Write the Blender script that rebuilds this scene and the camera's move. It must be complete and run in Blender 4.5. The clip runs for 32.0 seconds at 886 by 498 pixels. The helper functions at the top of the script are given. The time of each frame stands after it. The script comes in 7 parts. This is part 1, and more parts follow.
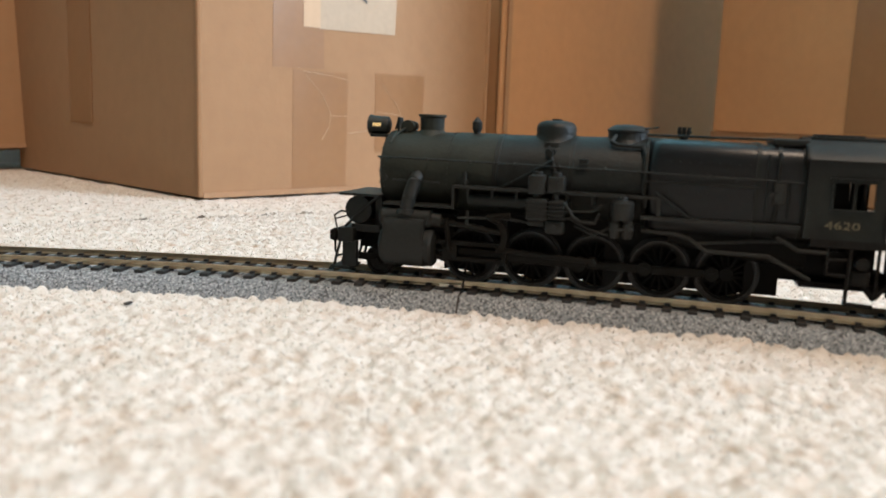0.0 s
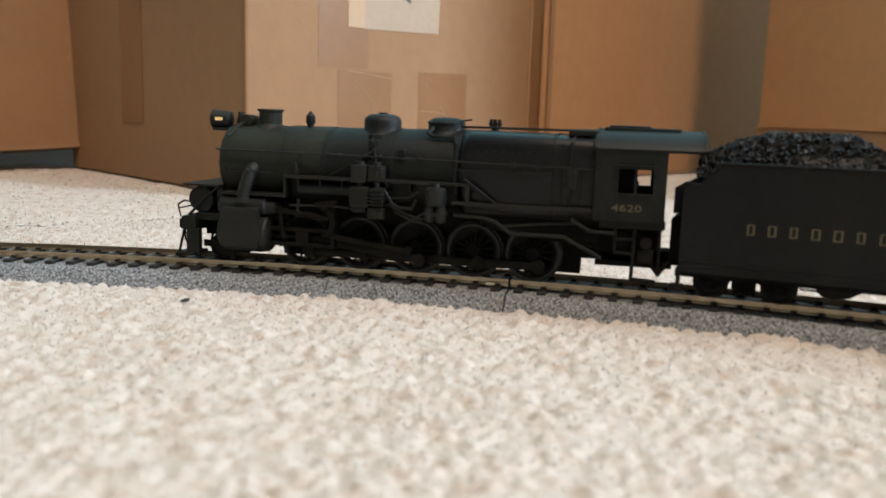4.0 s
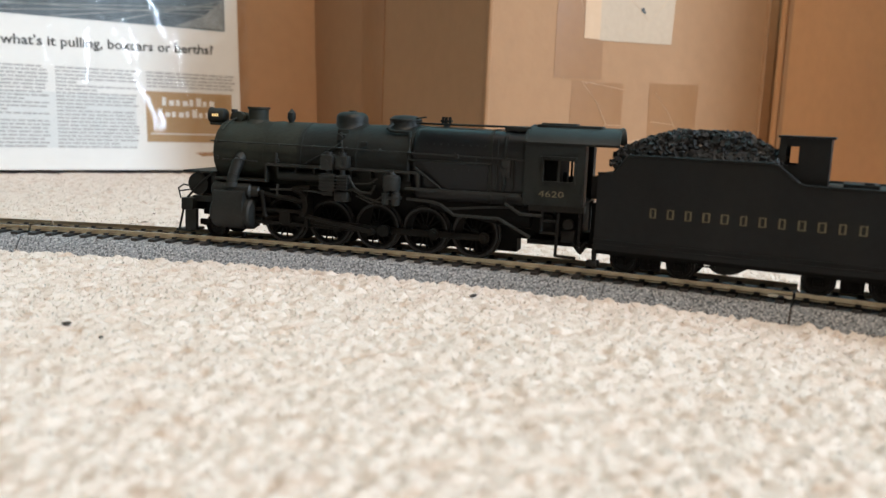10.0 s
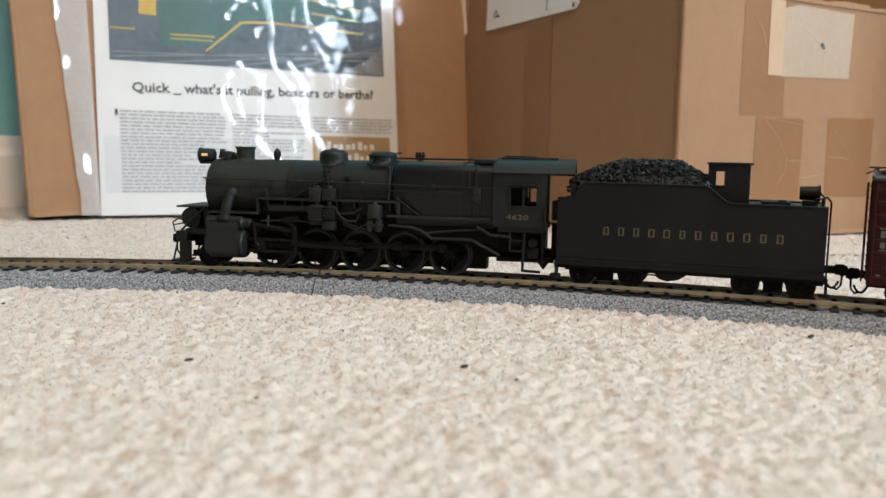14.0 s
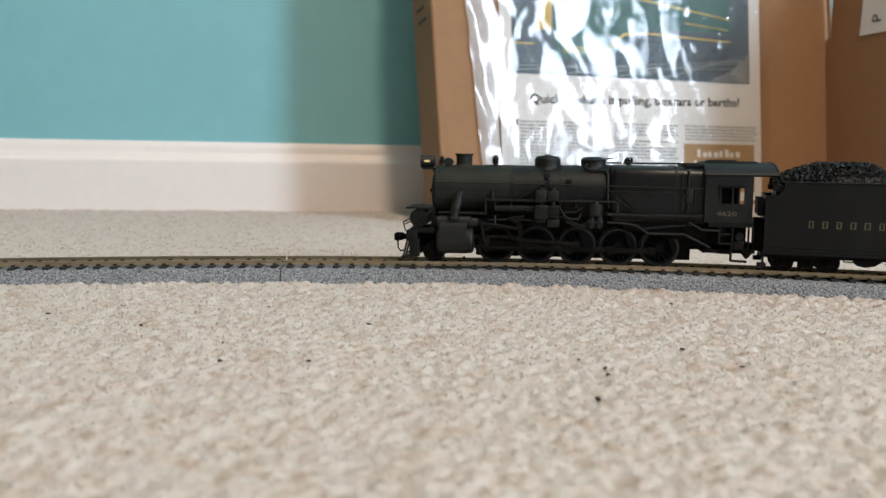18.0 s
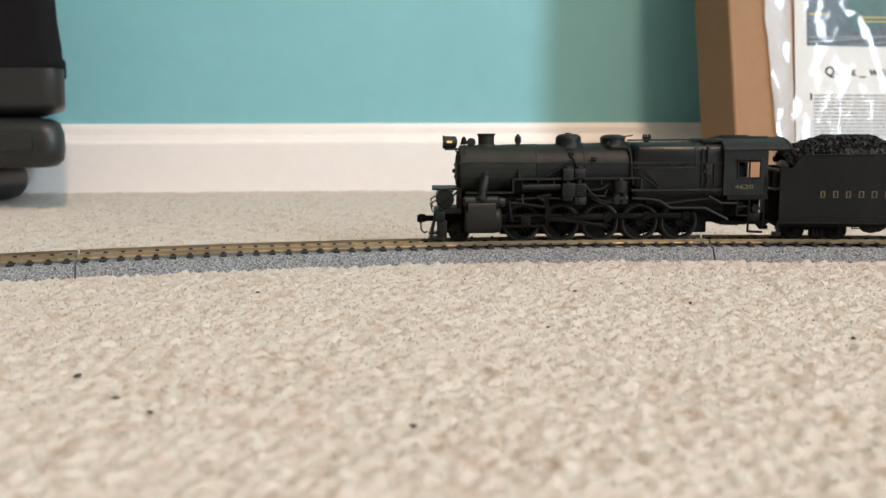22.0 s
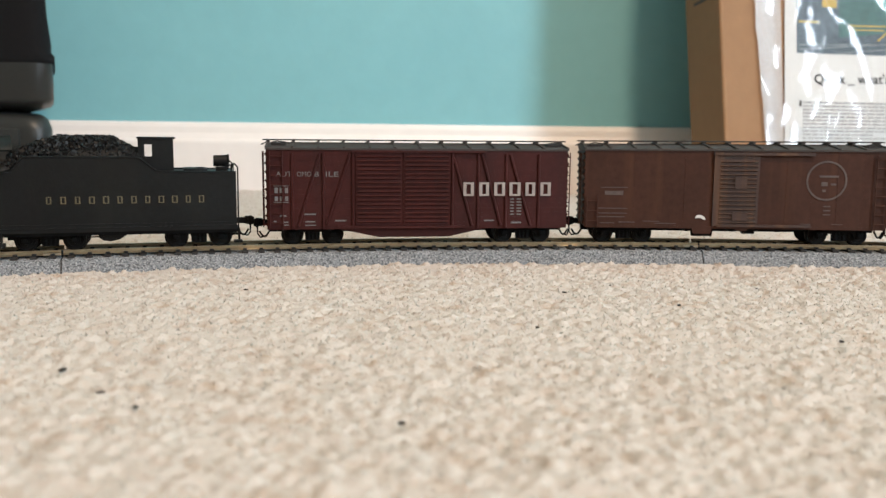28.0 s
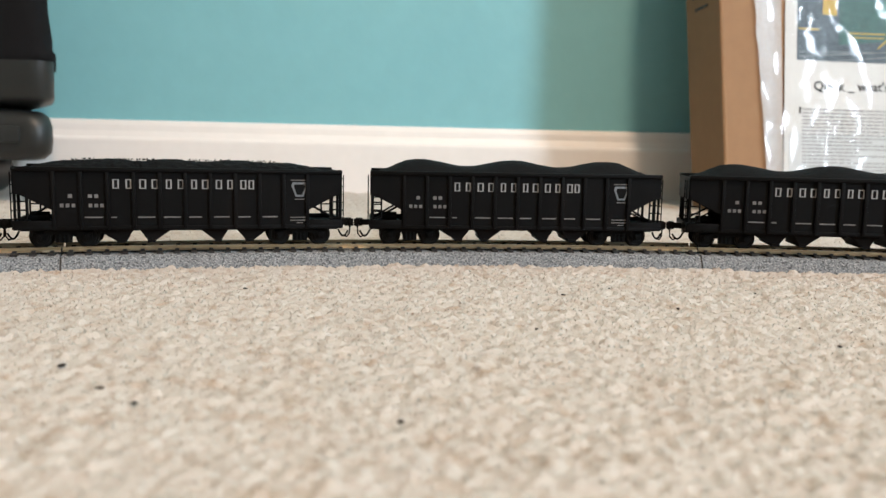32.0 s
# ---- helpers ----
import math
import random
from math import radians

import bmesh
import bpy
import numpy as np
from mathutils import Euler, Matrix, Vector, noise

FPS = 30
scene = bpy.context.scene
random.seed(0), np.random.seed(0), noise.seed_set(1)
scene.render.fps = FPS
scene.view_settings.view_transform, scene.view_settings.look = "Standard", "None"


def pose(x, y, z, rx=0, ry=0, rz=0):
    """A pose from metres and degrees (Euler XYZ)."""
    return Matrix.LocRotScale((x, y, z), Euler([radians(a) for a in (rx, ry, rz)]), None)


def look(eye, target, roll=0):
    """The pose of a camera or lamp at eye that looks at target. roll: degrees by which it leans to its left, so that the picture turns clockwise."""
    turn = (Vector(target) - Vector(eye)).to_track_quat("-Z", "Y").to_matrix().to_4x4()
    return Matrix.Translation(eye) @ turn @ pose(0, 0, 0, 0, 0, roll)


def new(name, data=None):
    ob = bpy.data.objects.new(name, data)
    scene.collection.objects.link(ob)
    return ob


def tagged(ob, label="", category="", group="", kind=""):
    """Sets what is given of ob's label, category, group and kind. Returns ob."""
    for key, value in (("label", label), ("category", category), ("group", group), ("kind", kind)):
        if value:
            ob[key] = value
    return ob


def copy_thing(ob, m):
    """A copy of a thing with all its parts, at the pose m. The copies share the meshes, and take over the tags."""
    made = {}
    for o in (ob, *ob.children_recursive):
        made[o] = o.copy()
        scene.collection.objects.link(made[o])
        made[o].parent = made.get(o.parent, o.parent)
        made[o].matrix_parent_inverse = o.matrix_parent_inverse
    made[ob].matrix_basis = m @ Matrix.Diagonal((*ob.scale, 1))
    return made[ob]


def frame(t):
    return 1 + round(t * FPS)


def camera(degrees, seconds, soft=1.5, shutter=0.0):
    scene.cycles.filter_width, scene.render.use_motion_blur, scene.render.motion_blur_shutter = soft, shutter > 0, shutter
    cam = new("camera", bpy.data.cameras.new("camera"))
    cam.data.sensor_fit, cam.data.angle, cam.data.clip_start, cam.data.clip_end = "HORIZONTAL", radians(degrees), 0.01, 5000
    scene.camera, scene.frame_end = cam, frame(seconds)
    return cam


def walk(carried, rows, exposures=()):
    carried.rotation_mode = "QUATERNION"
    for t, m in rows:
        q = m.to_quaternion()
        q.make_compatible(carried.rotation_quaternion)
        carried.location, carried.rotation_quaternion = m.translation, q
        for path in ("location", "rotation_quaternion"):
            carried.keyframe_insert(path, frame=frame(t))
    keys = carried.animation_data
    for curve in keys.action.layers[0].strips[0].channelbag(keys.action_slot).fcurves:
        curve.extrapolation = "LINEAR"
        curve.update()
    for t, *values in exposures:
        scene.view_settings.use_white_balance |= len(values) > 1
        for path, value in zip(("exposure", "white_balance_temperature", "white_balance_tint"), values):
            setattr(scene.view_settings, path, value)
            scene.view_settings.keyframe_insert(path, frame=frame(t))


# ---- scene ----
cam = camera(55.75, 32.0, soft=1.4)
cam.data.dof.use_dof, cam.data.dof.focus_distance, cam.data.dof.aperture_fstop = True, 0.37, 16.0
PATH = [
    (0, (0.5059, -0.0512, 0.0615), (1.0830, 0.7506, -0.0937), 2.11),
    (1, (0.5050, -0.0532, 0.0630), (1.0794, 0.7502, -0.0937), 1.94),
    (2, (0.5052, -0.0526, 0.0627), (1.0810, 0.7502, -0.0920), 1.86),
    (2.5, (0.5050, -0.0530, 0.0632), (1.0816, 0.7492, -0.0917), 1.88),
    (4.5, (0.4982, -0.0536, 0.0630), (0.9902, 0.8014, -0.1009), 1.71),
    (5, (0.4943, -0.0542, 0.0633), (0.9260, 0.8332, -0.0981), 1.60),
    (5.5, (0.4927, -0.0557, 0.0637), (0.8911, 0.8486, -0.0897), 1.32),
    (6, (0.4931, -0.0540, 0.0630), (0.8833, 0.8532, -0.0939), 1.16),
    (6.5, (0.4929, -0.0537, 0.0627), (0.8828, 0.8517, -0.1049), 1.18),
    (7, (0.4932, -0.0515, 0.0617), (0.8845, 0.8516, -0.1148), 1.57),
    (7.5, (0.4923, -0.0518, 0.0608), (0.8898, 0.8479, -0.1194), 2.26),
    (8, (0.4927, -0.0501, 0.0603), (0.8942, 0.8458, -0.1297), 2.53),
    (8.5, (0.4916, -0.0509, 0.0603), (0.8891, 0.8453, -0.1372), 2.59),
    (9, (0.4883, -0.0514, 0.0605), (0.8728, 0.8511, -0.1333), 2.56),
    (9.5, (0.4768, -0.0512, 0.0609), (0.8408, 0.8636, -0.1139), 2.41),
    (10, (0.4661, -0.0489, 0.0614), (0.8117, 0.8764, -0.0949), 2.23),
    (10.5, (0.4451, -0.0429, 0.0613), (0.7750, 0.8896, -0.0861), 2.06),
    (11, (0.4309, -0.0389, 0.0611), (0.7444, 0.9002, -0.0796), 1.76),
    (11.5, (0.4236, -0.0376, 0.0617), (0.7290, 0.9050, -0.0736), 1.54),
    (12, (0.4115, -0.0348, 0.0619), (0.7133, 0.9098, -0.0667), 1.32),
    (12.5, (0.4028, -0.0321, 0.0618), (0.7035, 0.9141, -0.0581), 1.27),
    (13, (0.3915, -0.0290, 0.0618), (0.6873, 0.9190, -0.0556), 1.16),
    (13.5, (0.3802, -0.0269, 0.0620), (0.6697, 0.9233, -0.0534), 1.04),
    (15.5, (0.3191, -0.0152, 0.0616), (0.5536, 0.9491, -0.0612), 1.29),
    (16, (0.2811, -0.0160, 0.0625), (0.4847, 0.9554, -0.0600), 1.05),
    (16.5, (0.2523, -0.0110, 0.0625), (0.4316, 0.9660, -0.0529), 0.90),
    (17, (0.2226, -0.0074, 0.0622), (0.3841, 0.9733, -0.0483), 0.99),
    (17.5, (0.1942, -0.0044, 0.0619), (0.3315, 0.9798, -0.0500), 0.93),
    (18, (0.1619, -0.0024, 0.0613), (0.2726, 0.9849, -0.0524), 0.92),
    (18.5, (0.1399, -0.0013, 0.0607), (0.2268, 0.9886, -0.0506), 0.78),
    (19, (0.1194, -0.0017, 0.0613), (0.1855, 0.9898, -0.0510), 0.63),
    (19.5, (0.1116, -0.0011, 0.0613), (0.1634, 0.9909, -0.0532), 0.53),
    (20, (0.0970, -0.0032, 0.0617), (0.1299, 0.9893, -0.0560), 0.41),
    (20.5, (0.0703, -0.0043, 0.0617), (0.0787, 0.9876, -0.0651), 0.26),
    (21, (0.0460, -0.0014, 0.0620), (0.0496, 0.9895, -0.0729), -0.10),
    (21.5, (0.0171, -0.0036, 0.0624), (0.0124, 0.9871, -0.0736), -0.16),
    (22, (-0.0001, -0.0025, 0.0619), (-0.0137, 0.9874, -0.0788), -0.19),
    (22.5, (-0.0001, -0.0007, 0.0616), (-0.0052, 0.9879, -0.0890), -0.01),
    (23, (-0.0000, -0.0000, 0.0611), (0.0000, 0.9878, -0.0945), 0.17),
    (23.5, (-0.0003, -0.0007, 0.0610), (0.0019, 0.9873, -0.0932), 0.25),
    (24, (-0.0004, -0.0008, 0.0608), (0.0012, 0.9877, -0.0900), 0.37),
    (24.5, (-0.0003, -0.0010, 0.0606), (0.0004, 0.9879, -0.0879), 0.39),
    (25, (-0.0003, -0.0010, 0.0607), (0.0001, 0.9881, -0.0865), 0.41),
    (25.5, (-0.0004, -0.0012, 0.0605), (-0.0002, 0.9882, -0.0848), 0.41),
    (26, (-0.0005, -0.0013, 0.0604), (-0.0001, 0.9883, -0.0831), 0.42),
    (26.5, (-0.0003, -0.0014, 0.0602), (-0.0010, 0.9885, -0.0816), 0.49),
    (28.5, (-0.0007, -0.0018, 0.0603), (-0.0003, 0.9889, -0.0758), 0.68),
    (29, (-0.0007, -0.0019, 0.0602), (-0.0003, 0.9889, -0.0757), 0.68),
    (29.5, (-0.0008, -0.0019, 0.0600), (-0.0002, 0.9889, -0.0748), 0.74),
    (30, (-0.0007, -0.0019, 0.0601), (-0.0004, 0.9891, -0.0737), 0.69),
    (30.5, (-0.0008, -0.0023, 0.0603), (-0.0006, 0.9889, -0.0718), 0.69),
    (31, (-0.0009, -0.0024, 0.0600), (-0.0007, 0.9893, -0.0687), 0.82),
    (31.5, (-0.0010, -0.0022, 0.0598), (-0.0001, 0.9895, -0.0686), 0.95),
    (32, (-0.0013, -0.0022, 0.0595), (0.0012, 0.9889, -0.0734), 1.34),
]
# stops of exposure along the way
EXPOSURES = [(0.0, 0.08, 6500, 10), (2.0, 0.08, 6500, 10), (5.0, -0.18, 6500, 10), (6.5, 0.0, 6500, 10), (9.0, 0.02, 6500, 10), (13.0, -0.02, 6500, 10), (16.0, -0.35, 6500, 10), (19.0, -0.32, 6650, 11), (22.0, -0.05, 6950, 12), (26.0, -0.03, 6950, 12), (29.0, 0.02, 6850, 11), (32.0, -0.04, 6850, 11)]
walk(cam, [(t, look(eye, target, roll)) for t, eye, target, roll in PATH], EXPOSURES)

# ---- light: cool daylight through a window behind the camera, and a warm lamp on the ceiling ----
SUN_EL, SUN_AZ = 40, 150
world = bpy.data.worlds.new("sky")
scene.world = world
world.use_nodes = True
sky = world.node_tree.nodes.new("ShaderNodeTexSky")
sky.sky_type, sky.sun_disc = "NISHITA", False
sky.sun_elevation, sky.sun_rotation = radians(SUN_EL), radians(SUN_AZ)
back = world.node_tree.nodes["Background"]
back.inputs[1].default_value = 0.12
world.node_tree.links.new(sky.outputs[0], back.inputs[0])

WIN_X0, WIN_X1, WIN_Z0, WIN_Z1, WIN_Y = 2.10, 2.64, 0.55, 2.05, -1.6
lamp = bpy.data.lights.new("window_light", "AREA")
lamp.shape, lamp.size, lamp.size_y = "RECTANGLE", WIN_X1 - WIN_X0, WIN_Z1 - WIN_Z0
lamp.energy, lamp.color = 144, (0.66, 0.83, 1.0)
lamp_ob = new("window_light", lamp)
lamp_ob.matrix_world = look(((WIN_X0 + WIN_X1) / 2, WIN_Y - 0.02, (WIN_Z0 + WIN_Z1) / 2), ((WIN_X0 + WIN_X1) / 2, 2, (WIN_Z0 + WIN_Z1) / 2))
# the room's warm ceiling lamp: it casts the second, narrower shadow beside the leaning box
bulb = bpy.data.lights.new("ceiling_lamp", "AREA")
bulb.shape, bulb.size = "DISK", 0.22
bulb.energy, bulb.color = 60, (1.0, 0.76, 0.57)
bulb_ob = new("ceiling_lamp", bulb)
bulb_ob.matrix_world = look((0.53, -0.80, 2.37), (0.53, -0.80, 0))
sun = bpy.data.lights.new("sun", "SUN")
sun.energy, sun.angle, sun.color = 2.0, radians(0.5), (1.0, 0.93, 0.84)
sun_ob = new("sun", sun)
sun_ob.matrix_world = look((0, 0, 0), (math.cos(radians(SUN_EL)) * math.sin(radians(35)), -math.cos(radians(SUN_EL)) * math.cos(radians(35)), -math.sin(radians(SUN_EL))))


# ---- materials ----
def mat(name, rgb, rough=0.6, metal=0.0, var=0.15, scale=40.0, bump=0.0, bscale=300.0, detail=5.0, coord="Object", spec=0.5, rnd=0.0):
    """A surface with colour variation at two scales and fine relief."""
    m = bpy.data.materials.new(name)
    m.use_nodes = True
    nt = m.node_tree
    p = nt.nodes["Principled BSDF"]
    p.inputs["Roughness"].default_value = rough
    p.inputs["Metallic"].default_value = metal
    p.inputs["Specular IOR Level"].default_value = spec
    tc = nt.nodes.new("ShaderNodeTexCoord")
    n1 = nt.nodes.new("ShaderNodeTexNoise")
    n1.inputs["Scale"].default_value, n1.inputs["Detail"].default_value = scale, detail
    n2 = nt.nodes.new("ShaderNodeTexNoise")
    n2.inputs["Scale"].default_value, n2.inputs["Detail"].default_value = scale * 9, 3
    for n in (n1, n2):
        nt.links.new(tc.outputs[coord], n.inputs["Vector"])
    add = nt.nodes.new("ShaderNodeMath")
    add.operation = "ADD"
    nt.links.new(n1.outputs["Fac"], add.inputs[0])
    nt.links.new(n2.outputs["Fac"], add.inputs[1])
    last = add.outputs[0]
    if rnd:
        oi = nt.nodes.new("ShaderNodeObjectInfo")
        k = nt.nodes.new("ShaderNodeMath")
        k.operation = "MULTIPLY_ADD"
        k.inputs[1].default_value = rnd
        nt.links.new(oi.outputs["Random"], k.inputs[0])
        nt.links.new(last, k.inputs[2])
        last = k.outputs[0]
    ramp = nt.nodes.new("ShaderNodeMapRange")
    ramp.inputs[1].default_value, ramp.inputs[2].default_value = 0.6, 1.4 + rnd
    ramp.inputs[3].default_value, ramp.inputs[4].default_value = 1 - var, 1 + var
    nt.links.new(last, ramp.inputs[0])
    mul = nt.nodes.new("ShaderNodeMix")
    mul.data_type, mul.blend_type = "RGBA", "MULTIPLY"
    mul.inputs[0].default_value = 1.0
    mul.inputs[6].default_value = (*rgb, 1)
    nt.links.new(ramp.outputs[0], mul.inputs[7])
    nt.links.new(mul.outputs[2], p.inputs["Base Color"])
    if bump:
        b = nt.nodes.new("ShaderNodeBump")
        b.inputs["Strength"].default_value, b.inputs["Distance"].default_value = bump, 0.001
        n3 = nt.nodes.new("ShaderNodeTexNoise")
        n3.inputs["Scale"].default_value, n3.inputs["Detail"].default_value = bscale, 4
        nt.links.new(tc.outputs[coord], n3.inputs["Vector"])
        nt.links.new(n3.outputs["Fac"], b.inputs["Height"])
        nt.links.new(b.outputs[0], p.inputs["Normal"])
    return m


M_WALL = mat("aqua_wall_paint", (0.20, 0.46, 0.50), 0.5, var=0.04, scale=6, bump=0.5, bscale=45)
M_ROOM = mat("room_paint", (0.40, 0.40, 0.39), 0.8, var=0.03, scale=3)
M_WHITE = mat("white_trim_paint", (0.78, 0.74, 0.71), 0.4, var=0.03, scale=10)
M_CEIL = mat("ceiling_paint", (0.75, 0.74, 0.72), 0.9, var=0.02, scale=5)
# orange deepened in both cardboards, standing in for light bounced between boxes
M_CARD = mat("cardboard", (0.275, 0.148, 0.070), 0.75, var=0.08, scale=9, bump=0.15, bscale=220)
M_CARD_SHADED = mat("cardboard_shaded_boxes", (0.40, 0.203, 0.088), 0.75, var=0.08, scale=9, bump=0.15, bscale=220)


def pile_material(name, rgb, tan, through_light=0.5, bump=0.0):
    """Soft yarn, each fibre a little lighter or darker; random tan flecks stand in for warm shade between tufts; light
    passes through loose fibres.
    """
    m = mat(name, rgb, 0.95, var=0.08, scale=160, bump=bump, bscale=2200, spec=0.05)
    nt = m.node_tree
    p, out = nt.nodes["Principled BSDF"], nt.nodes["Material Output"]
    col = p.inputs["Base Color"].links[0].from_socket
    geo, tc = nt.nodes.new("ShaderNodeNewGeometry"), nt.nodes.new("ShaderNodeTexCoord")
    r = nt.nodes.new("ShaderNodeMapRange")
    r.inputs[3].default_value, r.inputs[4].default_value = 0.92, 1.05
    nt.links.new(geo.outputs["Random Per Island"], r.inputs[0])
    mul = nt.nodes.new("ShaderNodeMix")
    mul.data_type, mul.blend_type = "RGBA", "MULTIPLY"
    mul.inputs[0].default_value = 1.0
    nt.links.new(col, mul.inputs[6])
    nt.links.new(r.outputs[0], mul.inputs[7])
    # scattered tan, coloured like the shade in the pile's gaps
    n = nt.nodes.new("ShaderNodeTexNoise")
    n.inputs["Scale"].default_value, n.inputs["Detail"].default_value = 130, 4
    nt.links.new(tc.outputs["Object"], n.inputs["Vector"])
    f = nt.nodes.new("ShaderNodeMapRange")
    f.inputs[1].default_value, f.inputs[2].default_value, f.inputs[4].default_value = 0.52, 0.72, 0.7
    nt.links.new(n.outputs["Fac"], f.inputs[0])
    mx = nt.nodes.new("ShaderNodeMix")
    mx.data_type = "RGBA"
    nt.links.new(f.outputs[0], mx.inputs[0])
    nt.links.new(mul.outputs[2], mx.inputs[6])
    mx.inputs[7].default_value = (*tan, 1)
    nt.links.new(mx.outputs[2], p.inputs["Base Color"])
    if not through_light:
        return m
    tl, ms = nt.nodes.new("ShaderNodeBsdfTranslucent"), nt.nodes.new("ShaderNodeMixShader")
    nt.links.new(mx.outputs[2], tl.inputs[0])
    ms.inputs[0].default_value = through_light
    nt.links.new(p.outputs[0], ms.inputs[1])
    nt.links.new(tl.outputs[0], ms.inputs[2])
    nt.links.new(ms.outputs[0], out.inputs["Surface"])
    return m


M_CARPET = pile_material("cream_carpet", (0.545, 0.495, 0.450), (0.40, 0.30, 0.225), 0.0, 0.5)
M_PILE = pile_material("cream_yarn", (0.64, 0.59, 0.54), (0.50, 0.40, 0.32))
# base kept near black, standing in for shade on the wheels below the boiler
M_WHEEL = mat("shaded_black_wheel", (0.0030, 0.0030, 0.0029), 0.6, var=0.3, scale=90, spec=0.10)
M_RAIL = mat("nickel_silver_rail", (0.43, 0.36, 0.255), 0.30, 0.9, var=0.15, scale=60)
M_TIE = mat("black_plastic_tie", (0.010, 0.009, 0.009), 0.6, var=0.3, scale=200)
M_BLACK = mat("weathered_black_paint", (0.0062, 0.0077, 0.0074), 0.50, var=0.45, scale=55, bump=0.15, bscale=900, spec=0.22)
M_TENDER = mat("satin_black_paint", (0.0050, 0.0056, 0.0060), 0.45, var=0.4, scale=45, bump=0.08, bscale=700, spec=0.20)
M_STEEL = mat("grimy_steel", (0.0119, 0.0115, 0.0110), 0.5, 0.3, var=0.35, scale=120, spec=0.10)
M_BOXRED = mat("boxcar_red_paint", (0.040, 0.0085, 0.0075), 0.6, var=0.3, scale=40, spec=0.18)
M_BOXBROWN = mat("faded_brown_paint", (0.043, 0.0168, 0.0108), 0.7, var=0.3, scale=40, spec=0.18)
M_HOPPER = mat("hopper_black_paint", (0.0021, 0.0021, 0.0024), 0.6, var=0.3, scale=60, spec=0.10)
M_COAL = mat("coal", (0.0080, 0.0078, 0.0078), 0.45, var=0.5, scale=300, spec=0.18)
M_LETTER = mat("greyed_white_lettering", (0.27, 0.27, 0.275), 0.7, var=0.25, scale=400)
M_LETTERDIM = mat("dim_white_lettering", (0.13, 0.125, 0.125), 0.7, var=0.35, scale=400)
M_GOLD = mat("faded_gold_lettering", (0.095, 0.080, 0.042), 0.6, var=0.25, scale=400)
M_CREAM = mat("white_lettering", (0.28, 0.245, 0.23), 0.7, var=0.25, scale=400)
M_PAPER = mat("magazine_paper", (0.62, 0.61, 0.59), 0.6, var=0.03, scale=20)

M_CARD_EDGE = mat("cardboard_edge", (0.30, 0.17, 0.09), 0.85, var=0.15, scale=60)
M_JOINER = mat("bright_joiner", (0.55, 0.50, 0.40), 0.3, 1.0, var=0.1, scale=90)
# paler than the cardboard beneath, standing in for sheen on the clear tape
M_CLEARTAPE = mat("glossy_clear_tape", (0.48, 0.34, 0.23), 0.15, var=0.05, scale=20)
M_TRUCK = mat("grimy_truck_metal", (0.0036, 0.0033, 0.0030), 0.65, 0.1, var=0.35, scale=120, spec=0.10)
M_FRAME = mat("shadow_black_frame", (0.0045, 0.0045, 0.0045), 0.7, var=0.3, scale=100, spec=0.10)
M_SMOKEBOX = mat("graphite_smokebox", (0.0132, 0.0154, 0.0122), 0.58, var=0.45, scale=60, bump=0.15, bscale=900, spec=0.20)
# lighter than the black paint, standing in for highlights on castings, pipes and rails
M_PUMP = mat("highlight_black_castings", (0.0104, 0.0112, 0.0104), 0.48, var=0.45, scale=90, spec=0.28)
M_FIREBOX = mat("satin_black_jacket", (0.0032, 0.0040, 0.0050), 0.36, var=0.35, scale=40, bump=0.08, bscale=700, spec=0.30)
# lighter blue-grey than the cab sides, standing in for light from above
M_ROOF = mat("top_lit_cab_roof", (0.0118, 0.0136, 0.0132), 0.5, var=0.35, scale=50, spec=0.15)
M_ROD = mat("oily_steel_rods", (0.0085, 0.0080, 0.0070), 0.45, 0.3, var=0.4, scale=90, spec=0.10)
M_TYRE = mat("worn_steel_tyre", (0.020, 0.020, 0.020), 0.5, 0.6, var=0.3, scale=80)
M_WALKWAY = mat("grey_walkway_wood", (0.0224, 0.0182, 0.0168), 0.8, var=0.3, scale=80)
M_ROOFGREY = mat("dusty_roof", (0.0330, 0.0252, 0.0228), 0.75, var=0.3, scale=60)
M_ROOFBROWN = mat("dusty_brown_roof", (0.0340, 0.0263, 0.0229), 0.75, var=0.3, scale=60)
M_FADED = mat("faded_white_paint", (0.074, 0.055, 0.049), 0.8, var=0.4, scale=300)
M_FADEDBLUE = mat("faded_blue_white_paint", (0.14, 0.155, 0.175), 0.8, var=0.4, scale=300)
M_HOPPERRUST = mat("rusty_black_bay", (0.0066, 0.0050, 0.0045), 0.75, var=0.4, scale=90, spec=0.10)
M_COALFINE = mat("fine_black_load", (0.0055, 0.0055, 0.006), 0.7, var=0.3, scale=300, bump=0.5, bscale=2500, spec=0.10)
M_TAPE = mat("brown_packing_tape", (0.238, 0.122, 0.056), 0.28, var=0.06, scale=14, bump=0.3, bscale=40)
M_TAPEPALE = mat("pale_paper_label", (0.36, 0.27, 0.185), 0.5, var=0.08, scale=25, bump=0.4, bscale=60)
M_LABEL = mat("white_paper_label", (0.72, 0.71, 0.69), 0.6, var=0.03, scale=30)
M_INK = mat("dark_ink", (0.05, 0.05, 0.05), 0.7, var=0.1, scale=200)
M_TEXTGREY = mat("printed_text_grey", (0.33, 0.325, 0.32), 0.7, var=0.25, scale=500)
M_TINT = mat("pale_printed_panel", (0.54, 0.55, 0.545), 0.6, var=0.03, scale=60)
M_OCHRE = mat("printed_ochre_block", (0.33, 0.21, 0.10), 0.6, var=0.08, scale=60)
M_PHOTO = mat("printed_photo_dark", (0.065, 0.085, 0.10), 0.5, var=0.5, scale=22)
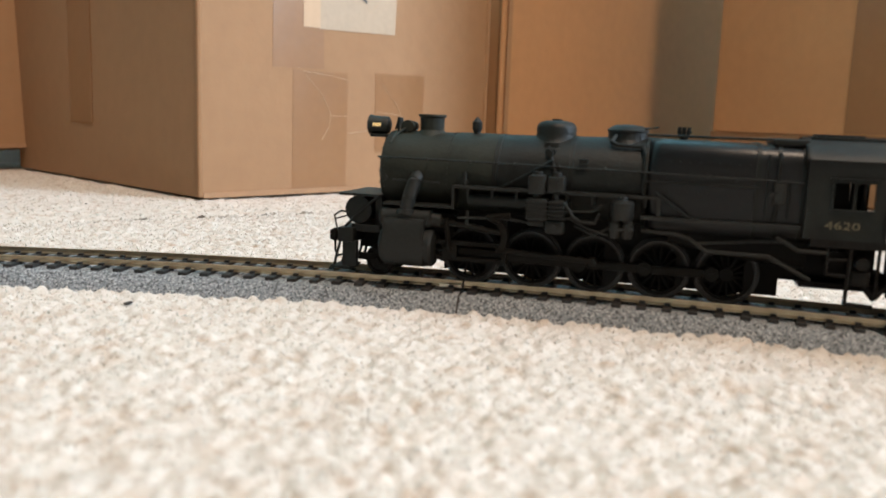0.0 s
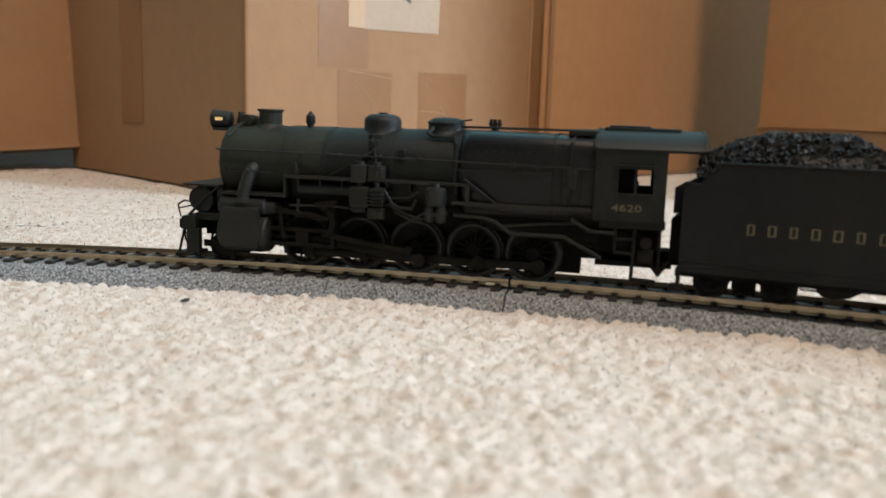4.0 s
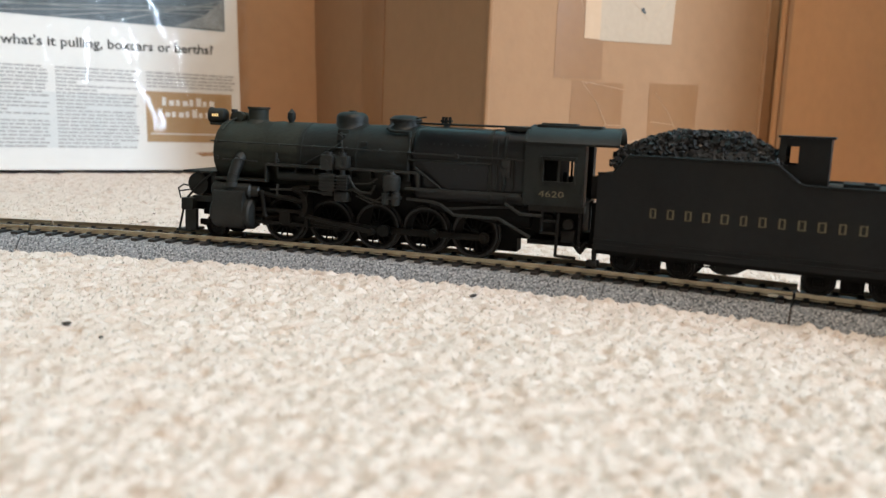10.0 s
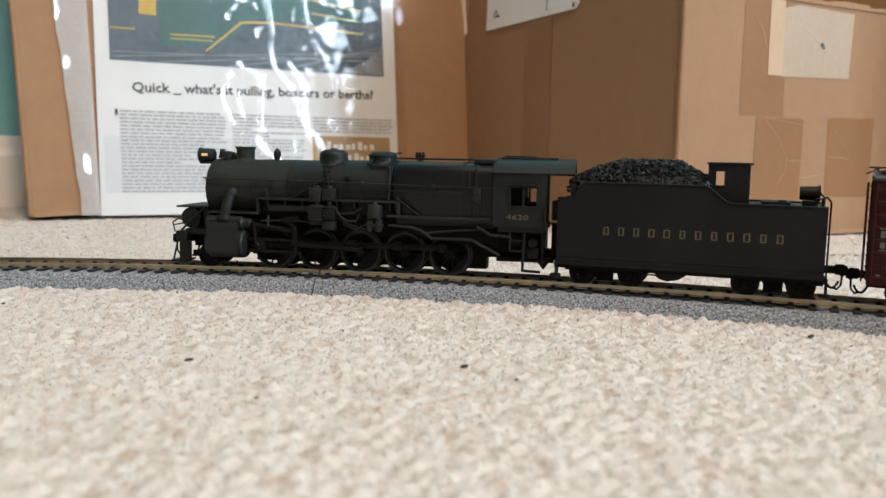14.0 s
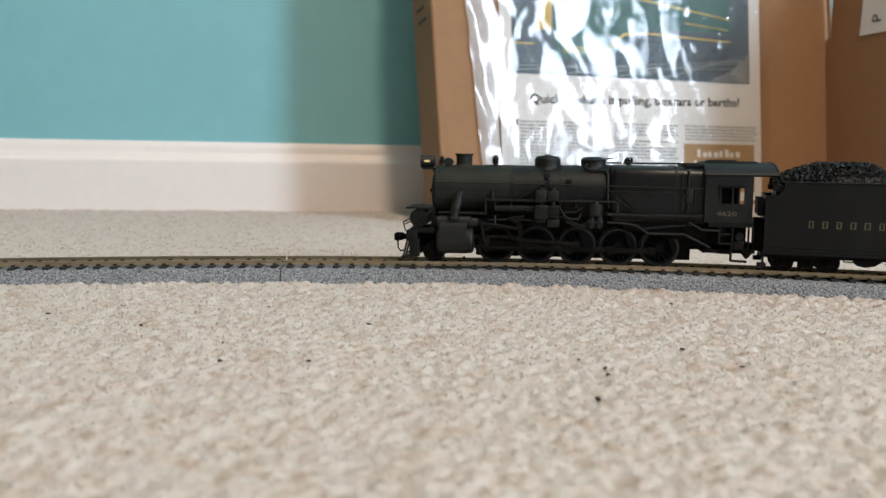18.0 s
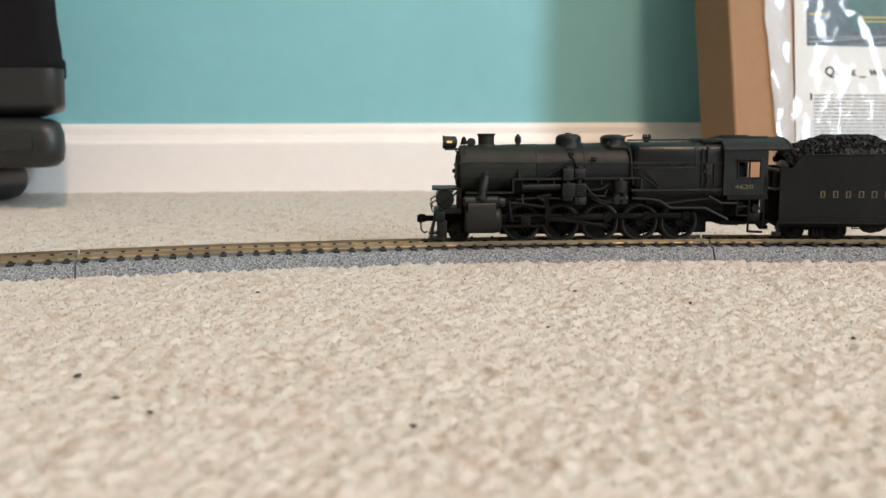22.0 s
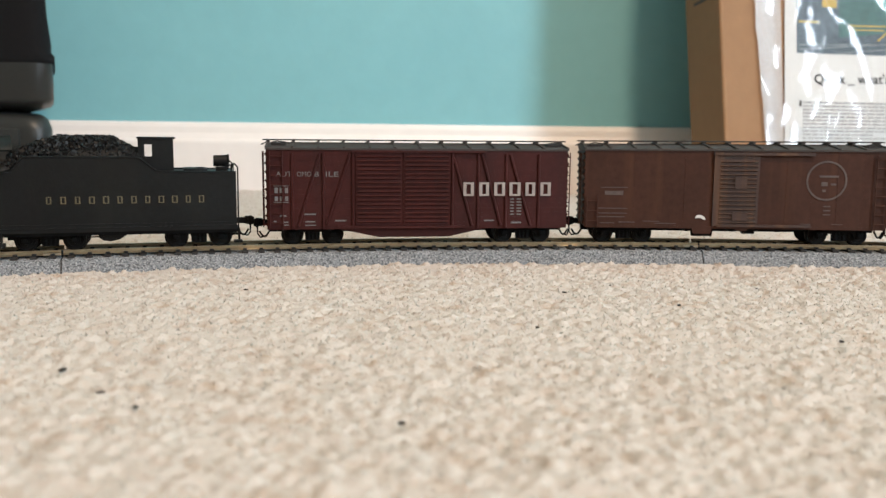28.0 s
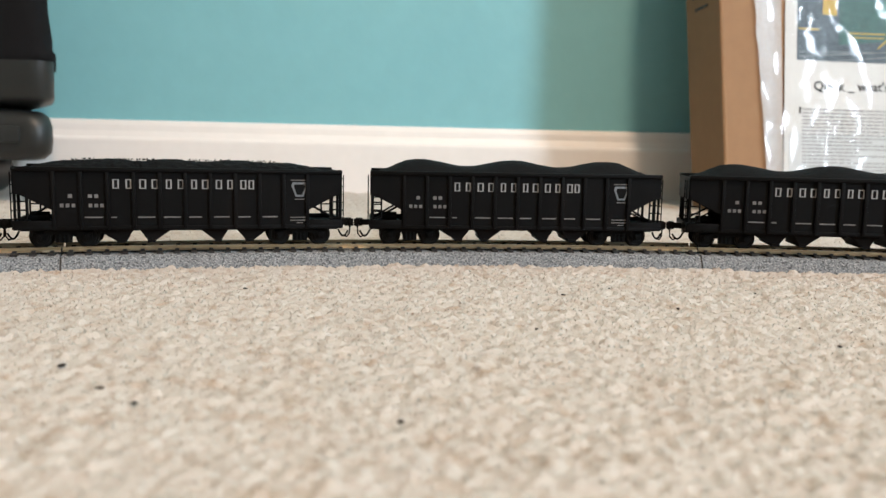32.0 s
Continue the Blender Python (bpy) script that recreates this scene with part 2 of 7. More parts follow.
M_PHOTOGREEN = mat("printed_photo_green", (0.035, 0.10, 0.085), 0.5, var=0.4, scale=30)
M_PHOTOYELLOW = mat("printed_photo_yellow", (0.50, 0.33, 0.05), 0.5, var=0.2, scale=60)
M_PHOTOGREY = mat("printed_photo_grey", (0.20, 0.21, 0.21), 0.5, var=0.4, scale=60)
M_FABRIC = mat("black_woven_fabric", (0.0055, 0.0055, 0.0065), 0.9, var=0.2, scale=60, bump=0.4, bscale=1500, spec=0.18)
M_PLASTIC = mat("grey_black_plastic", (0.016, 0.018, 0.018), 0.45, var=0.1, scale=30, bump=0.05, bscale=800)
M_CRUMB = mat("dark_crumb", (0.03, 0.025, 0.022), 0.8, var=0.3, scale=300)


def streaked(m, rgb, amount, stretch):
    """Adds uneven streaks of another colour running down the surface."""
    nt = m.node_tree
    p = nt.nodes["Principled BSDF"]
    old = p.inputs["Base Color"].links[0].from_socket
    tc = nt.nodes.new("ShaderNodeTexCoord")
    mp = nt.nodes.new("ShaderNodeMapping")
    mp.inputs["Scale"].default_value = stretch
    nt.links.new(tc.outputs["Object"], mp.inputs[0])
    n = nt.nodes.new("ShaderNodeTexNoise")
    n.inputs["Scale"].default_value, n.inputs["Detail"].default_value = 1.0, 6
    nt.links.new(mp.outputs[0], n.inputs["Vector"])
    r = nt.nodes.new("ShaderNodeMapRange")
    r.inputs[1].default_value, r.inputs[2].default_value, r.inputs[3].default_value, r.inputs[4].default_value = 0.5, 0.75, 0.0, amount
    nt.links.new(n.outputs["Fac"], r.inputs[0])
    mx = nt.nodes.new("ShaderNodeMix")
    mx.data_type = "RGBA"
    nt.links.new(r.outputs[0], mx.inputs[0])
    nt.links.new(old, mx.inputs[6])
    mx.inputs[7].default_value = (*rgb, 1)
    nt.links.new(mx.outputs[2], p.inputs["Base Color"])
    return m


streaked(M_BLACK, (0.018, 0.0218, 0.0178), 0.7, (60, 60, 25))
streaked(M_SMOKEBOX, (0.021, 0.0235, 0.018), 0.6, (60, 60, 25))
streaked(M_TENDER, (0.011, 0.011, 0.0095), 0.5, (60, 60, 15))
streaked(M_BOXBROWN, (0.072, 0.030, 0.016), 0.7, (170, 170, 9))
streaked(M_BOXRED, (0.018, 0.0065, 0.0065), 0.6, (120, 120, 12))
M_DOORBROWN = streaked(mat("rust_streaked_brown_door", (0.037, 0.0170, 0.0118), 0.7, var=0.3, scale=50), (0.11, 0.045, 0.015), 0.8, (190, 190, 12))
streaked(M_HOPPER, (0.0065, 0.0048, 0.0042), 0.5, (110, 110, 14))
streaked(M_RAIL, (0.20, 0.16, 0.11), 0.5, (40, 40, 40))
streaked(M_WALL, (0.17, 0.42, 0.47), 0.35, (4, 4, 9))


def speckled(name, base, dark, light):
    m = mat(name, base, 0.9, var=0.14, scale=70, bump=0.7, bscale=1500)
    nt = m.node_tree
    p = nt.nodes["Principled BSDF"]
    col = p.inputs["Base Color"].links[0].from_socket
    tc = nt.nodes.new("ShaderNodeTexCoord")
    for scale, lo, hi, rgb, amount in ((1000.0, 0.50, 0.60, dark, 0.85), (1300.0, 0.54, 0.62, light, 0.8)):
        n = nt.nodes.new("ShaderNodeTexNoise")
        n.inputs["Scale"].default_value, n.inputs["Detail"].default_value = scale, 1
        nt.links.new(tc.outputs["Object"], n.inputs["Vector"])
        r = nt.nodes.new("ShaderNodeMapRange")
        r.inputs[1].default_value, r.inputs[2].default_value, r.inputs[3].default_value, r.inputs[4].default_value = lo, hi, 0.0, amount
        nt.links.new(n.outputs["Fac"], r.inputs[0])
        mx = nt.nodes.new("ShaderNodeMix")
        mx.data_type = "RGBA"
        nt.links.new(r.outputs[0], mx.inputs[0])
        nt.links.new(col, mx.inputs[6])
        mx.inputs[7].default_value = (*rgb, 1)
        col = mx.outputs[2]
    nt.links.new(col, p.inputs["Base Color"])
    return m


M_ROADBED = speckled("speckled_grey_roadbed", (0.175, 0.190, 0.205), (0.045, 0.05, 0.055), (0.36, 0.37, 0.38))


def glow(name, rgb, strength):
    m = bpy.data.materials.new(name)
    m.use_nodes = True
    p = m.node_tree.nodes["Principled BSDF"]
    p.inputs["Base Color"].default_value = (*rgb, 1)
    p.inputs["Emission Color"].default_value = (*rgb, 1)
    p.inputs["Emission Strength"].default_value = strength
    return m


M_LAMPGLOW = glow("lit_number_board", (1.0, 0.72, 0.32), 0.3)
M_LENS = glow("headlight_lens", (1.0, 0.80, 0.60), 0.35)


def clear_film(name, rough=0.07):
    """Thin clear plastic: what lies behind shows through, with window glints on top."""
    m = bpy.data.materials.new(name)
    m.use_nodes = True
    nt = m.node_tree
    out = nt.nodes["Material Output"]
    tr = nt.nodes.new("ShaderNodeBsdfTransparent")
    tr.inputs[0].default_value = (0.96, 0.97, 0.97, 1)
    gl = nt.nodes.new("ShaderNodeBsdfGlossy")
    gl.inputs["Roughness"].default_value = rough
    fr = nt.nodes.new("ShaderNodeFresnel")
    fr.inputs[0].default_value = 1.55
    k = nt.nodes.new("ShaderNodeMath")
    k.operation, k.use_clamp = "MULTIPLY", True
    k.inputs[1].default_value = 0.8
    nt.links.new(fr.outputs[0], k.inputs[0])
    tc = nt.nodes.new("ShaderNodeTexCoord")
    n = nt.nodes.new("ShaderNodeTexNoise")
    n.inputs["Scale"].default_value, n.inputs["Detail"].default_value = 42, 3
    nt.links.new(tc.outputs["Object"], n.inputs["Vector"])
    b = nt.nodes.new("ShaderNodeBump")
    b.inputs["Strength"].default_value, b.inputs["Distance"].default_value = 0.25, 0.002
    nt.links.new(n.outputs["Fac"], b.inputs["Height"])
    nt.links.new(b.outputs[0], gl.inputs["Normal"])
    mx = nt.nodes.new("ShaderNodeMixShader")
    nt.links.new(k.outputs[0], mx.inputs[0])
    nt.links.new(tr.outputs[0], mx.inputs[1])
    nt.links.new(gl.outputs[0], mx.inputs[2])
    nt.links.new(mx.outputs[0], out.inputs["Surface"])
    return m


M_FILM = clear_film("clear_plastic_sleeve")


def glare_film(name, rgb, cover):
    """Doubled plastic at the sleeve's seam, its milky white standing in for glare."""
    m = mat(name, rgb, 0.25, var=0.1, scale=40, bump=0.6, bscale=120)
    nt = m.node_tree
    p, out = nt.nodes["Principled BSDF"], nt.nodes["Material Output"]
    tr, mx = nt.nodes.new("ShaderNodeBsdfTransparent"), nt.nodes.new("ShaderNodeMixShader")
    mx.inputs[0].default_value = cover
    nt.links.new(tr.outputs[0], mx.inputs[1])
    nt.links.new(p.outputs[0], mx.inputs[2])
    nt.links.new(mx.outputs[0], out.inputs["Surface"])
    return m


M_SEAM = glare_film("glare_white_seam", (0.72, 0.72, 0.71), 0.45)


# ---- mesh helpers ----
def box(bm, x0, x1, y0, y1, z0, z1, bevel=0.0):
    m = Matrix.Translation(((x0 + x1) / 2, (y0 + y1) / 2, (z0 + z1) / 2)) @ Matrix.Diagonal((abs(x1 - x0), abs(y1 - y0), abs(z1 - z0), 1))
    vs = bmesh.ops.create_cube(bm, size=1, matrix=m)["verts"]
    if bevel:
        es = list({e for v in vs for e in v.link_edges})
        bmesh.ops.bevel(bm, geom=es, offset=bevel, segments=2, profile=0.5, affect="EDGES")
    return vs


def rod(bm, a, b, r, seg=10, r2=None, caps=True):
    a, b = Vector(a), Vector(b)
    d = b - a
    m = Matrix.Translation((a + b) / 2) @ d.to_track_quat("Z", "Y").to_matrix().to_4x4()
    return bmesh.ops.create_cone(bm, cap_ends=caps, segments=seg, radius1=r, radius2=r if r2 is None else r2, depth=d.length, matrix=m)["verts"]


def pipe(bm, pts, r, seg=7):
    for a, b in zip(pts, pts[1:]):
        rod(bm, a, b, r, seg)
    for p in pts[1:-1]:
        bmesh.ops.create_icosphere(bm, subdivisions=1, radius=r * 1.05, matrix=Matrix.Translation(p))


def lathe(bm, prof, seg=28, axis="x", at=(0, 0, 0), caps=True):
    """A turned form: prof is a list of (place along the axis, radius)."""
    rings = []
    for s, r in prof:
        ring = []
        for k in range(seg):
            a = 2 * math.pi * k / seg
            u, v = max(r, 1e-6) * math.cos(a), max(r, 1e-6) * math.sin(a)
            p = (s, u, v) if axis == "x" else (u, s, v) if axis == "y" else (u, v, s)
            ring.append(bm.verts.new(Vector(p) + Vector(at)))
        rings.append(ring)
    for a, b in zip(rings, rings[1:]):
        for k in range(seg):
            bm.faces.new((a[k], a[(k + 1) % seg], b[(k + 1) % seg], b[k]))
    if caps:
        bm.faces.new(rings[0])
        bm.faces.new(rings[-1][::-1])


def prism(bm, outline, y0, y1):
    """An outline in x and z, drawn out from y0 to y1."""
    a = [bm.verts.new((x, y0, z)) for x, z in outline]
    b = [bm.verts.new((x, y1, z)) for x, z in outline]
    n = len(a)
    bm.faces.new(a)
    bm.faces.new(b[::-1])
    for k in range(n):
        bm.faces.new((a[k], b[k], b[(k + 1) % n], a[(k + 1) % n]))


def loft(bm, sections):
    """A skin over closed sections with the same number of points."""
    rings = [[bm.verts.new(p) for p in s] for s in sections]
    for a, b in zip(rings, rings[1:]):
        for k in range(len(a)):
            bm.faces.new((a[k], a[(k + 1) % len(a)], b[(k + 1) % len(a)], b[k]))
    bm.faces.new(rings[0])
    bm.faces.new(rings[-1][::-1])


def finish(bm, name, material, mm=False, smooth=0.0):
    bmesh.ops.recalc_face_normals(bm, faces=bm.faces)
    me = bpy.data.meshes.new(name)
    if mm:
        bm.transform(Matrix.Scale(0.001, 4))
    bm.to_mesh(me)
    bm.free()
    me.materials.append(material)
    if smooth:
        me.polygons.foreach_set("use_smooth", [True] * len(me.polygons))
        me.set_sharp_from_angle(angle=radians(smooth))
    return me


def part(name, bm, material, parent, label="", mm=False, smooth=35.0):
    ob = new(name, finish(bm, name, material, mm, smooth))
    ob.parent = parent
    return tagged(ob, label)


def mpart(name, bm, material, parent, label="", smooth=35.0):
    return part(name, bm, material, parent, label, True, smooth)


def thing(name, label, category, m=None, group="", kind=""):
    ob = new(name)
    ob.empty_display_size = 0.02
    if m is not None:
        ob.matrix_world = m
    return tagged(ob, label, category, group, kind)


def structure(name, bm, material, label, smooth=0.0):
    return tagged(new(name, finish(bm, name, material, False, smooth)), label, kind="structure")


# ---- the plan ----
CX, CY, RAD = 0.0924, -0.3618, 0.790      # centre and radius of the track's curve
WALL_Y, WALL_TURN = 0.884, 2.3            # aqua wall


def rail_z(a):
    """Height of the rail heads over the carpet at an angle of the curve: the track sinks a little into the pile on the way."""
    u = min(1.0, max(0.0, (a - 1.10) / 0.70))
    return 0.0086 - 0.0025 * u * u * (3 - 2 * u)


def on_track(arc, radius=RAD):
    """The pose of a vehicle whose middle is arc metres along the curve; x ahead, y to the inside."""
    a = arc / RAD
    rise = (rail_z(a + 0.05) - rail_z(a - 0.05)) / (0.1 * RAD)
    return Matrix.Translation((CX + radius * math.cos(a), CY + radius * math.sin(a), rail_z(a))) @ Matrix.Rotation(a + math.pi / 2, 4, "Z") @ Matrix.Rotation(-math.atan(rise), 4, "Y")


def text_mesh(name, words, size, material, m, parent, width=None, label="", bold=0.0):
    """Lettering as thin raised paint, in the plane of m."""
    cu = bpy.data.curves.new(name, "FONT")
    cu.body, cu.size, cu.extrude, cu.resolution_u = words, size, 0.00004, 2
    cu.offset = bold
    tmp = bpy.data.objects.new(name, cu)
    scene.collection.objects.link(tmp)
    bpy.context.view_layer.update()
    me = bpy.data.meshes.new_from_object(tmp.evaluated_get(bpy.context.evaluated_depsgraph_get()))
    bpy.data.objects.remove(tmp)
    bpy.data.curves.remove(cu)
    xs = [v.co.x for v in me.vertices]
    lo, wide = min(xs), max(xs) - min(xs)
    k = width / wide if width else 1.0
    me.transform(m @ Matrix.Diagonal((k, 1, 1, 1)) @ Matrix.Translation((-lo, 0, 0)))
    me.materials.append(material)
    ob = new(name, me)
    ob.parent = parent
    return tagged(ob, label)


# ---- room ----
def pile_top(x, y):
    """Height of the tips of the pile: uneven over the floor, pressed down on the track's side of the room."""
    drift = 0.0004 * np.sin(x * 31 + 1.7 * np.sin(y * 23)) * np.sin(y * 37 + 1.1 * np.sin(x * 19)) + 0.00025 * np.sin(x * 127 + 2 * np.sin(y * 141)) * np.sin(y * 118)
    u = np.clip((np.hypot(x - CX, y - CY) - RAD - 0.03) / 0.03, 0, 1)
    w = np.clip((np.arctan2(y - CY, x - CX) - 0.75) / 0.95, 0, 1)
    r = np.hypot(x - CX, y - CY) - RAD
    near = np.where(r < 0, np.clip(1 + (r + 0.03) / 0.07, 0.3, 1), 0)
    return drift - 0.0004 - PRESSED * (1 - u * u * (3 - 2 * u)) + 0.0032 * near * (1 - w * w * (3 - 2 * w))


PRESSED = 0.0019


def grid_to_mesh(name, co, quads, material, smooth):
    me = bpy.data.meshes.new(name)
    me.vertices.add(len(co))
    me.vertices.foreach_set("co", co.astype(np.float32).ravel())
    me.loops.add(quads.size)
    me.loops.foreach_set("vertex_index", quads.ravel().astype(np.int32))
    me.polygons.add(len(quads))
    me.polygons.foreach_set("loop_start", np.arange(0, quads.size, 4, dtype=np.int32))
    me.update(calc_edges=True)
    me.polygons.foreach_set("use_smooth", np.full(len(quads), smooth))
    me.materials.append(material)
    return me


TUFTS = []      # (x, y, height of the tip, lean in x, lean in y, spread) of every tuft, patch by patch


def tuft_field(x0, x1, y0, y1, cell, rng):
    """Tufts on a shaken grid; those under the track are sunk."""
    gx, gy = np.meshgrid(np.arange(x0 - cell, x1 + 2 * cell, cell), np.arange(y0 - cell, y1 + 2 * cell, cell))
    gx[::2] += cell / 2
    gx += rng.uniform(-0.36, 0.36, gx.shape) * cell
    gy += rng.uniform(-0.36, 0.36, gy.shape) * cell
    r = np.hypot(gx - CX, gy - CY) - RAD
    a = np.arctan2(gy - CY, gx - CX)
    reach = 0.0203 + 0.0012 * np.sin(a * 61) * np.sin(a * 37 + 1) + 0.0007 * np.sin(a * 173)
    top = pile_top(gx, gy) + rng.normal(0, 0.00034, gx.shape) + 0.0004 * np.sin(gx * 420 + 2 * np.sin(gy * 350)) * np.sin(gy * 460 + 2 * np.sin(gx * 300))
    top = np.where(abs(r) > reach, top, -0.012)
    lx = 0.0010 * np.sin(gx * 340 + 2.1 * np.sin(gy * 410)) * np.cos(gy * 290) + rng.normal(0, 0.0004, gx.shape)
    ly = 0.0010 * np.sin(gy * 390 + 2.3 * np.sin(gx * 370 + 1)) * np.cos(gx * 230 + gy * 90) + rng.normal(0, 0.0004, gx.shape)
    return gx, gy, top, lx, ly, cell * rng.uniform(0.42, 0.78, gx.shape)


def carpet_mesh():
    """The carpet as soft knobs of yarn, each tuft a rounded bump that leans with its neighbours."""
    rng = np.random.default_rng(9)
    cos, faces, total = [], [], 0
    for x0, x1, y0, y1, cell, step in ((-0.46, 1.16, -0.02, 0.42, 0.0029, 0.00112), (-0.72, -0.46, -0.02, 0.42, 0.0042, 0.0022), (1.16, 1.47, -0.02, 0.42, 0.0042, 0.0022), (-0.72, 1.47, 0.42, 0.92, 0.0042, 0.0021)):
        field = tuft_field(x0, x1, y0, y1, cell, rng)
        TUFTS.append((cell, field))
        gx, gy, top, lx, ly, spread = field
        xs, ys = np.arange(x0, x1 + step, step), np.arange(y0, y1 + step, step)
        X, Y = np.meshgrid(xs, ys)
        X += rng.uniform(-0.25, 0.25, X.shape) * step
        Y += rng.uniform(-0.25, 0.25, Y.shape) * step
        i0, j0 = np.round((X - x0) / cell).astype(int) + 1, np.round((Y - y0) / cell).astype(int) + 1
        Z = np.full(X.shape, -0.0125)
        turn = np.sin(gx * 9000 + gy * 7000) * 3
        for di in (-2, -1, 0, 1, 2):
            for dj in (-2, -1, 0, 1, 2):
                i, j = np.clip(i0 + di, 0, gx.shape[1] - 1), np.clip(j0 + dj, 0, gx.shape[0] - 1)
                dx, dy = X - gx[j, i] - lx[j, i], Y - gy[j, i] - ly[j, i]
                c, q = np.cos(turn[j, i]), np.sin(turn[j, i])
                u, v = (c * dx + q * dy) / (1.12 * spread[j, i]), (c * dy - q * dx) / (0.92 * spread[j, i])
                Z = np.maximum(Z, top[j, i] - 0.00105 * np.minimum((u * u + v * v), 1.9))
        clear = abs(np.hypot(X - CX, Y - CY) - RAD) > 0.0215
        Z = np.where(clear, np.maximum(Z, pile_top(X, Y) - 0.0022), Z)
        Z += rng.normal(0, 0.00009, Z.shape)
        ny, nx = X.shape
        idx = total + np.arange(ny * nx).reshape(ny, nx)
        cos.append(np.stack([X, Y, Z], -1).reshape(-1, 3))
        faces.append(np.stack([idx[:-1, :-1], idx[:-1, 1:], idx[1:, 1:], idx[1:, :-1]], -1).reshape(-1, 4))
        total += ny * nx
    # a plain skirt round it, out to the walls
    x0, x1, y0, y1, z = -0.72, 1.47, -0.02, 0.92, -0.0030
    skirt = np.array([[-3.1, -1.8, z], [3.7, -1.8, z], [3.7, y0, z], [-3.1, y0, z], [-3.1, y0, z], [x0, y0, z], [x0, 1.3, z], [-3.1, 1.3, z],
                      [x1, y0, z], [3.7, y0, z], [3.7, 1.3, z], [x1, 1.3, z], [x0, y1, z], [x1, y1, z], [x1, 1.3, z], [x0, 1.3, z]])
    cos.append(skirt)
    faces.append(np.arange(total, total + 16).reshape(4, 4))
    return grid_to_mesh("floor", np.concatenate(cos), np.concatenate(faces), M_CARPET, True)


def pile_mesh():
    """Loose yarn ends that stand out of the tufts and make them fuzzy."""
    rng = np.random.default_rng(21)
    corners = []
    for cell, (gx, gy, top, lx, ly, spread) in TUFTS:
        ok = (top > -0.008) & (gy < WALL_Y - 0.016 + gx * math.tan(radians(WALL_TURN)))
        gx, gy, top, lx, ly, spread = (q[ok] for q in (gx, gy, top, lx, ly, spread))
        n = len(gx)
        for q in range(3 if cell < 0.003 else 2):
            a = rng.uniform(0, 2 * np.pi, n)
            k = rng.uniform(0.1, 1.0, n)
            ox, oy = k * spread * np.cos(a), k * spread * np.sin(a)
            bx, by = gx + lx + 0.6 * ox, gy + ly + 0.6 * oy
            tx, ty = bx + 0.6 * ox + rng.normal(0, 0.0005, n), by + 0.6 * oy + rng.normal(0, 0.0005, n)
            tz = top - 0.0005 * k * k + rng.uniform(-0.0001, 0.0005, n)
            bz = top - 0.0014
            w = (0.10 if cell < 0.003 else 0.11) * cell * rng.uniform(0.7, 1.3, n)
            f = rng.uniform(0, 2 * np.pi, n)
            wx, wy = w * np.cos(f), w * np.sin(f)
            corners.append(np.stack([np.stack([bx - wx, by - wy, bz], -1), np.stack([bx + wx, by + wy, bz], -1), np.stack([tx + 0.6 * wx, ty + 0.6 * wy, tz], -1), np.stack([tx - 0.6 * wx, ty - 0.6 * wy, tz], -1)], 1))
    co = np.concatenate(corners).reshape(-1, 3)
    return grid_to_mesh("carpet_pile", co, np.arange(len(co)).reshape(-1, 4), M_PILE, False)


def build_room():
    tagged(new("floor", carpet_mesh()), "cream cut-pile carpet with dark crumbs on it", kind="structure")
    tagged(new("carpet_pile", pile_mesh()), "soft cream tufts of the carpet's cut pile", "carpet pile", kind="stuff")
    wall = Matrix.Translation((0, WALL_Y, 0)) @ Matrix.Rotation(radians(WALL_TURN), 4, "Z")
    bm = bmesh.new()
    box(bm, -3.2, 3.8, 0, 0.1, -0.05, 2.4)
    bm.transform(wall)
    structure("wall_north", bm, M_WALL, "aqua painted wall with slightly uneven paint")
    bm = bmesh.new()
    outline = [(-0.013, -0.01), (0.001, -0.01), (0.001, 0.0690), (-0.004, 0.0690), (-0.0055, 0.0680), (-0.0070, 0.0640), (-0.0080, 0.0580), (-0.0105, 0.0520), (-0.0125, 0.0500), (-0.013, 0.0480)]
    prism(bm, outline, -3.1, 3.7)
    bm.transform(wall @ Matrix(((0, 1, 0, 0), (1, 0, 0, 0), (0, 0, 1, 0), (0, 0, 0, 1))))
    structure("baseboard", bm, M_WHITE, "white painted moulded baseboard")
    bm = bmesh.new()
    for x0, x1, z0, z1 in ((-3.1, WIN_X0, -0.05, 2.4), (WIN_X1, 3.7, -0.05, 2.4), (WIN_X0, WIN_X1, -0.05, WIN_Z0), (WIN_X0, WIN_X1, WIN_Z1, 2.4)):
        box(bm, x0, x1, WIN_Y - 0.12, WIN_Y, z0, z1)
    structure("wall_south", bm, M_ROOM, "plain painted wall with a window opening")
    for name, x0, x1 in (("wall_west", -3.1, -3.0), ("wall_east", 3.6, 3.7)):
        bm = bmesh.new()
        box(bm, x0, x1, -1.7, 1.3, -0.05, 2.4)
        structure(name, bm, M_ROOM, "plain painted wall")
    bm = bmesh.new()
    box(bm, -3.2, 3.8, -1.75, 1.3, 2.4, 2.5)
    structure("ceiling", bm, M_CEIL, "white painted ceiling")


build_room()


# ---- track ----
def arc_strip(bm, prof, a0, a1, n):
    """A profile of (radius, height from the rail heads) swept along the curve between two angles."""
    secs = []
    for k in range(n + 1):
        a = a0 + (a1 - a0) * k / n
        secs.append([(CX + r * math.cos(a), CY + r * math.sin(a), rail_z(a) + z) for r, z in prof])
    loft(bm, secs)


STEP = radians(22.5)
A_JOINT = math.atan2(0.155 - CY, 0.6596 - CX)      # angle of one joint
TIES = 40


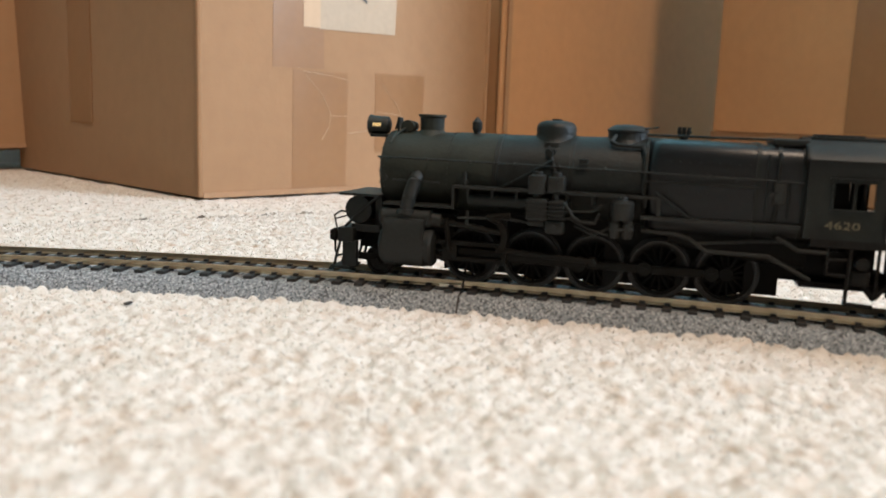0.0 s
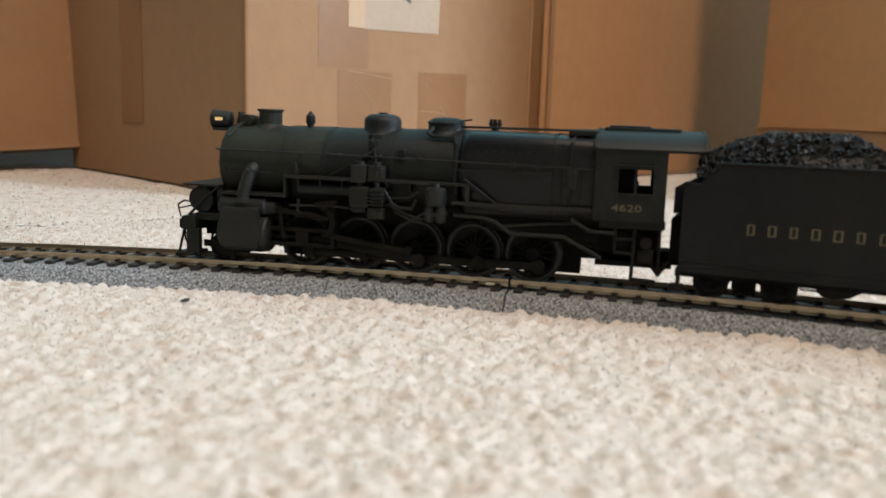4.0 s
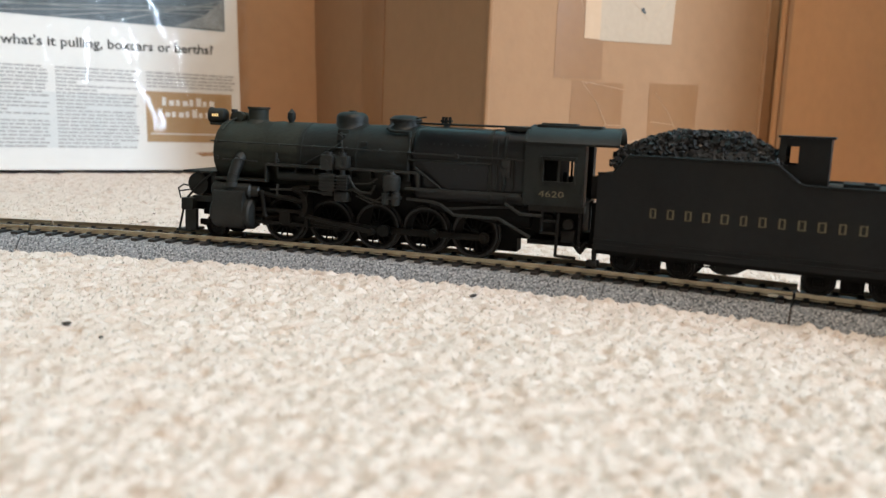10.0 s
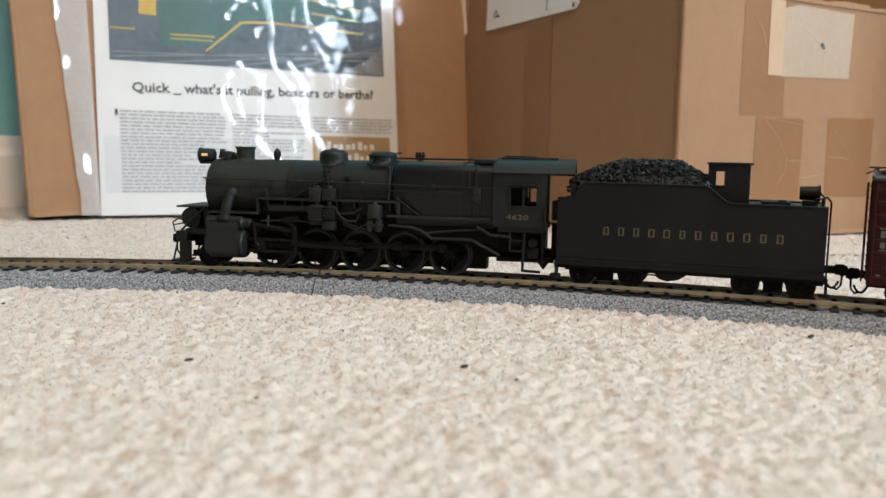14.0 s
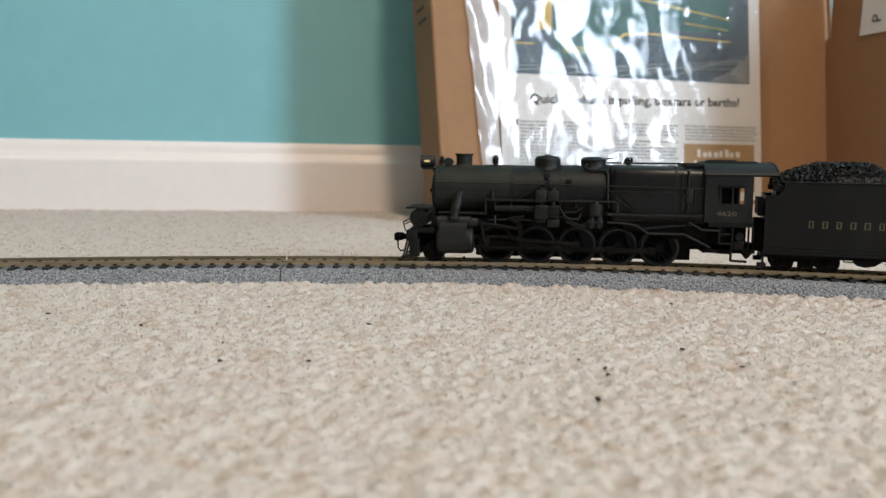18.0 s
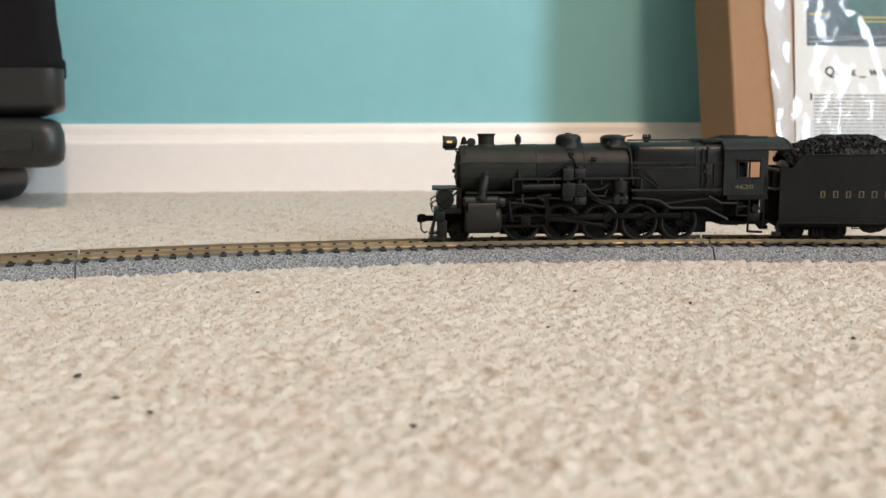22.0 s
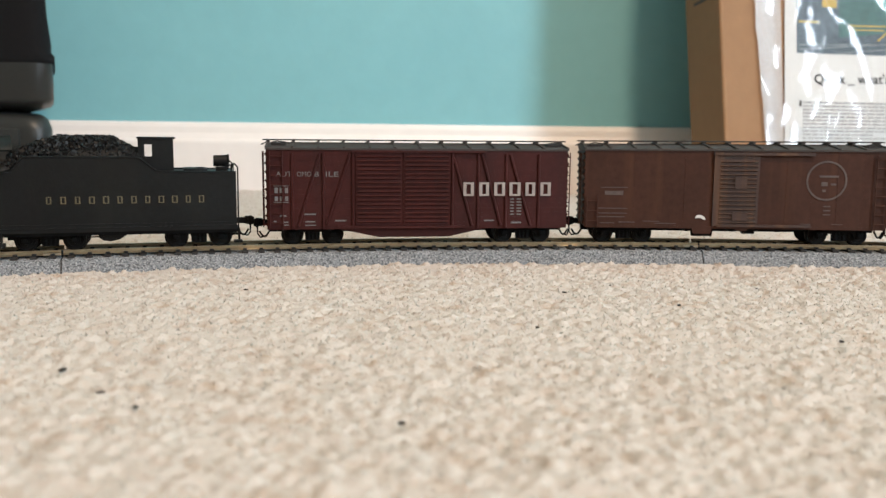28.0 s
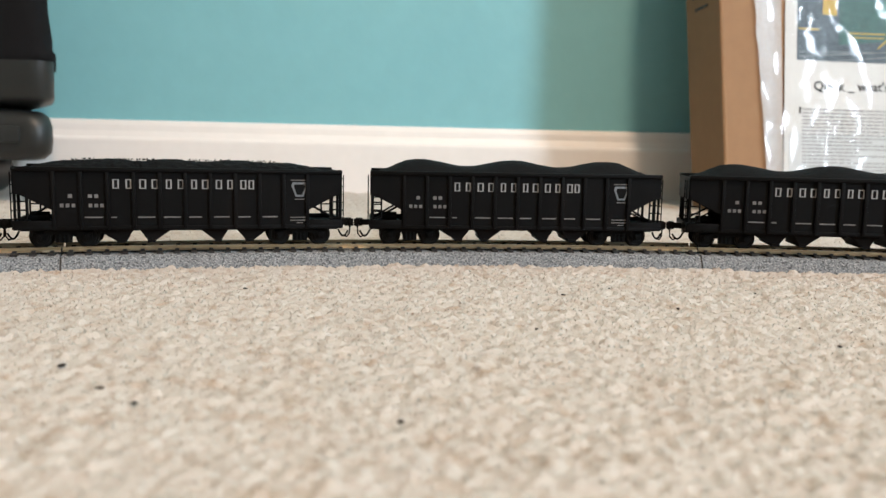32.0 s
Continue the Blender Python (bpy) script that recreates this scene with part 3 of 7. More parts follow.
def build_track():
    top = -0.0032
    bm = bmesh.new()
    box(bm, -15, 15, -1.45, 1.45, -1.4, 0, 0.15)
    tie_mesh = finish(bm, "tie", M_TIE, True)
    bm = bmesh.new()
    for s in (-1, 1):
        for d in (-1, 1):
            box(bm, s * 8.7 + d * 1.0 - 0.75, s * 8.7 + d * 1.0 + 0.75, -0.95, 0.95, -0.1, 0.75, 0.2)
    spike_mesh = finish(bm, "rail_clip", M_TIE, True)
    for k in range(-3, 7):
        a0 = A_JOINT + STEP * k
        piece = thing("track_piece", "curved model railway track on grey speckled plastic roadbed", "track", group="curved track pieces")
        bm = bmesh.new()
        g = 0.0005
        prof = [(RAD - 0.0230, -0.0155), (RAD - 0.0212, -0.0095), (RAD - 0.0166, top - 0.0006), (RAD - 0.0155, top), (RAD + 0.0155, top), (RAD + 0.0166, top - 0.0006), (RAD + 0.0230, -0.0155)]
        arc_strip(bm, prof, a0 + g, a0 + STEP - g, 30)
        part("roadbed", bm, M_ROADBED, piece, "grey speckled roadbed", smooth=30)
        # dark web that closes the joint, a little inside the skin
        bm = bmesh.new()
        arc_strip(bm, [(RAD - 0.0222, -0.0155), (RAD - 0.0204, -0.0098), (RAD - 0.0158, top - 0.0009), (RAD + 0.0158, top - 0.0009), (RAD + 0.0222, -0.0155)], a0 - 3 * g, a0 + 3 * g, 2)
        part("joint_web", bm, M_TIE, piece, "dark joint between two track pieces", smooth=0)
        for s in (-1, 1):
            c = RAD + s * 0.0087
            foot = -0.0021
            bm = bmesh.new()
            rail = [(-0.0011, 0.0), (-0.0011, 0.0003), (-0.0003, 0.0006), (-0.0003, 0.0014), (-0.00048, 0.0016), (-0.00048, 0.0021), (0.00048, 0.0021), (0.00048, 0.0016), (0.0003, 0.0014), (0.0003, 0.0006), (0.0011, 0.0003), (0.0011, 0.0)]
            arc_strip(bm, [(c + r, foot + z) for r, z in rail], a0 + g, a0 + STEP - g, 36)
            part("rail", bm, M_RAIL, piece, "tarnished metal rail", smooth=0)
            # bright joiner across the end of the piece
            bm = bmesh.new()
            arc_strip(bm, [(c - 0.0014, foot - 0.0001), (c - 0.0014, foot + 0.0009), (c - 0.0006, foot + 0.0011), (c + 0.0006, foot + 0.0011), (c + 0.0014, foot + 0.0009), (c + 0.0014, foot - 0.0001)], a0 + g, a0 + 0.010, 3)
            part("rail_joiner", bm, M_JOINER, piece, "bright metal rail joiner", smooth=0)
        for i in range(TIES):
            a = a0 + STEP * (i + 0.5) / TIES
            m = Matrix.Translation((CX + RAD * math.cos(a), CY + RAD * math.sin(a), rail_z(a) - 0.0021)) @ Matrix.Rotation(a, 4, "Z")
            tie = new("tie", tie_mesh)
            tie.parent = piece
            tie.matrix_basis = m
            clip = new("rail_clip", spike_mesh)
            clip.parent = tie


build_track()


# ---- cardboard boxes ----
def carton(name, label, m, w, d, h, material, seam=True):
    """A carton: its front left lower corner at m's origin, w along the front, d to the back."""
    t = thing(name, label, "box", m)
    bm = bmesh.new()
    n = 14
    # panels with a slight sag, so that edges aren't perfectly straight
    vs = box(bm, 0, w, 0, d, 0, h)
    bmesh.ops.subdivide_edges(bm, edges=bm.edges[:], cuts=n, use_grid_fill=True)
    for v in bm.verts:
        x, y, z = v.co
        f = 0.00012 * noise.noise(Vector((x * 7, y * 7, z * 7 + w * 31))) + 0.00006 * noise.noise(Vector((x * 31, y * 31, z * 29 + w * 17)))
        if y < 1e-5 or y > d - 1e-5:
            v.co.y += f
        if x < 1e-5 or x > w - 1e-5:
            v.co.x += f
    part("body", bm, material, t, smooth=40)
    # corner folds and the bottom flaps' edges
    for x in (0.0, w):
        bm = bmesh.new()
        rod(bm, (x, 0, 0.001), (x, 0, h), 0.0022, 8)
        part("corner_fold", bm, material, t)
    bm = bmesh.new()
    box(bm, 0.002, w - 0.002, -0.0016, d, -0.0004, 0.0032)
    part("bottom_flap", bm, M_CARD_EDGE, t)
    return t


def patch(t, name, material, pts, y=-0.00016, thick=0.0001, label=""):
    """A thin flat patch on a box's front: corners as (along, up)."""
    bm = bmesh.new()
    prism(bm, pts, y, y - thick)
    return part(name, bm, material, t, label, smooth=0)


def at_box(x, y, z, turn):
    return Matrix.Translation((x, y, z)) @ Matrix.Rotation(radians(turn), 4, "Z")


box_a = carton("taped_box", "brown cardboard box with tape patches and a torn pale label", at_box(0.702, 0.506, 0.0015, 11.2), 0.292, 0.316, 0.180, M_CARD)
patch(box_a, "tape", M_TAPE, [(0.0585, 0.0915), (0.1050, 0.0925), (0.1035, 0.1795), (0.0590, 0.1795)], label="strip of brown packing tape")
patch(box_a, "tape", M_TAPE, [(0.0765, 0.004), (0.1275, 0.004), (0.1285, 0.0905), (0.0765, 0.0905)])
patch(box_a, "tape", M_TAPE, [(0.158, 0.030), (0.2115, 0.030), (0.2125, 0.0935), (0.157, 0.0925)])
patch(box_a, "paper_label", M_TAPEPALE, [(0.1005, 0.1215), (0.1770, 0.1240), (0.1790, 0.1745), (0.1160, 0.1760), (0.0985, 0.1720)], y=-0.00032, label="torn pale paper label")
patch(box_a, "clear_tape", M_CLEARTAPE, [(0.0855, 0.122), (0.1010, 0.122), (0.1000, 0.178), (0.0850, 0.178)], y=-0.00048)
for a, b in (((0.088, 0.088), (0.112, 0.060)), ((0.112, 0.060), (0.104, 0.040)), ((0.112, 0.058), (0.128, 0.058)), ((0.164, 0.085), (0.192, 0.052)), ((0.160, 0.062), (0.186, 0.060)), ((0.120, 0.160), (0.150, 0.140)), ((0.176, 0.170), (0.150, 0.138)), ((0.086, 0.090), (0.128, 0.086)), ((0.130, 0.045), (0.155, 0.048)), ((0.065, 0.170), (0.085, 0.140))):
    bm = bmesh.new()
    pipe(bm, [(a[0], -0.0003, a[1]), ((a[0] + b[0]) / 2 + 0.003, -0.0004, (a[1] + b[1]) / 2), (b[0], -0.0003, b[1])], 0.0002, 5)
    part("tape_wrinkle", bm, M_CLEARTAPE, box_a, "glossy wrinkle in clear tape")
bm = bmesh.new()
rod(bm, (0.1435, -0.0004, 0.148), (0.1435, -0.0007, 0.148), 0.0019, 9)
rod(bm, (0.1455, -0.0004, 0.1462), (0.1455, -0.0007, 0.1462), 0.0012, 9)
part("smudge", bm, M_INK, box_a)
bm = bmesh.new()
box(bm, -0.0009, -0.0004, 0.160, 0.200, 0.046, 0.1795)
part("tape", bm, M_TAPE, box_a, "strip of brown packing tape")
bm = bmesh.new()
box(bm, 0.0, 0.0035, 0.006, 0.311, 0.180, 0.275)
flap = part("standing_flap", bm, M_CARD, box_a, "open flap standing up with a white label")
bm = bmesh.new()
prism(bm, [(0.1215, 0.1835), (0.1255, 0.1800), (0.2715, 0.1782), (0.2680, 0.2480), (0.1210, 0.2520)], 0, 0.0006)
bm.transform(Matrix(((0, 1, 0, -0.0012), (1, 0, 0, 0), (0, 0, 1, 0), (0, 0, 0, 1))))
part("white_label", bm, M_LABEL, flap)
bm = bmesh.new()
for a, b, z0, z1 in ((0.150, 0.1515, 0.200, 0.214), (0.1525, 0.153, 0.200, 0.214), (0.154, 0.156, 0.200, 0.214), (0.157, 0.1575, 0.200, 0.214), (0.159, 0.161, 0.200, 0.214), (0.1275, 0.1300, 0.1815, 0.1850), (0.1675, 0.1680, 0.184, 0.246), (0.20, 0.24, 0.215, 0.2165), (0.20, 0.235, 0.222, 0.2235)):
    box(bm, -0.0018, -0.0012, a, b, z0, z1)
text_mesh("letter", "P", 0.0165, M_INK, Matrix(((0, 0, -1, -0.0016), (0, 1, 0, 0.2455), (1, 0, 0, 0.1887), (0, 0, 0, 1))), flap)
part("label_print", bm, M_INK, flap)
bm = bmesh.new()
for k in range(26):
    x = 0.005 + 0.0112 * k
    box(bm, x, x + 0.0118, -0.001, 0.004 + 0.002 * random.random(), 0.1785, 0.1812 + 0.0022 * random.random())
part("torn_edge", bm, M_CARD_EDGE, box_a, "rough torn cardboard edge")

box_b = carton("plain_box", "plain tall brown cardboard box in the shade", at_box(1.018, 0.578, 0.0015, 11.0), 0.46, 0.25, 0.33, M_CARD_SHADED)
bm = bmesh.new()
box(bm, 0.006, 0.012, -0.0022, -0.0008, 0.01, 0.325)
part("glued_seam", bm, M_CARD, box_b)
SIDE_TURN = -10.0
low = carton("low_box", "flat brown cardboard box under another box", at_box(1.162, 0.199, 0.0015, SIDE_TURN), 0.62, 0.286, 0.0562, M_CARD)
# width and height out of view are stretched to shade the plain box
box_c = carton("upper_box", "brown cardboard box with tape, standing on a flat box", at_box(1.161, 0.199, 0.0582, SIDE_TURN), 0.66, 0.282, 0.56, M_CARD_SHADED)
bm = bmesh.new()
box(bm, -0.0009, -0.0004, 0.09, 0.13, 0.002, 0.558)
part("tape", bm, M_TAPE, box_c, "strip of brown packing tape")

# ---- the leaning box and the printed page in its clear sleeve ----
U, V, N = Vector((0.97956, 0.20117, 0.0)), Vector((-0.02254, 0.10977, 0.99370)), Vector((0.19990, -0.97339, 0.11206))
PAGE = Matrix((U, V, N)).transposed().to_4x4()
PAGE.translation = (0.46155, 0.76966, 0.09591)
LEAN = PAGE @ Matrix(((1, 0, 0, -0.228), (0, 0, 1, -0.0935), (0, -1, 0, -0.0035), (0, 0, 0, 1)))      # box axes: along, to the back, up
SKEW = Matrix.Identity(4)
SKEW[0][2], SKEW[0][3] = -0.09, 0.09 * 0.055      # the box hangs askew
LEAN = LEAN @ SKEW
box_l = carton("leaning_box", "flat brown cardboard box leaning towards the wall", LEAN, 0.422, 0.060, 0.36, M_CARD)
bm = bmesh.new()
rng = random.Random(5)
for k in range(9):
    z = 0.155 + 0.011 * k + 0.002 * rng.random()
    y = 0.012 + 0.004 * k
    if k in (2, 3, 6):
        bm = bmesh.new()
        box(bm, -0.0014, -0.0008, y, y + 0.022, z, z + 0.0022)
        part("side_print", bm, M_INK, box_l, "faint printed mark")

page = thing("magazine_page_in_sleeve", "printed magazine page in a clear wrinkled sleeve leaning on a box", "magazine page", PAGE)


def flat(name, material, x0, x1, y0, y1, z, parent, label="", t=0.00025):
    bm = bmesh.new()
    box(bm, x0, x1, y0, y1, z - t, z)
    return part(name, bm, material, parent, label, smooth=0)


def shape(name, material, pts, z, parent, label="", t=0.0002):
    bm = bmesh.new()
    prism(bm, [(x, y) for x, y in pts], 0, t)
    bm.transform(Matrix(((1, 0, 0, 0), (0, 0, 1, 0), (0, 1, 0, z - t), (0, 0, 0, 1))))
    return part(name, bm, material, parent, label, smooth=0)


sheet = flat("paper", M_PAPER, -0.1705, 0.1045, -0.0935, 0.212, -0.0012, page, "off-white printed paper")
photo = flat("picture", M_PHOTO, -0.159, 0.092, 0.0375, 0.200, -0.0009, page, "dark printed picture of a green train")
shape("picture_shape", M_PHOTOGREEN, [(-0.118, 0.052), (-0.060, 0.058), (-0.035, 0.082), (0.070, 0.086), (0.070, 0.140), (-0.118, 0.165)], -0.0007, photo)
shape("picture_shape", M_PHOTO, [(-0.150, 0.066), (-0.118, 0.060), (-0.118, 0.180), (-0.150, 0.185)], -0.0007, photo)
shape("picture_shape", M_PHOTOYELLOW, [(-0.1345, 0.078), (-0.1205, 0.0775), (-0.1190, 0.106), (-0.1330, 0.106)], -0.0005, photo)
for pts in ([(-0.109, 0.0585), (-0.073, 0.0590), (-0.073, 0.0600), (-0.109, 0.0595)], [(-0.109, 0.0620), (-0.071, 0.0625), (-0.071, 0.0637), (-0.109, 0.0632)],
            [(-0.080, 0.050), (-0.078, 0.050), (-0.046, 0.077), (-0.020, 0.0795), (0.070, 0.0765), (0.070, 0.0778), (-0.020, 0.0810), (-0.047, 0.0790)],
            [(-0.112, 0.122), (0.070, 0.098), (0.070, 0.0992), (-0.112, 0.1236)], [(-0.158, 0.0640), (-0.138, 0.0640), (-0.138, 0.0652), (-0.158, 0.0652)], [(0.020, 0.092), (0.068, 0.088), (0.068, 0.0888), (0.020, 0.093)]):
    shape("picture_line", M_PHOTOYELLOW, pts, -0.0004, photo)
for a, b, c in ((-0.158, 0.041, 0.060), (-0.158, 0.045, 0.052), (-0.120, 0.0385, 0.058), (-0.06, 0.0385, 0.062), (-0.01, 0.0385, 0.066)):
    shape("picture_line", M_PHOTOGREY, [(a, b), (a + 0.002, b - 0.0008), (0.090, c - 0.0008), (0.090, c)], -0.0006, photo)
shape("picture_shape", M_PHOTOGREY, [(0.045, 0.0385), (0.091, 0.0385), (0.091, 0.066), (0.072, 0.050)], -0.00065, photo)
text_mesh("headline", "Quick _ what's it pulling, boxcars or berths?", 0.0118, M_INK, Matrix.Translation((-0.142, 0.0115, -0.0009)) @ Matrix.Rotation(radians(0.9), 4, "Z"), page, 0.222, "hand-lettered black headline", 0.00022)
flat("tint_panel", M_TINT, -0.166, 0.008, -0.0745, -0.0265, -0.0010, page, "pale grey printed panel")
rng = random.Random(2)
for c0, c1 in ((-0.153, -0.064), (-0.058, 0.010), (0.018, 0.100)):
    lines = bmesh.new()
    v = -0.0045
    while v > (-0.074 if c1 < 0.05 else -0.017):
        x = c0
        end = c1 - (rng.uniform(0.01, 0.05) if rng.random() < 0.16 else 0)
        while x < end - 0.004:
            wd = min(rng.uniform(0.003, 0.010), end - x)
            box(lines, x, x + wd, v - 0.0014, v, -0.00105, -0.0008)
            x += wd + 0.0012
        v -= 0.0031
    part("text_column", lines, M_TEXTGREY, page, "column of small grey print", smooth=0)
flat("capital", M_INK, -0.1565, -0.1545, -0.009, -0.0035, -0.0007, page)
ochre = flat("ochre_block", M_OCHRE, 0.0165, 0.0960, -0.0680, -0.0220, -0.0009, page, "ochre printed block with pale shapes")
bm = bmesh.new()
for row, (z, n, x0, h) in enumerate(((-0.0345, 8, 0.031, 0.0075), (-0.0450, 10, 0.027, 0.0070))):
    for k in range(n):
        box(bm, x0 + 0.0062 * k, x0 + 0.0062 * k + 0.0034 + 0.0012 * (k % 2), z, z + h * (1.0, 0.62, 0.7, 0.62, 0.8)[k % 5], -0.0008, -0.0006)
box(bm, 0.020, 0.092, -0.0610, -0.0600, -0.0008, -0.0006)
part("pale_shapes", bm, M_PAPER, ochre)


def sleeve_mesh():
    bm = bmesh.new()
    nx, ny = 200, 200
    grid = []
    for j in range(ny + 1):
        row = []
        v = -0.0945 + (0.222 + 0.0945) * j / ny
        for i in range(nx + 1):
            u = -0.192 + (0.1125 + 0.192) * i / nx
            edge = max(0.0, 1 - (u + 0.192) / 0.026)
            w = 0.0022 + 0.0008 * noise.noise(Vector((u * 17, v * 5, 0.3))) + 0.00020 * noise.noise(Vector((u * 75, v * 40, 4.1)))
            w += edge * (0.0020 * noise.noise(Vector((u * 80, v * 30, 7.7))) + 0.0014)
            calm = min(1.0, max(0.0, (u + 0.125) / 0.05))
            w += (0.5 + 0.5 * calm) * (0.0006 * abs(noise.noise(Vector((u * 26 + v * 12, v * 7 - u * 9, 2.2)))) + 0.0005 * abs(noise.noise(Vector((u * 19 - v * 16, v * 21, 5.2)))))
            for q, (f, g, amp) in enumerate(((23, 9, 0.0008), (-17, 21, 0.0006), (31, -14, 0.0003))):
                ridge = 1 - abs(noise.noise(Vector((u * f + v * g, v * f * 0.6 - u * g, 9.1 + 3.7 * q)))) * 2.4
                w += amp * (0.35 + 0.65 * calm) * max(0.0, ridge) ** 4
            row.append(bm.verts.new((u - 0.09 * (v + 0.03) * max(0.0, 1 - (u + 0.192) / 0.03) + edge * 0.003 * noise.noise(Vector((1, v * 30, 3))), v, max(0.0004, w))))
        grid.append(row)
    for a, b in zip(grid, grid[1:]):
        for i in range(nx):
            bm.faces.new((a[i], a[i + 1], b[i + 1], b[i]))
    return bm


film = part("sleeve", sleeve_mesh(), M_FILM, page, "clear glossy wrinkled plastic sleeve", smooth=180)
film.visible_shadow = False

# half-clear white strip: the glare along the seam is put into its colour
bm = bmesh.new()
nv = 60
rows = []
for j in range(nv + 1):
    v = -0.0930 + 0.314 * j / nv
    off = -0.09 * (v + 0.03)
    rows.append([bm.verts.new((-0.1905 + off + 0.0012 * noise.noise(Vector((v * 60, 1, 2))), v, 0.0002)), bm.verts.new((-0.181 + 0.7 * off, v, 0.0012 + 0.0008 * noise.noise(Vector((v * 50, 4, 2))))), bm.verts.new((-0.1725 + 0.3 * off, v, 0.0002))])
for a, b in zip(rows, rows[1:]):
    for i in range(2):
        bm.faces.new((a[i], a[i + 1], b[i + 1], b[i]))
part("sleeve_seam", bm, M_SEAM, page, "doubled seam of the sleeve, whitened to stand in for glare", smooth=180)

# ---- bag by the wall ----
bag = thing("wheeled_bag", "black fabric bag with a grey plastic base and rounded wheel housing", "bag")


def rounded(x0, x1, y0, y1, z, r, n=6):
    out = []
    for cx, cy, a0 in ((x1 - r, y1 - r, 0), (x0 + r, y1 - r, 90), (x0 + r, y0 + r, 180), (x1 - r, y0 + r, 270)):
        for k in range(n + 1):
            a = radians(a0 + 90 * k / n)
            out.append((cx + r * math.cos(a), cy + r * math.sin(a), z))
    return out


def skin(name, levels, material, label):
    bm = bmesh.new()
    loft(bm, [rounded(-0.60, x1, y0, 0.82, z, 0.02) for z, x1, y0 in levels])
    for v in bm.verts:
        if v.co.x > -0.5:
            v.co.x *= v.co.y / 0.66 * 1.01
    return part(name, bm, material, bag, label, smooth=50)


skin("fabric_body", [(0.1105, -0.3010, 0.660), (0.118, -0.3008, 0.660), (0.1205, -0.3020, 0.661), (0.127, -0.3018, 0.662), (0.150, -0.3042, 0.666), (0.190, -0.3050, 0.672), (0.300, -0.3070, 0.685), (0.42, -0.312, 0.69)], M_FABRIC, "black woven fabric body")
skin("hem", [(0.1110, -0.3000, 0.6590), (0.1125, -0.2995, 0.6585), (0.1165, -0.2995, 0.6585), (0.1180, -0.3002, 0.6592)], M_FABRIC, "stitched black hem")
skin("plastic_base", [(0.0745, -0.3220, 0.680), (0.0775, -0.3120, 0.668), (0.0805, -0.3040, 0.661), (0.0835, -0.3018, 0.659), (0.1110, -0.3012, 0.659)], M_PLASTIC, "grey moulded plastic base")
skin("wheel_housing", [(0.0325, -0.318, 0.676), (0.0338, -0.3110, 0.667), (0.0390, -0.3055, 0.660), (0.0480, -0.3040, 0.658), (0.0600, -0.3042, 0.658), (0.0680, -0.3068, 0.661), (0.0715, -0.3120, 0.667), (0.0745, -0.330, 0.682)], M_PLASTIC, "rounded grey plastic wheel housing")
bm = bmesh.new()
box(bm, -0.380, -0.332, 0.6560, 0.6590, 0.047, 0.060, 0.0012)
part("recess_plate", bm, M_PLASTIC, bag)
for x in (-0.42, -0.56):
    bm = bmesh.new()
    rod(bm, (x, 0.70, 0.019), (x, 0.78, 0.019), 0.020, 24)
    part("wheel", bm, M_PLASTIC, bag)

# ---- crumbs on the carpet ----
CRUMBS = [(0.6280, 0.5007, 0.9), (0.5760, 0.2132, 1.5), (0.3696, 0.2324, 1.6), (0.4477, 0.2065, 1.4), (0.4571, 0.1888, 0.9), (0.3638, 0.3474, 0.9),
          (0.1689, 0.3036, 0.9), (0.2378, 0.2351, 1.3), (0.2987, 0.3387, 0.9), (0.2324, 0.2450, 0.9), (0.1498, 0.2479, 0.9), (-0.0991, 0.2098, 1.3),
          (-0.0090, 0.1731, 1.2), (0.0477, 0.3259, 0.9), (0.0875, 0.3036, 1.2), (-0.0784, 0.3239, 0.9), (0.1229, 0.2514, 1.1), (0.5542, 0.4729, 0.9),
          (0.4769, 0.4570, 0.9), (0.2367, 0.2283, 1.2), (0.2265, 0.2050, 1.6), (0.2707, 0.2568, 1.0), (0.1319, 0.8418, 1.0), (-0.1320, 0.8840, 1.0),
          (0.0306, 0.2661, 0.9), (0.2904, 0.5763, 1.0), (0.2998, 0.5863, 0.9), (0.3862, 0.1891, 0.8), (-0.1428, 0.2940, 0.9), (-0.0700, 0.1820, 1.0),
          (-0.0822, 0.1915, 1.0), (-0.2416, 0.7389, 0.8), (0.1205, 0.2745, 0.8), (0.1294, 0.3395, 0.7), (0.0700, 0.3451, 0.7), (0.2798, 0.2330, 0.9),
          (0.2986, 0.3372, 1.0), (0.4209, 0.2632, 0.7)]
rng = random.Random(11)
first = None
for x, y, size in CRUMBS:
    m = Matrix.Translation((x, y, float(pile_top(np.array(x), np.array(y))) + 0.0004)) @ Matrix.Rotation(rng.uniform(0, 6.28), 4, "Z")
    if first is None:
        bm = bmesh.new()
        bmesh.ops.create_icosphere(bm, subdivisions=2, radius=0.0007)
        for v in bm.verts:
            v.co *= 1 + 0.45 * noise.noise(v.co * 900)
            v.co.z *= 0.55
        first = tagged(new("crumb", finish(bm, "crumb", M_CRUMB)), "tiny dark crumb lying on the carpet", "crumb", "crumbs on the carpet")
        first.matrix_world = m
    else:
        copy_thing(first, m @ Matrix.Scale(size, 4)).matrix_basis = m @ Matrix.Diagonal((size * rng.uniform(0.8, 1.7), size * rng.uniform(0.6, 1.0), size, 1))


# ---- the train: shared pieces, in millimetres, x ahead, y to the inside of the curve, z from the rail heads ----
def mirror(f):
    for s in (1, -1):
        f(s)


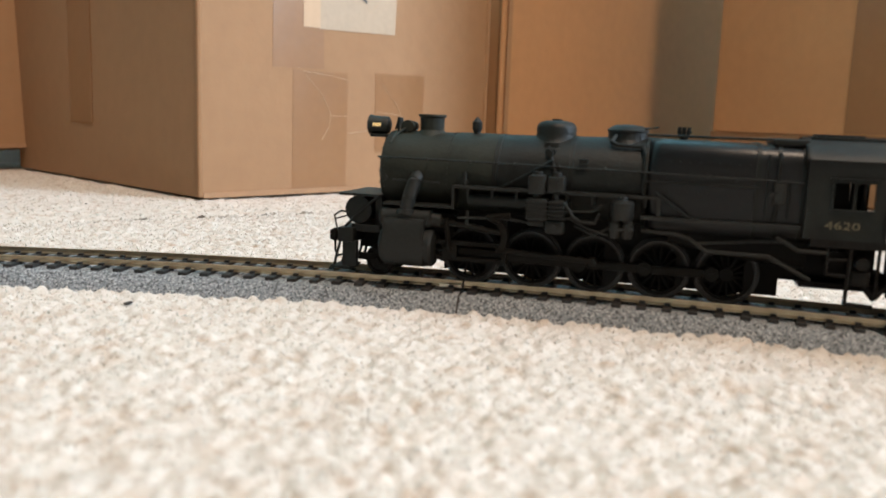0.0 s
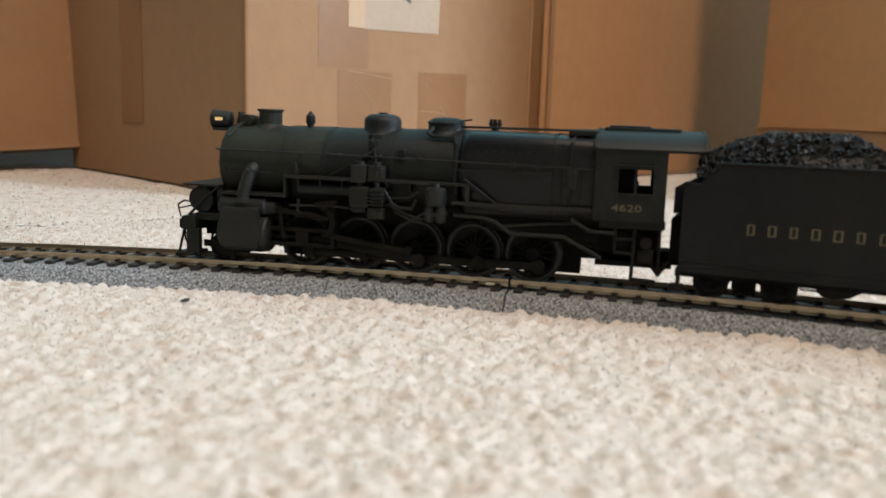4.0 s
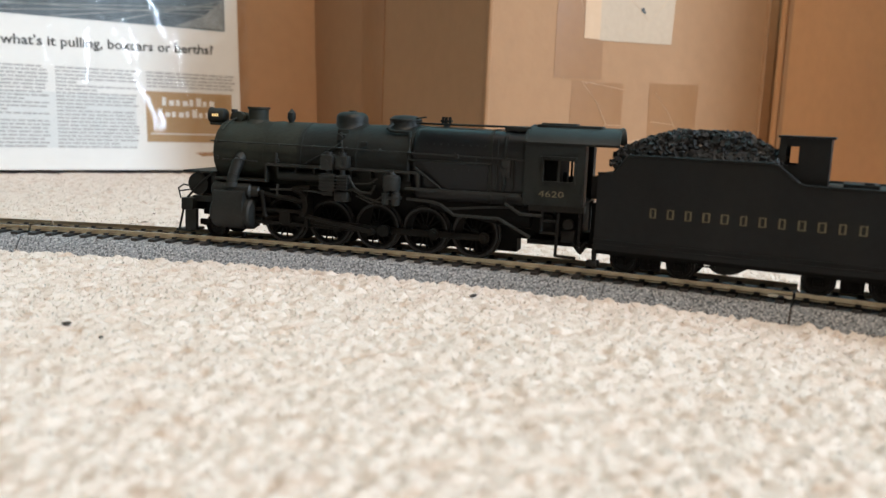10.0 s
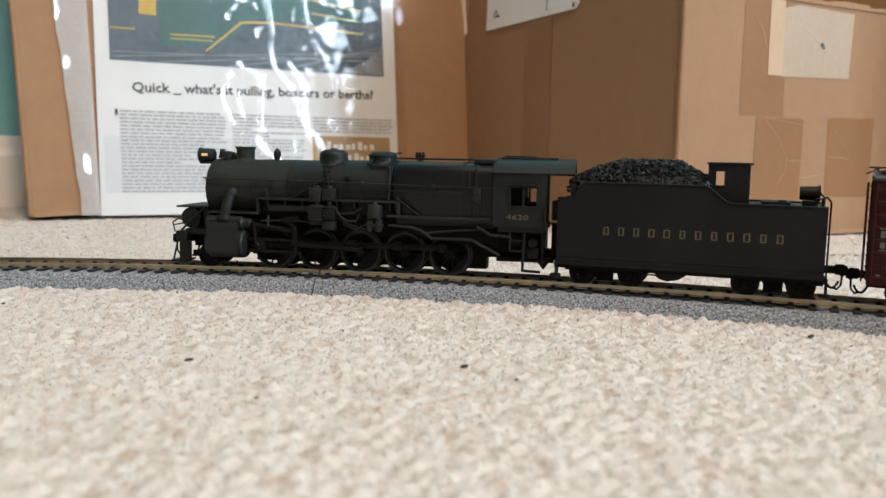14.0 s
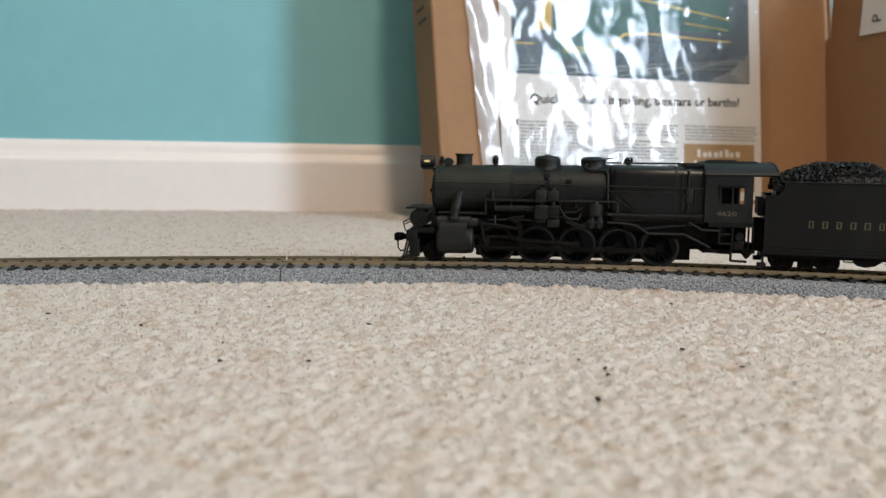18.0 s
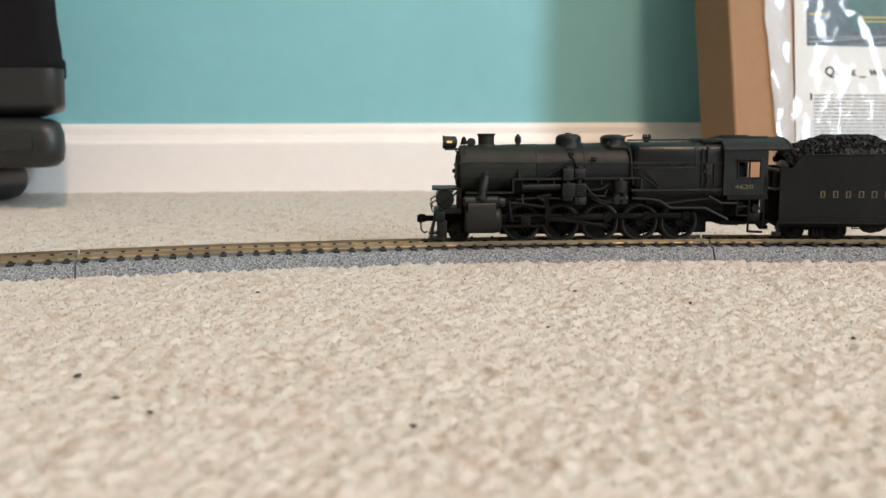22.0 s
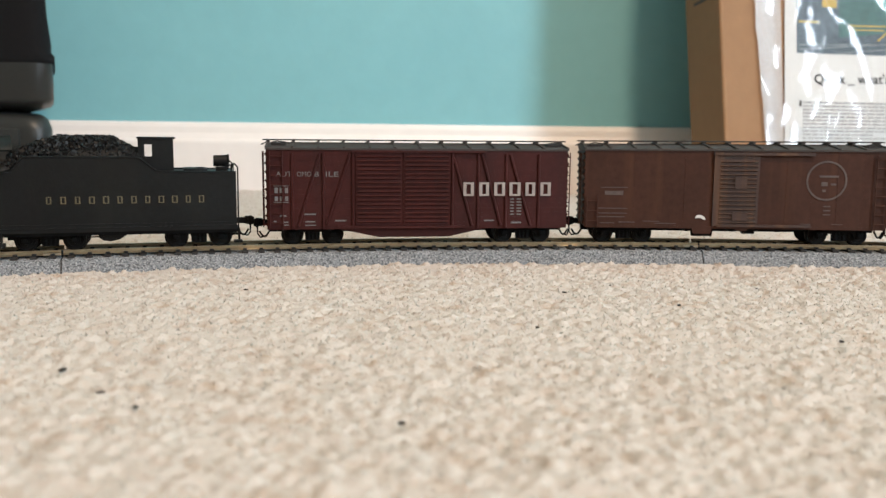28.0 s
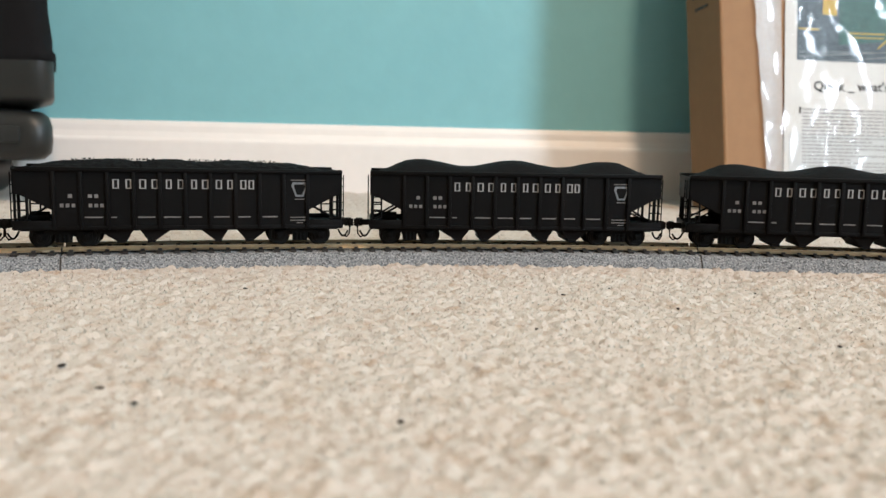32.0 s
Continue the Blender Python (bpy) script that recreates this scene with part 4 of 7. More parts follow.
SIDE = Matrix(((-1, 0, 0, 0), (0, 0, 1, 0), (0, 1, 0, 0), (0, 0, 0, 1)))     # writing on the inner side: runs backwards along x, up along z


def side_at(x, y, z):
    return Matrix.Translation((x * 0.001, y * 0.001, z * 0.001)) @ SIDE


def bars(bm, rows, y, t=0.12):
    """Plain bars for writing too small to read: (x0, x1, z0, z1)."""
    for x0, x1, z0, z1 in rows:
        box(bm, x0, x1, y - t, y + t, z0, z1)


def blocks(bm, x0, x1, z0, z1, n, y, first=0, wide=0.22, thick=0.30):
    """A row of n plain hollow oblongs, for a painted company name."""
    step = (x1 - x0) / n
    for k in range(n):
        a = x0 + step * (k + 0.5)
        w = step * wide * (1.0, 0.9, 1.1, 1.05, 0.9)[(k + first) % 5]
        for d in (-1, 1):
            box(bm, a + d * w - thick / 2, a + d * w + thick / 2, y - 0.1, y + 0.1, z0, z1)
        for z in (z0, z1 - thick * 0.6):
            box(bm, a - w, a + w, y - 0.09, y + 0.09, z, z + thick * 0.6)


ROLLING = []      # (part, wheel radius, height of the axle, x)


def small_wheelset(parent, x, r=4.8):
    bm = bmesh.new()
    for s in (-1, 1):
        lathe(bm, [(s * 7.2, r + 0.6), (s * 7.7, r + 0.6), (s * 7.9, r), (s * 9.6, r - 0.12), (s * 9.65, r - 0.9), (s * 9.1, r - 1.1), (s * 9.0, 1.6), (s * 9.9, 1.3)], 24, "y")
        for k in range(4):
            a = k * math.pi / 2
            box(bm, 2.4 * math.cos(a) - 0.4, 2.4 * math.cos(a) + 0.4, s * 8.9, s * 9.3, 2.4 * math.sin(a) - 0.4, 2.4 * math.sin(a) + 0.4)
    rod(bm, (0, -12.2, 0), (0, 12.2, 0), 0.8, 10)
    ob = mpart("wheelset", bm, M_STEEL, parent)
    ob.location = (x * 0.001, 0, r * 0.001)
    ROLLING.append((ob, r, r, x))
    return ob


def truck(parent, x, base=19.5, material=None):
    """A four-wheel truck: two wheelsets, two side frames with springs and a bolster."""
    material = material or M_TRUCK
    for d in (-base / 2, base / 2):
        small_wheelset(parent, x + d)
    for s in (-1, 1):
        bm = bmesh.new()
        y0, y1 = s * 10.6, s * 12.4
        h = base / 2
        outline = [(x - h - 2.2, 3.6), (x - h - 2.2, 6.4), (x - h + 2, 7.2), (x - 3.4, 8.6), (x + 3.4, 8.6), (x + h - 2, 7.2), (x + h + 2.2, 6.4), (x + h + 2.2, 3.6), (x + h - 2.2, 3.5), (x + h - 3.5, 5.6), (x + 3.6, 6.3), (x + 3.4, 2.3), (x - 3.4, 2.3), (x - 3.6, 6.3), (x - h + 3.5, 5.6), (x - h + 2.2, 3.5)]
        prism(bm, outline, y0, y1)
        mpart("side_frame", bm, material, parent)
        for d in (-h, h):
            bm = bmesh.new()
            box(bm, x + d - 1.5, x + d + 1.5, s * 12.4, s * 13.4, 3.4, 6.4, 0.3)
            rod(bm, (x + d, s * 13.3, 4.9), (x + d, s * 13.8, 4.9), 0.9, 10)
            mpart("journal_box", bm, material, parent)
        for d in (-1.9, 0, 1.9):
            bm = bmesh.new()
            lathe(bm, [(2.5, 0.3), (2.6, 0.8), (3.0, 0.8), (3.1, 1.0), (3.45, 1.0), (3.5, 0.8), (3.85, 0.8), (3.9, 1.0), (4.25, 1.0), (4.3, 0.8), (4.65, 0.8), (4.7, 1.0), (5.05, 1.0), (5.1, 0.8), (6.2, 0.8), (6.3, 0.3)], 8, "z", (x + d, s * 12.0, 0))
            mpart("spring", bm, material, parent)
    bm = bmesh.new()
    box(bm, x - 2.4, x + 2.4, -12, 12, 5.0, 8.4, 0.4)
    mpart("bolster", bm, material, parent)


def coupler(parent, x, d, z=10.2, hose=True):
    """A knuckle coupler with its shank, and an air hose beside it; d: 1 ahead, -1 behind."""
    bm = bmesh.new()
    box(bm, x - d * 2, x + d * 5.5, -1.5, 1.5, z - 1.4, z + 1.4, 0.3)
    box(bm, x + d * 4.5, x + d * 7.8, -2.4, 0.8, z - 2.0, z + 2.0, 0.5)
    box(bm, x + d * 6.0, x + d * 8.8, 0.2, 2.5, z - 1.9, z + 1.9, 0.6)
    rod(bm, (x + d * 7.0, 1.4, z - 2.3), (x + d * 7.0, 1.4, z + 2.3), 0.7, 10)
    head = mpart("coupler", bm, M_TRUCK, parent, "dark metal knuckle coupler")
    bm = bmesh.new()
    pipe(bm, [(x + d * 7.0, 1.4, z - 2.0), (x + d * 6.8, 1.6, z - 5.6), (x + d * 5.4, 2.4, z - 7.2), (x + d * 3.8, 3.0, z - 6.6)], 0.38, 6)
    mpart("trip_pin", bm, M_TRUCK, head)
    if hose:
        bm = bmesh.new()
        pipe(bm, [(x + d * (0.6 + 5.2 * k / 8), 5.0 - 2.0 * k / 8, z - 1.0 - 5.6 * math.sin(math.pi * (0.12 + 0.7 * k / 8))) for k in range(9)], 0.5, 6)
        mpart("air_hose", bm, M_FRAME, parent)


def ladder(parent, x0, x1, y, z0, z1, n, material, name="ladder", along="x"):
    bm = bmesh.new()
    for p in (x0, x1):
        q = (p, y) if along == "x" else (y, p)
        rod(bm, (*q, z0), (*q, z1), 0.28, 6)
    for k in range(n):
        z = z0 + (z1 - z0) * (k + 0.5) / n
        q0, q1 = ((x0, y), (x1, y)) if along == "x" else ((y, x0), (y, x1))
        rod(bm, (*q0, z), (*q1, z), 0.3, 6)
    return mpart(name, bm, material, parent)


# ---- locomotive ----
DRIVE_R, CRANK = 9.05, 4.3
DRIVERS = (39.7, 19.85, 0.0, -19.85, -39.7)
LOCO_MOVING = []       # (part, kind, side)


SPOKE = {}
for side in (-1, 1):
    bm = bmesh.new()
    rod(bm, (1.8, side * 8.7, 0), (7.4, side * 8.6, 0), 0.48, 6, 0.34)
    SPOKE[side] = finish(bm, "spoke", M_WHEEL, True)


def build_driver(parent, x, main):
    bm = bmesh.new()
    for s in (-1, 1):
        lathe(bm, [(s * 7.1, DRIVE_R - 1.0), (s * 7.1, DRIVE_R + 0.7), (s * 7.6, DRIVE_R + 0.7), (s * 7.8, DRIVE_R), (s * 9.6, DRIVE_R - 0.1), (s * 9.6, DRIVE_R - 0.95), (s * 7.1, DRIVE_R - 1.0)], 40, "y", caps=False)
    tyre = mpart("driving_wheelset", bm, M_TYRE, parent, "bright-rimmed tyres on spoked black wheels")
    bm = bmesh.new()
    for s in (-1, 1):
        ph = 0 if s > 0 else math.pi / 2
        n = 40
        rings = []
        for y, r in ((7.9, 8.2), (9.3, 8.2), (9.3, 7.1), (7.9, 7.1)):
            rings.append([bm.verts.new((r * math.cos(2 * math.pi * k / n), s * y, r * math.sin(2 * math.pi * k / n))) for k in range(n)])
        for i in range(4):
            a, b = rings[i], rings[(i + 1) % 4]
            for k in range(n):
                bm.faces.new((a[k], a[(k + 1) % n], b[(k + 1) % n], b[k]))
        rod(bm, (0, s * 7.8, 0), (0, s * 10.0, 0), 2.1, 16)
        # crank boss and counterweight
        rod(bm, (CRANK * math.cos(ph), s * 8.2, CRANK * math.sin(ph)), (CRANK * math.cos(ph), s * 10.2, CRANK * math.sin(ph)), 1.5, 14)
        span = 1.15 if main else 0.8
        outer = [(7.3 * math.cos(ph + math.pi + a * span / 6), 7.3 * math.sin(ph + math.pi + a * span / 6)) for a in range(-6, 7)]
        prism(bm, outer, s * 8.0, s * 9.5)
    mpart("wheel_centre", bm, M_WHEEL, tyre)
    for s in (-1, 1):
        for k in range(15):
            a = 2 * math.pi * k / 15
            spoke = new("spoke", SPOKE[s])
            spoke.parent = tyre
            spoke.matrix_basis = Matrix.Rotation(a, 4, "Y")
    tyre.location = (x * 0.001, 0, DRIVE_R * 0.001)
    ROLLING.append((tyre, DRIVE_R, DRIVE_R, x))


def superellipse(x, cy, w, z0, z1, p, n=28):
    out = []
    cz, h = (z0 + z1) / 2, (z1 - z0) / 2
    for k in range(n):
        a = 2 * math.pi * k / n
        c, s = math.cos(a), math.sin(a)
        out.append((x, cy + w * math.copysign(abs(c) ** (2 / p), c), cz + h * math.copysign(abs(s) ** (2 / p), s)))
    return out


def build_loco():
    t = thing("steam_locomotive", "weathered black model steam locomotive with ten driving wheels", "locomotive")
    CZ = 35.0
    bm = bmesh.new()
    lathe(bm, [(71.2, 0), (71.2, 9.5), (70.8, 10.4), (70.8, 12.4), (70.2, 13), (46.8, 13), (46.8, 13.25), (33, 13.25)], 40, "x", (0, 0, CZ))
    smokebox = mpart("smokebox", bm, M_SMOKEBOX, t, "grey-black smokebox")
    bm = bmesh.new()
    lathe(bm, [(71.1, 9.3), (72.2, 8.6), (72.8, 5), (73.0, 1.2), (74.2, 1.0), (74.2, 0)], 32, "x", (0, 0, CZ))
    for z in (-3, 3):
        box(bm, 72.0, 73.2, -9, 1, CZ + z - 0.6, CZ + z + 0.6)
    for k in range(18):
        a = 2 * math.pi * k / 18
        rod(bm, (70.8, 11.2 * math.cos(a), CZ + 11.2 * math.sin(a)), (71.5, 11.2 * math.cos(a), CZ + 11.2 * math.sin(a)), 0.4, 6)
    mpart("smokebox_door", bm, M_SMOKEBOX, smokebox)
    bm = bmesh.new()
    for k in range(46):
        a = 2 * math.pi * k / 46
        for x in (48.0, 69.4):
            bmesh.ops.create_icosphere(bm, subdivisions=1, radius=0.24, matrix=Matrix.Translation((x, 13.1 * math.cos(a), CZ + 13.1 * math.sin(a))))
    tagged(mpart("rivets", bm, M_SMOKEBOX, smokebox), "fine rows of rivet heads", kind="stuff")
    bm = bmesh.new()
    lathe(bm, [(33.2, 13.3), (14, 13.5), (0, 13.8), (-14, 14.1), (-17, 14.2)], 40, "x", (0, 0, CZ - 0.2))
    boiler = mpart("boiler", bm, M_BLACK, t, "dark greenish black boiler")
    for x, r in ((32, 13.55), (8.5, 13.8), (-14, 14.3)):
        bm = bmesh.new()
        lathe(bm, [(x + 0.7, r - 0.2), (x + 0.6, r), (x - 0.6, r), (x - 0.7, r - 0.2)], 40, "x", (0, 0, CZ - 0.2))
        mpart("boiler_band", bm, M_BLACK, boiler)
    # square-shouldered firebox with its jacket
    bm = bmesh.new()
    loft(bm, [superellipse(-14.6, 0, 14.0, 20.5, 48.6, 2.4, 44), superellipse(-16.2, 0, 14.7, 20, 48.8, 4.2, 44), superellipse(-18, 0, 15.0, 20, 48.9, 5.2, 44), superellipse(-46, 0, 15.1, 20, 48.5, 5.4, 44), superellipse(-60, 0, 15.1, 20, 48.3, 5.4, 44)])
    firebox = mpart("firebox", bm, M_FIREBOX, t, "square-shouldered satin black firebox", smooth=50)
    for x, r in ((-45.7, 0.35), (-51.4, 0.25), (-58.2, 0.3)):
        bm = bmesh.new()
        loft(bm, [superellipse(x + 0.6, 0, 15.1 + r, 19.8, 48.5 + r, 5.3, 44), superellipse(x - 0.6, 0, 15.1 + r, 19.8, 48.5 + r, 5.3, 44)])
        mpart("firebox_band", bm, M_BLACK, firebox)
    for s in (-1, 1):
        bm = bmesh.new()
        prism(bm, [(-19.0, 36.0), (-45.0, 35.6), (-45.0, 26.2), (-28.5, 26.2)], s * 15.0, s * 15.75)
        mpart("jacket_panel", bm, M_FIREBOX, firebox, smooth=0)
        bm = bmesh.new()
        box(bm, -46, -14, s * 15.0, s * 15.95, 35.8, 36.5, 0.2)
        mpart("jacket_ledge", bm, M_BLACK, firebox)
        bm = bmesh.new()
        pipe(bm, [(-51.2, s * 15.6, 46.4), (-51.3, s * 15.7, 30), (-50.4, s * 15.7, 26.4)], 0.55, 7)
        pipe(bm, [(-48.4, s * 15.4, 45.6), (-48.4, s * 15.5, 27)], 0.35, 6)
        pipe(bm, [(-54.5, s * 15.4, 38.4), (-54.5, s * 15.8, 27.5)], 0.3, 6)
        mpart("jacket_pipe", bm, M_BLACK, firebox)
        bm = bmesh.new()
        rod(bm, (-51.6, s * 15.3, 36.6), (-51.6, s * 16.8, 36.6), 1.3, 12)
        rod(bm, (-51.6, s * 15.3, 33.8), (-51.6, s * 16.8, 33.8), 1.0, 12)
        rod(bm, (-49.8, s * 15.3, 34.4), (-49.8, s * 16.4, 34.4), 0.8, 10)
        box(bm, -53.4, -50.0, s * 15.3, s * 16.2, 31.6, 38.0, 0.4)
        rod(bm, (-33.0, s * 14.9, 38.4), (-33.0, s * 16.2, 38.4), 0.8, 10)
        rod(bm, (-40.2, s * 14.9, 37.4), (-40.2, s * 15.7, 37.4), 0.5, 8)
        mpart("washout_fitting", bm, M_PUMP, firebox)
    bm = bmesh.new()
    for k in range(9):
        for s in (-1, 1):
            bmesh.ops.create_icosphere(bm, subdivisions=1, radius=0.34, matrix=Matrix.Translation((-21 - 2.8 * k, s * 15.05, 42.5)))
            bmesh.ops.create_icosphere(bm, subdivisions=1, radius=0.3, matrix=Matrix.Translation((-21 - 2.8 * k, s * 15.75, 33.5)))
    tagged(mpart("rivets", bm, M_BLACK, firebox), "fine rows of rivet heads", kind="stuff")
    # stack, domes, bell, whistle
    bm = bmesh.new()
    lathe(bm, [(46.5, 6.0), (47.8, 4.6), (48.6, 4.0), (52.6, 4.1), (53.0, 4.7), (53.7, 4.7), (53.7, 3.5), (49, 3.3)], 28, "z", (56.9, 0, 0))
    mpart("smokestack", bm, M_SMOKEBOX, t)
    bm = bmesh.new()
    lathe(bm, [(44.8, 8.6), (46.4, 7.3), (47.6, 6.6), (49.2, 6.4), (50.8, 6.45), (51.8, 6.1), (52.6, 5.2), (53.1, 3.6), (53.3, 0.2)], 32, "z", (15.2, 0, 0))
    dome = mpart("sand_dome", bm, M_BLACK, t)
    bm = bmesh.new()
    rod(bm, (15.2, 0, 53.0), (15.2, 0, 53.7), 1.6, 12)
    box(bm, 12.9, 17.7, 6.6, 9.0, 44.2, 46.4, 0.3)
    box(bm, 13.6, 17.0, 8.6, 11.0, 41.6, 44.4, 0.3)
    rod(bm, (15.3, 10.4, 43.0), (15.3, 12.4, 43.0), 1.1, 10)
    pipe(bm, [(16, 5.2, 47), (16, 9.5, 44.5), (14, 13.3, 40), (12, 15, 33)], 0.55)
    pipe(bm, [(14, 13.2, 41), (22, 14.6, 36), (31, 14.8, 31)], 0.5)
    mpart("sand_pipe", bm, M_BLACK, dome)
    bm = bmesh.new()
    lathe(bm, [(46.0, 7.8), (47.4, 6.8), (48.4, 6.2), (50.4, 6.2), (50.5, 6.5), (51.0, 6.5), (51.8, 5.6), (52.5, 4.2), (52.8, 0.2)], 32, "z", (-7.4, 0, 0))
    mpart("steam_dome", bm, M_BLACK, t)
    bm = bmesh.new()
    pipe(bm, [(-4.2, 6.0, 49.2), (-3.0, 8.6, 47.4), (-5, 9.6, 46.4), (-12.6, 9.8, 46.2), (-13.6, 12.4, 44), (-13.8, 14.6, 38), (-13.8, 15.2, 32)], 0.6)
    pipe(bm, [(-12.6, 2.5, 51.6), (-16.8, 3.5, 52.2)], 0.3)
    pipe(bm, [(-13.5, 4.6, 49.8), (-34, 5.4, 49.8), (-60, 5.8, 49.9)], 0.42)
    mpart("steam_pipe", bm, M_BLACK, t)
    bm = bmesh.new()
    lathe(bm, [(47, 1.3), (48.5, 1.1), (49.6, 1.7), (51.8, 1.6), (52.6, 0.9), (53.4, 0.3)], 14, "z", (41, 2, 0))
    mpart("safety_valve", bm, M_BLACK, t)
    bm = bmesh.new()
    rod(bm, (-24.4, 1, 48), (-24.4, 1, 50.4), 1.3, 12)
    for d in (-1.1, 0.1, 1.2):
        rod(bm, (-24.4 + d * 1.2, 1.2, 50), (-24.4 + d * 1.2, 1.2, 52.6), 0.6, 8)
    box(bm, -26.6, -22.2, 0.2, 2.2, 50.6, 51.4)
    mpart("whistle", bm, M_BLACK, t)
    bm = bmesh.new()
    rod(bm, (68.2, -1.6, 47.4), (68.2, -1.6, 52), 0.4, 8)
    rod(bm, (68.2, 1.6, 47.4), (68.2, 1.6, 52), 0.4, 8)
    rod(bm, (68.2, -2, 52), (68.2, 2, 52), 0.45, 8)
    lathe(bm, [(48.4, 2.1), (49.2, 1.7), (50.6, 1.3), (51.6, 1.1), (52.2, 0.3)], 16, "z", (68.2, 0, 0))
    mpart("bell", bm, M_BLACK, t)
    bm = bmesh.new()
    lathe(bm, [(-4.2, 0.4), (-3.8, 1.9), (-0.6, 2.1), (-0.2, 1.4), (0.6, 1.4), (0.8, 2.2), (3.4, 2.2), (3.8, 0.4)], 16, "y", (64.6, 0, 49.4))
    box(bm, 63.4, 65.8, -2.4, 2.4, 47, 48.2)
    pipe(bm, [(64.6, 3.0, 49.4), (67, 6, 47.4), (68, 10.4, 44)], 0.35, 6)
    mpart("turbo_generator", bm, M_SMOKEBOX, t)
    # headlight
    bm = bmesh.new()
    box(bm, 71, 78, -3.2, 3.2, 45.6, 46.6, 0.3)
    pipe(bm, [(72.5, 2, 45.4), (70.5, 2, 43)], 0.5)
    pipe(bm, [(72.5, -2, 45.4), (70.5, -2, 43)], 0.5)
    lathe(bm, [(71.6, 1.2), (72.2, 2.7), (73.0, 3.0), (77.6, 3.1), (78.8, 3.5), (79.0, 3.3), (78.6, 2.6)], 22, "x", (0, 0, 49.6))
    head = mpart("headlight", bm, M_BLACK, t)
    bm = bmesh.new()
    lathe(bm, [(78.4, 2.6), (78.9, 2.3), (79.1, 0.1)], 20, "x", (0, 0, 49.6))
    mpart("lens", bm, M_LENS, head, "pale headlight lens")
    bm = bmesh.new()
    for k in range(4):
        mirror(lambda s: box(bm, 74.2 + 0.75 * k, 74.7 + 0.75 * k, s * 2.85, s * 3.2, 49.2, 50.3))
    mpart("number_board", bm, M_LAMPGLOW, head, "dim yellow lit number board")
    # handrails with posts
    for s in (-1, 1):
        bm = bmesh.new()
        pipe(bm, [(71, s * 14.1, 39.6), (30, s * 14.9, 39.4), (-15, s * 15.6, 38.8), (-61, s * 16.0, 38.2)], 0.3, 6)
        for x in (68, 54, 40, 26, 12, -2, -16, -32, -48):
            rod(bm, (x, s * 12.6, 39.4), (x, s * 15.4, 39.3), 0.36, 6)
        mpart("handrail", bm, M_PUMP, t)
        bm = bmesh.new()
        pipe(bm, [(66, s * 13.6, 32.4), (50, s * 13.9, 32.2)], 0.3, 6)
        rod(bm, (41.5, s * 13.2, 33), (41.5, s * 14.6, 33), 1.0, 10)
        rod(bm, (41.5, s * 14.3, 30.4), (41.5, s * 14.3, 36), 0.6, 8)
        rod(bm, (68.5, s * 12.2, 33), (68.5, s * 13.6, 33), 0.7, 8)
        mpart("boiler_fitting", bm, M_PUMP, t)
        bm = bmesh.new()
        box(bm, 3.2, 6, s * 13.2, s * 14.6, 40.4, 42, 0.2)
        mpart("washout_plug", bm, M_BLACK, t)
    # running boards
    for s in (-1, 1):
        bm = bmesh.new()
        box(bm, -18.6, 45, s * 11.5, s * 17, 31.0, 31.9)
        box(bm, 44.2, 45, s * 11.5, s * 17, 24.4, 31.2)
        box(bm, 44.6, 68, s * 10, s * 16.5, 24.4, 25.2)
        box(bm, -58, -13.5, s * 12.5, s * 17.4, 25.0, 26.0)
        mpart("running_board", bm, M_PUMP, t)
        bm = bmesh.new()
        box(bm, -19.2, -18.0, s * 15.8, s * 17, 25.6, 31.6)
        mpart("running_board_post", bm, M_PUMP, t)
        bm = bmesh.new()
        for y in (13.0, 16.6):
            pipe(bm, [(-17.4, s * y, 33.2), (-27.6, s * y, 26.0)], 0.45, 6)
        for k in range(6):
            x = -18.6 - 1.6 * k
            box(bm, x - 0.6, x + 0.6, s * 13, s * 16.6, 32.0 - 1.15 * k, 32.3 - 1.15 * k)
        mpart("running_board_step", bm, M_BLACK, t)
        bm = bmesh.new()
        for k in range(8):
            x = 40 - 7.8 * k
            box(bm, x - 0.4, x + 0.4, s * 12, s * 16, 28.2, 31.1)
        mpart("bracket", bm, M_BLACK, t)
        # air reservoir below the board
        bm = bmesh.new()
        lathe(bm, [(40.4, 0.3), (40, 2.0), (21, 2.0), (20.6, 0.3)], 16, "x", (0, s * 14.2, 27.4))
        mpart("air_reservoir", bm, M_BLACK, t)
        bm = bmesh.new()
        pipe(bm, [(43, s * 16.2, 21.6), (30, s * 16.2, 22.2), (20, s * 16.2, 21.6), (6, s * 16, 24)], 0.4, 6)
        pipe(bm, [(40, s * 15.6, 24.0), (40, s * 16.2, 19.5), (36, s * 16.2, 18.5)], 0.55, 6)
        pipe(bm, [(8, s * 17, 24), (2, s * 17.2, 21), (-3, s * 17.2, 19.6), (-8, s * 17, 19.8)], 0.42, 6)
        pipe(bm, [(6, s * 17, 21.6), (0, s * 17.2, 19), (-6, s * 17.2, 22.5)], 0.36, 6)
        pipe(bm, [(-14, s * 16, 21.5), (-24, s * 16.4, 21), (-28, s * 16.6, 20), (-33, s * 16.8, 16.6), (-50, s * 16.8, 16.5), (-58, s * 16.8, 12.5), (-62, s * 16.8, 10.5)], 0.62, 7)
        pipe(bm, [(-52, s * 16.6, 22.2), (-58, s * 17, 18.8), (-66, s * 17, 18.6)], 0.6, 7)
        pipe(bm, [(-30, s * 15.4, 18.6), (-44, s * 15.4, 20.2), (-55, s * 15.4, 21)], 0.5, 6)
        mpart("piping", bm, M_PUMP, t)
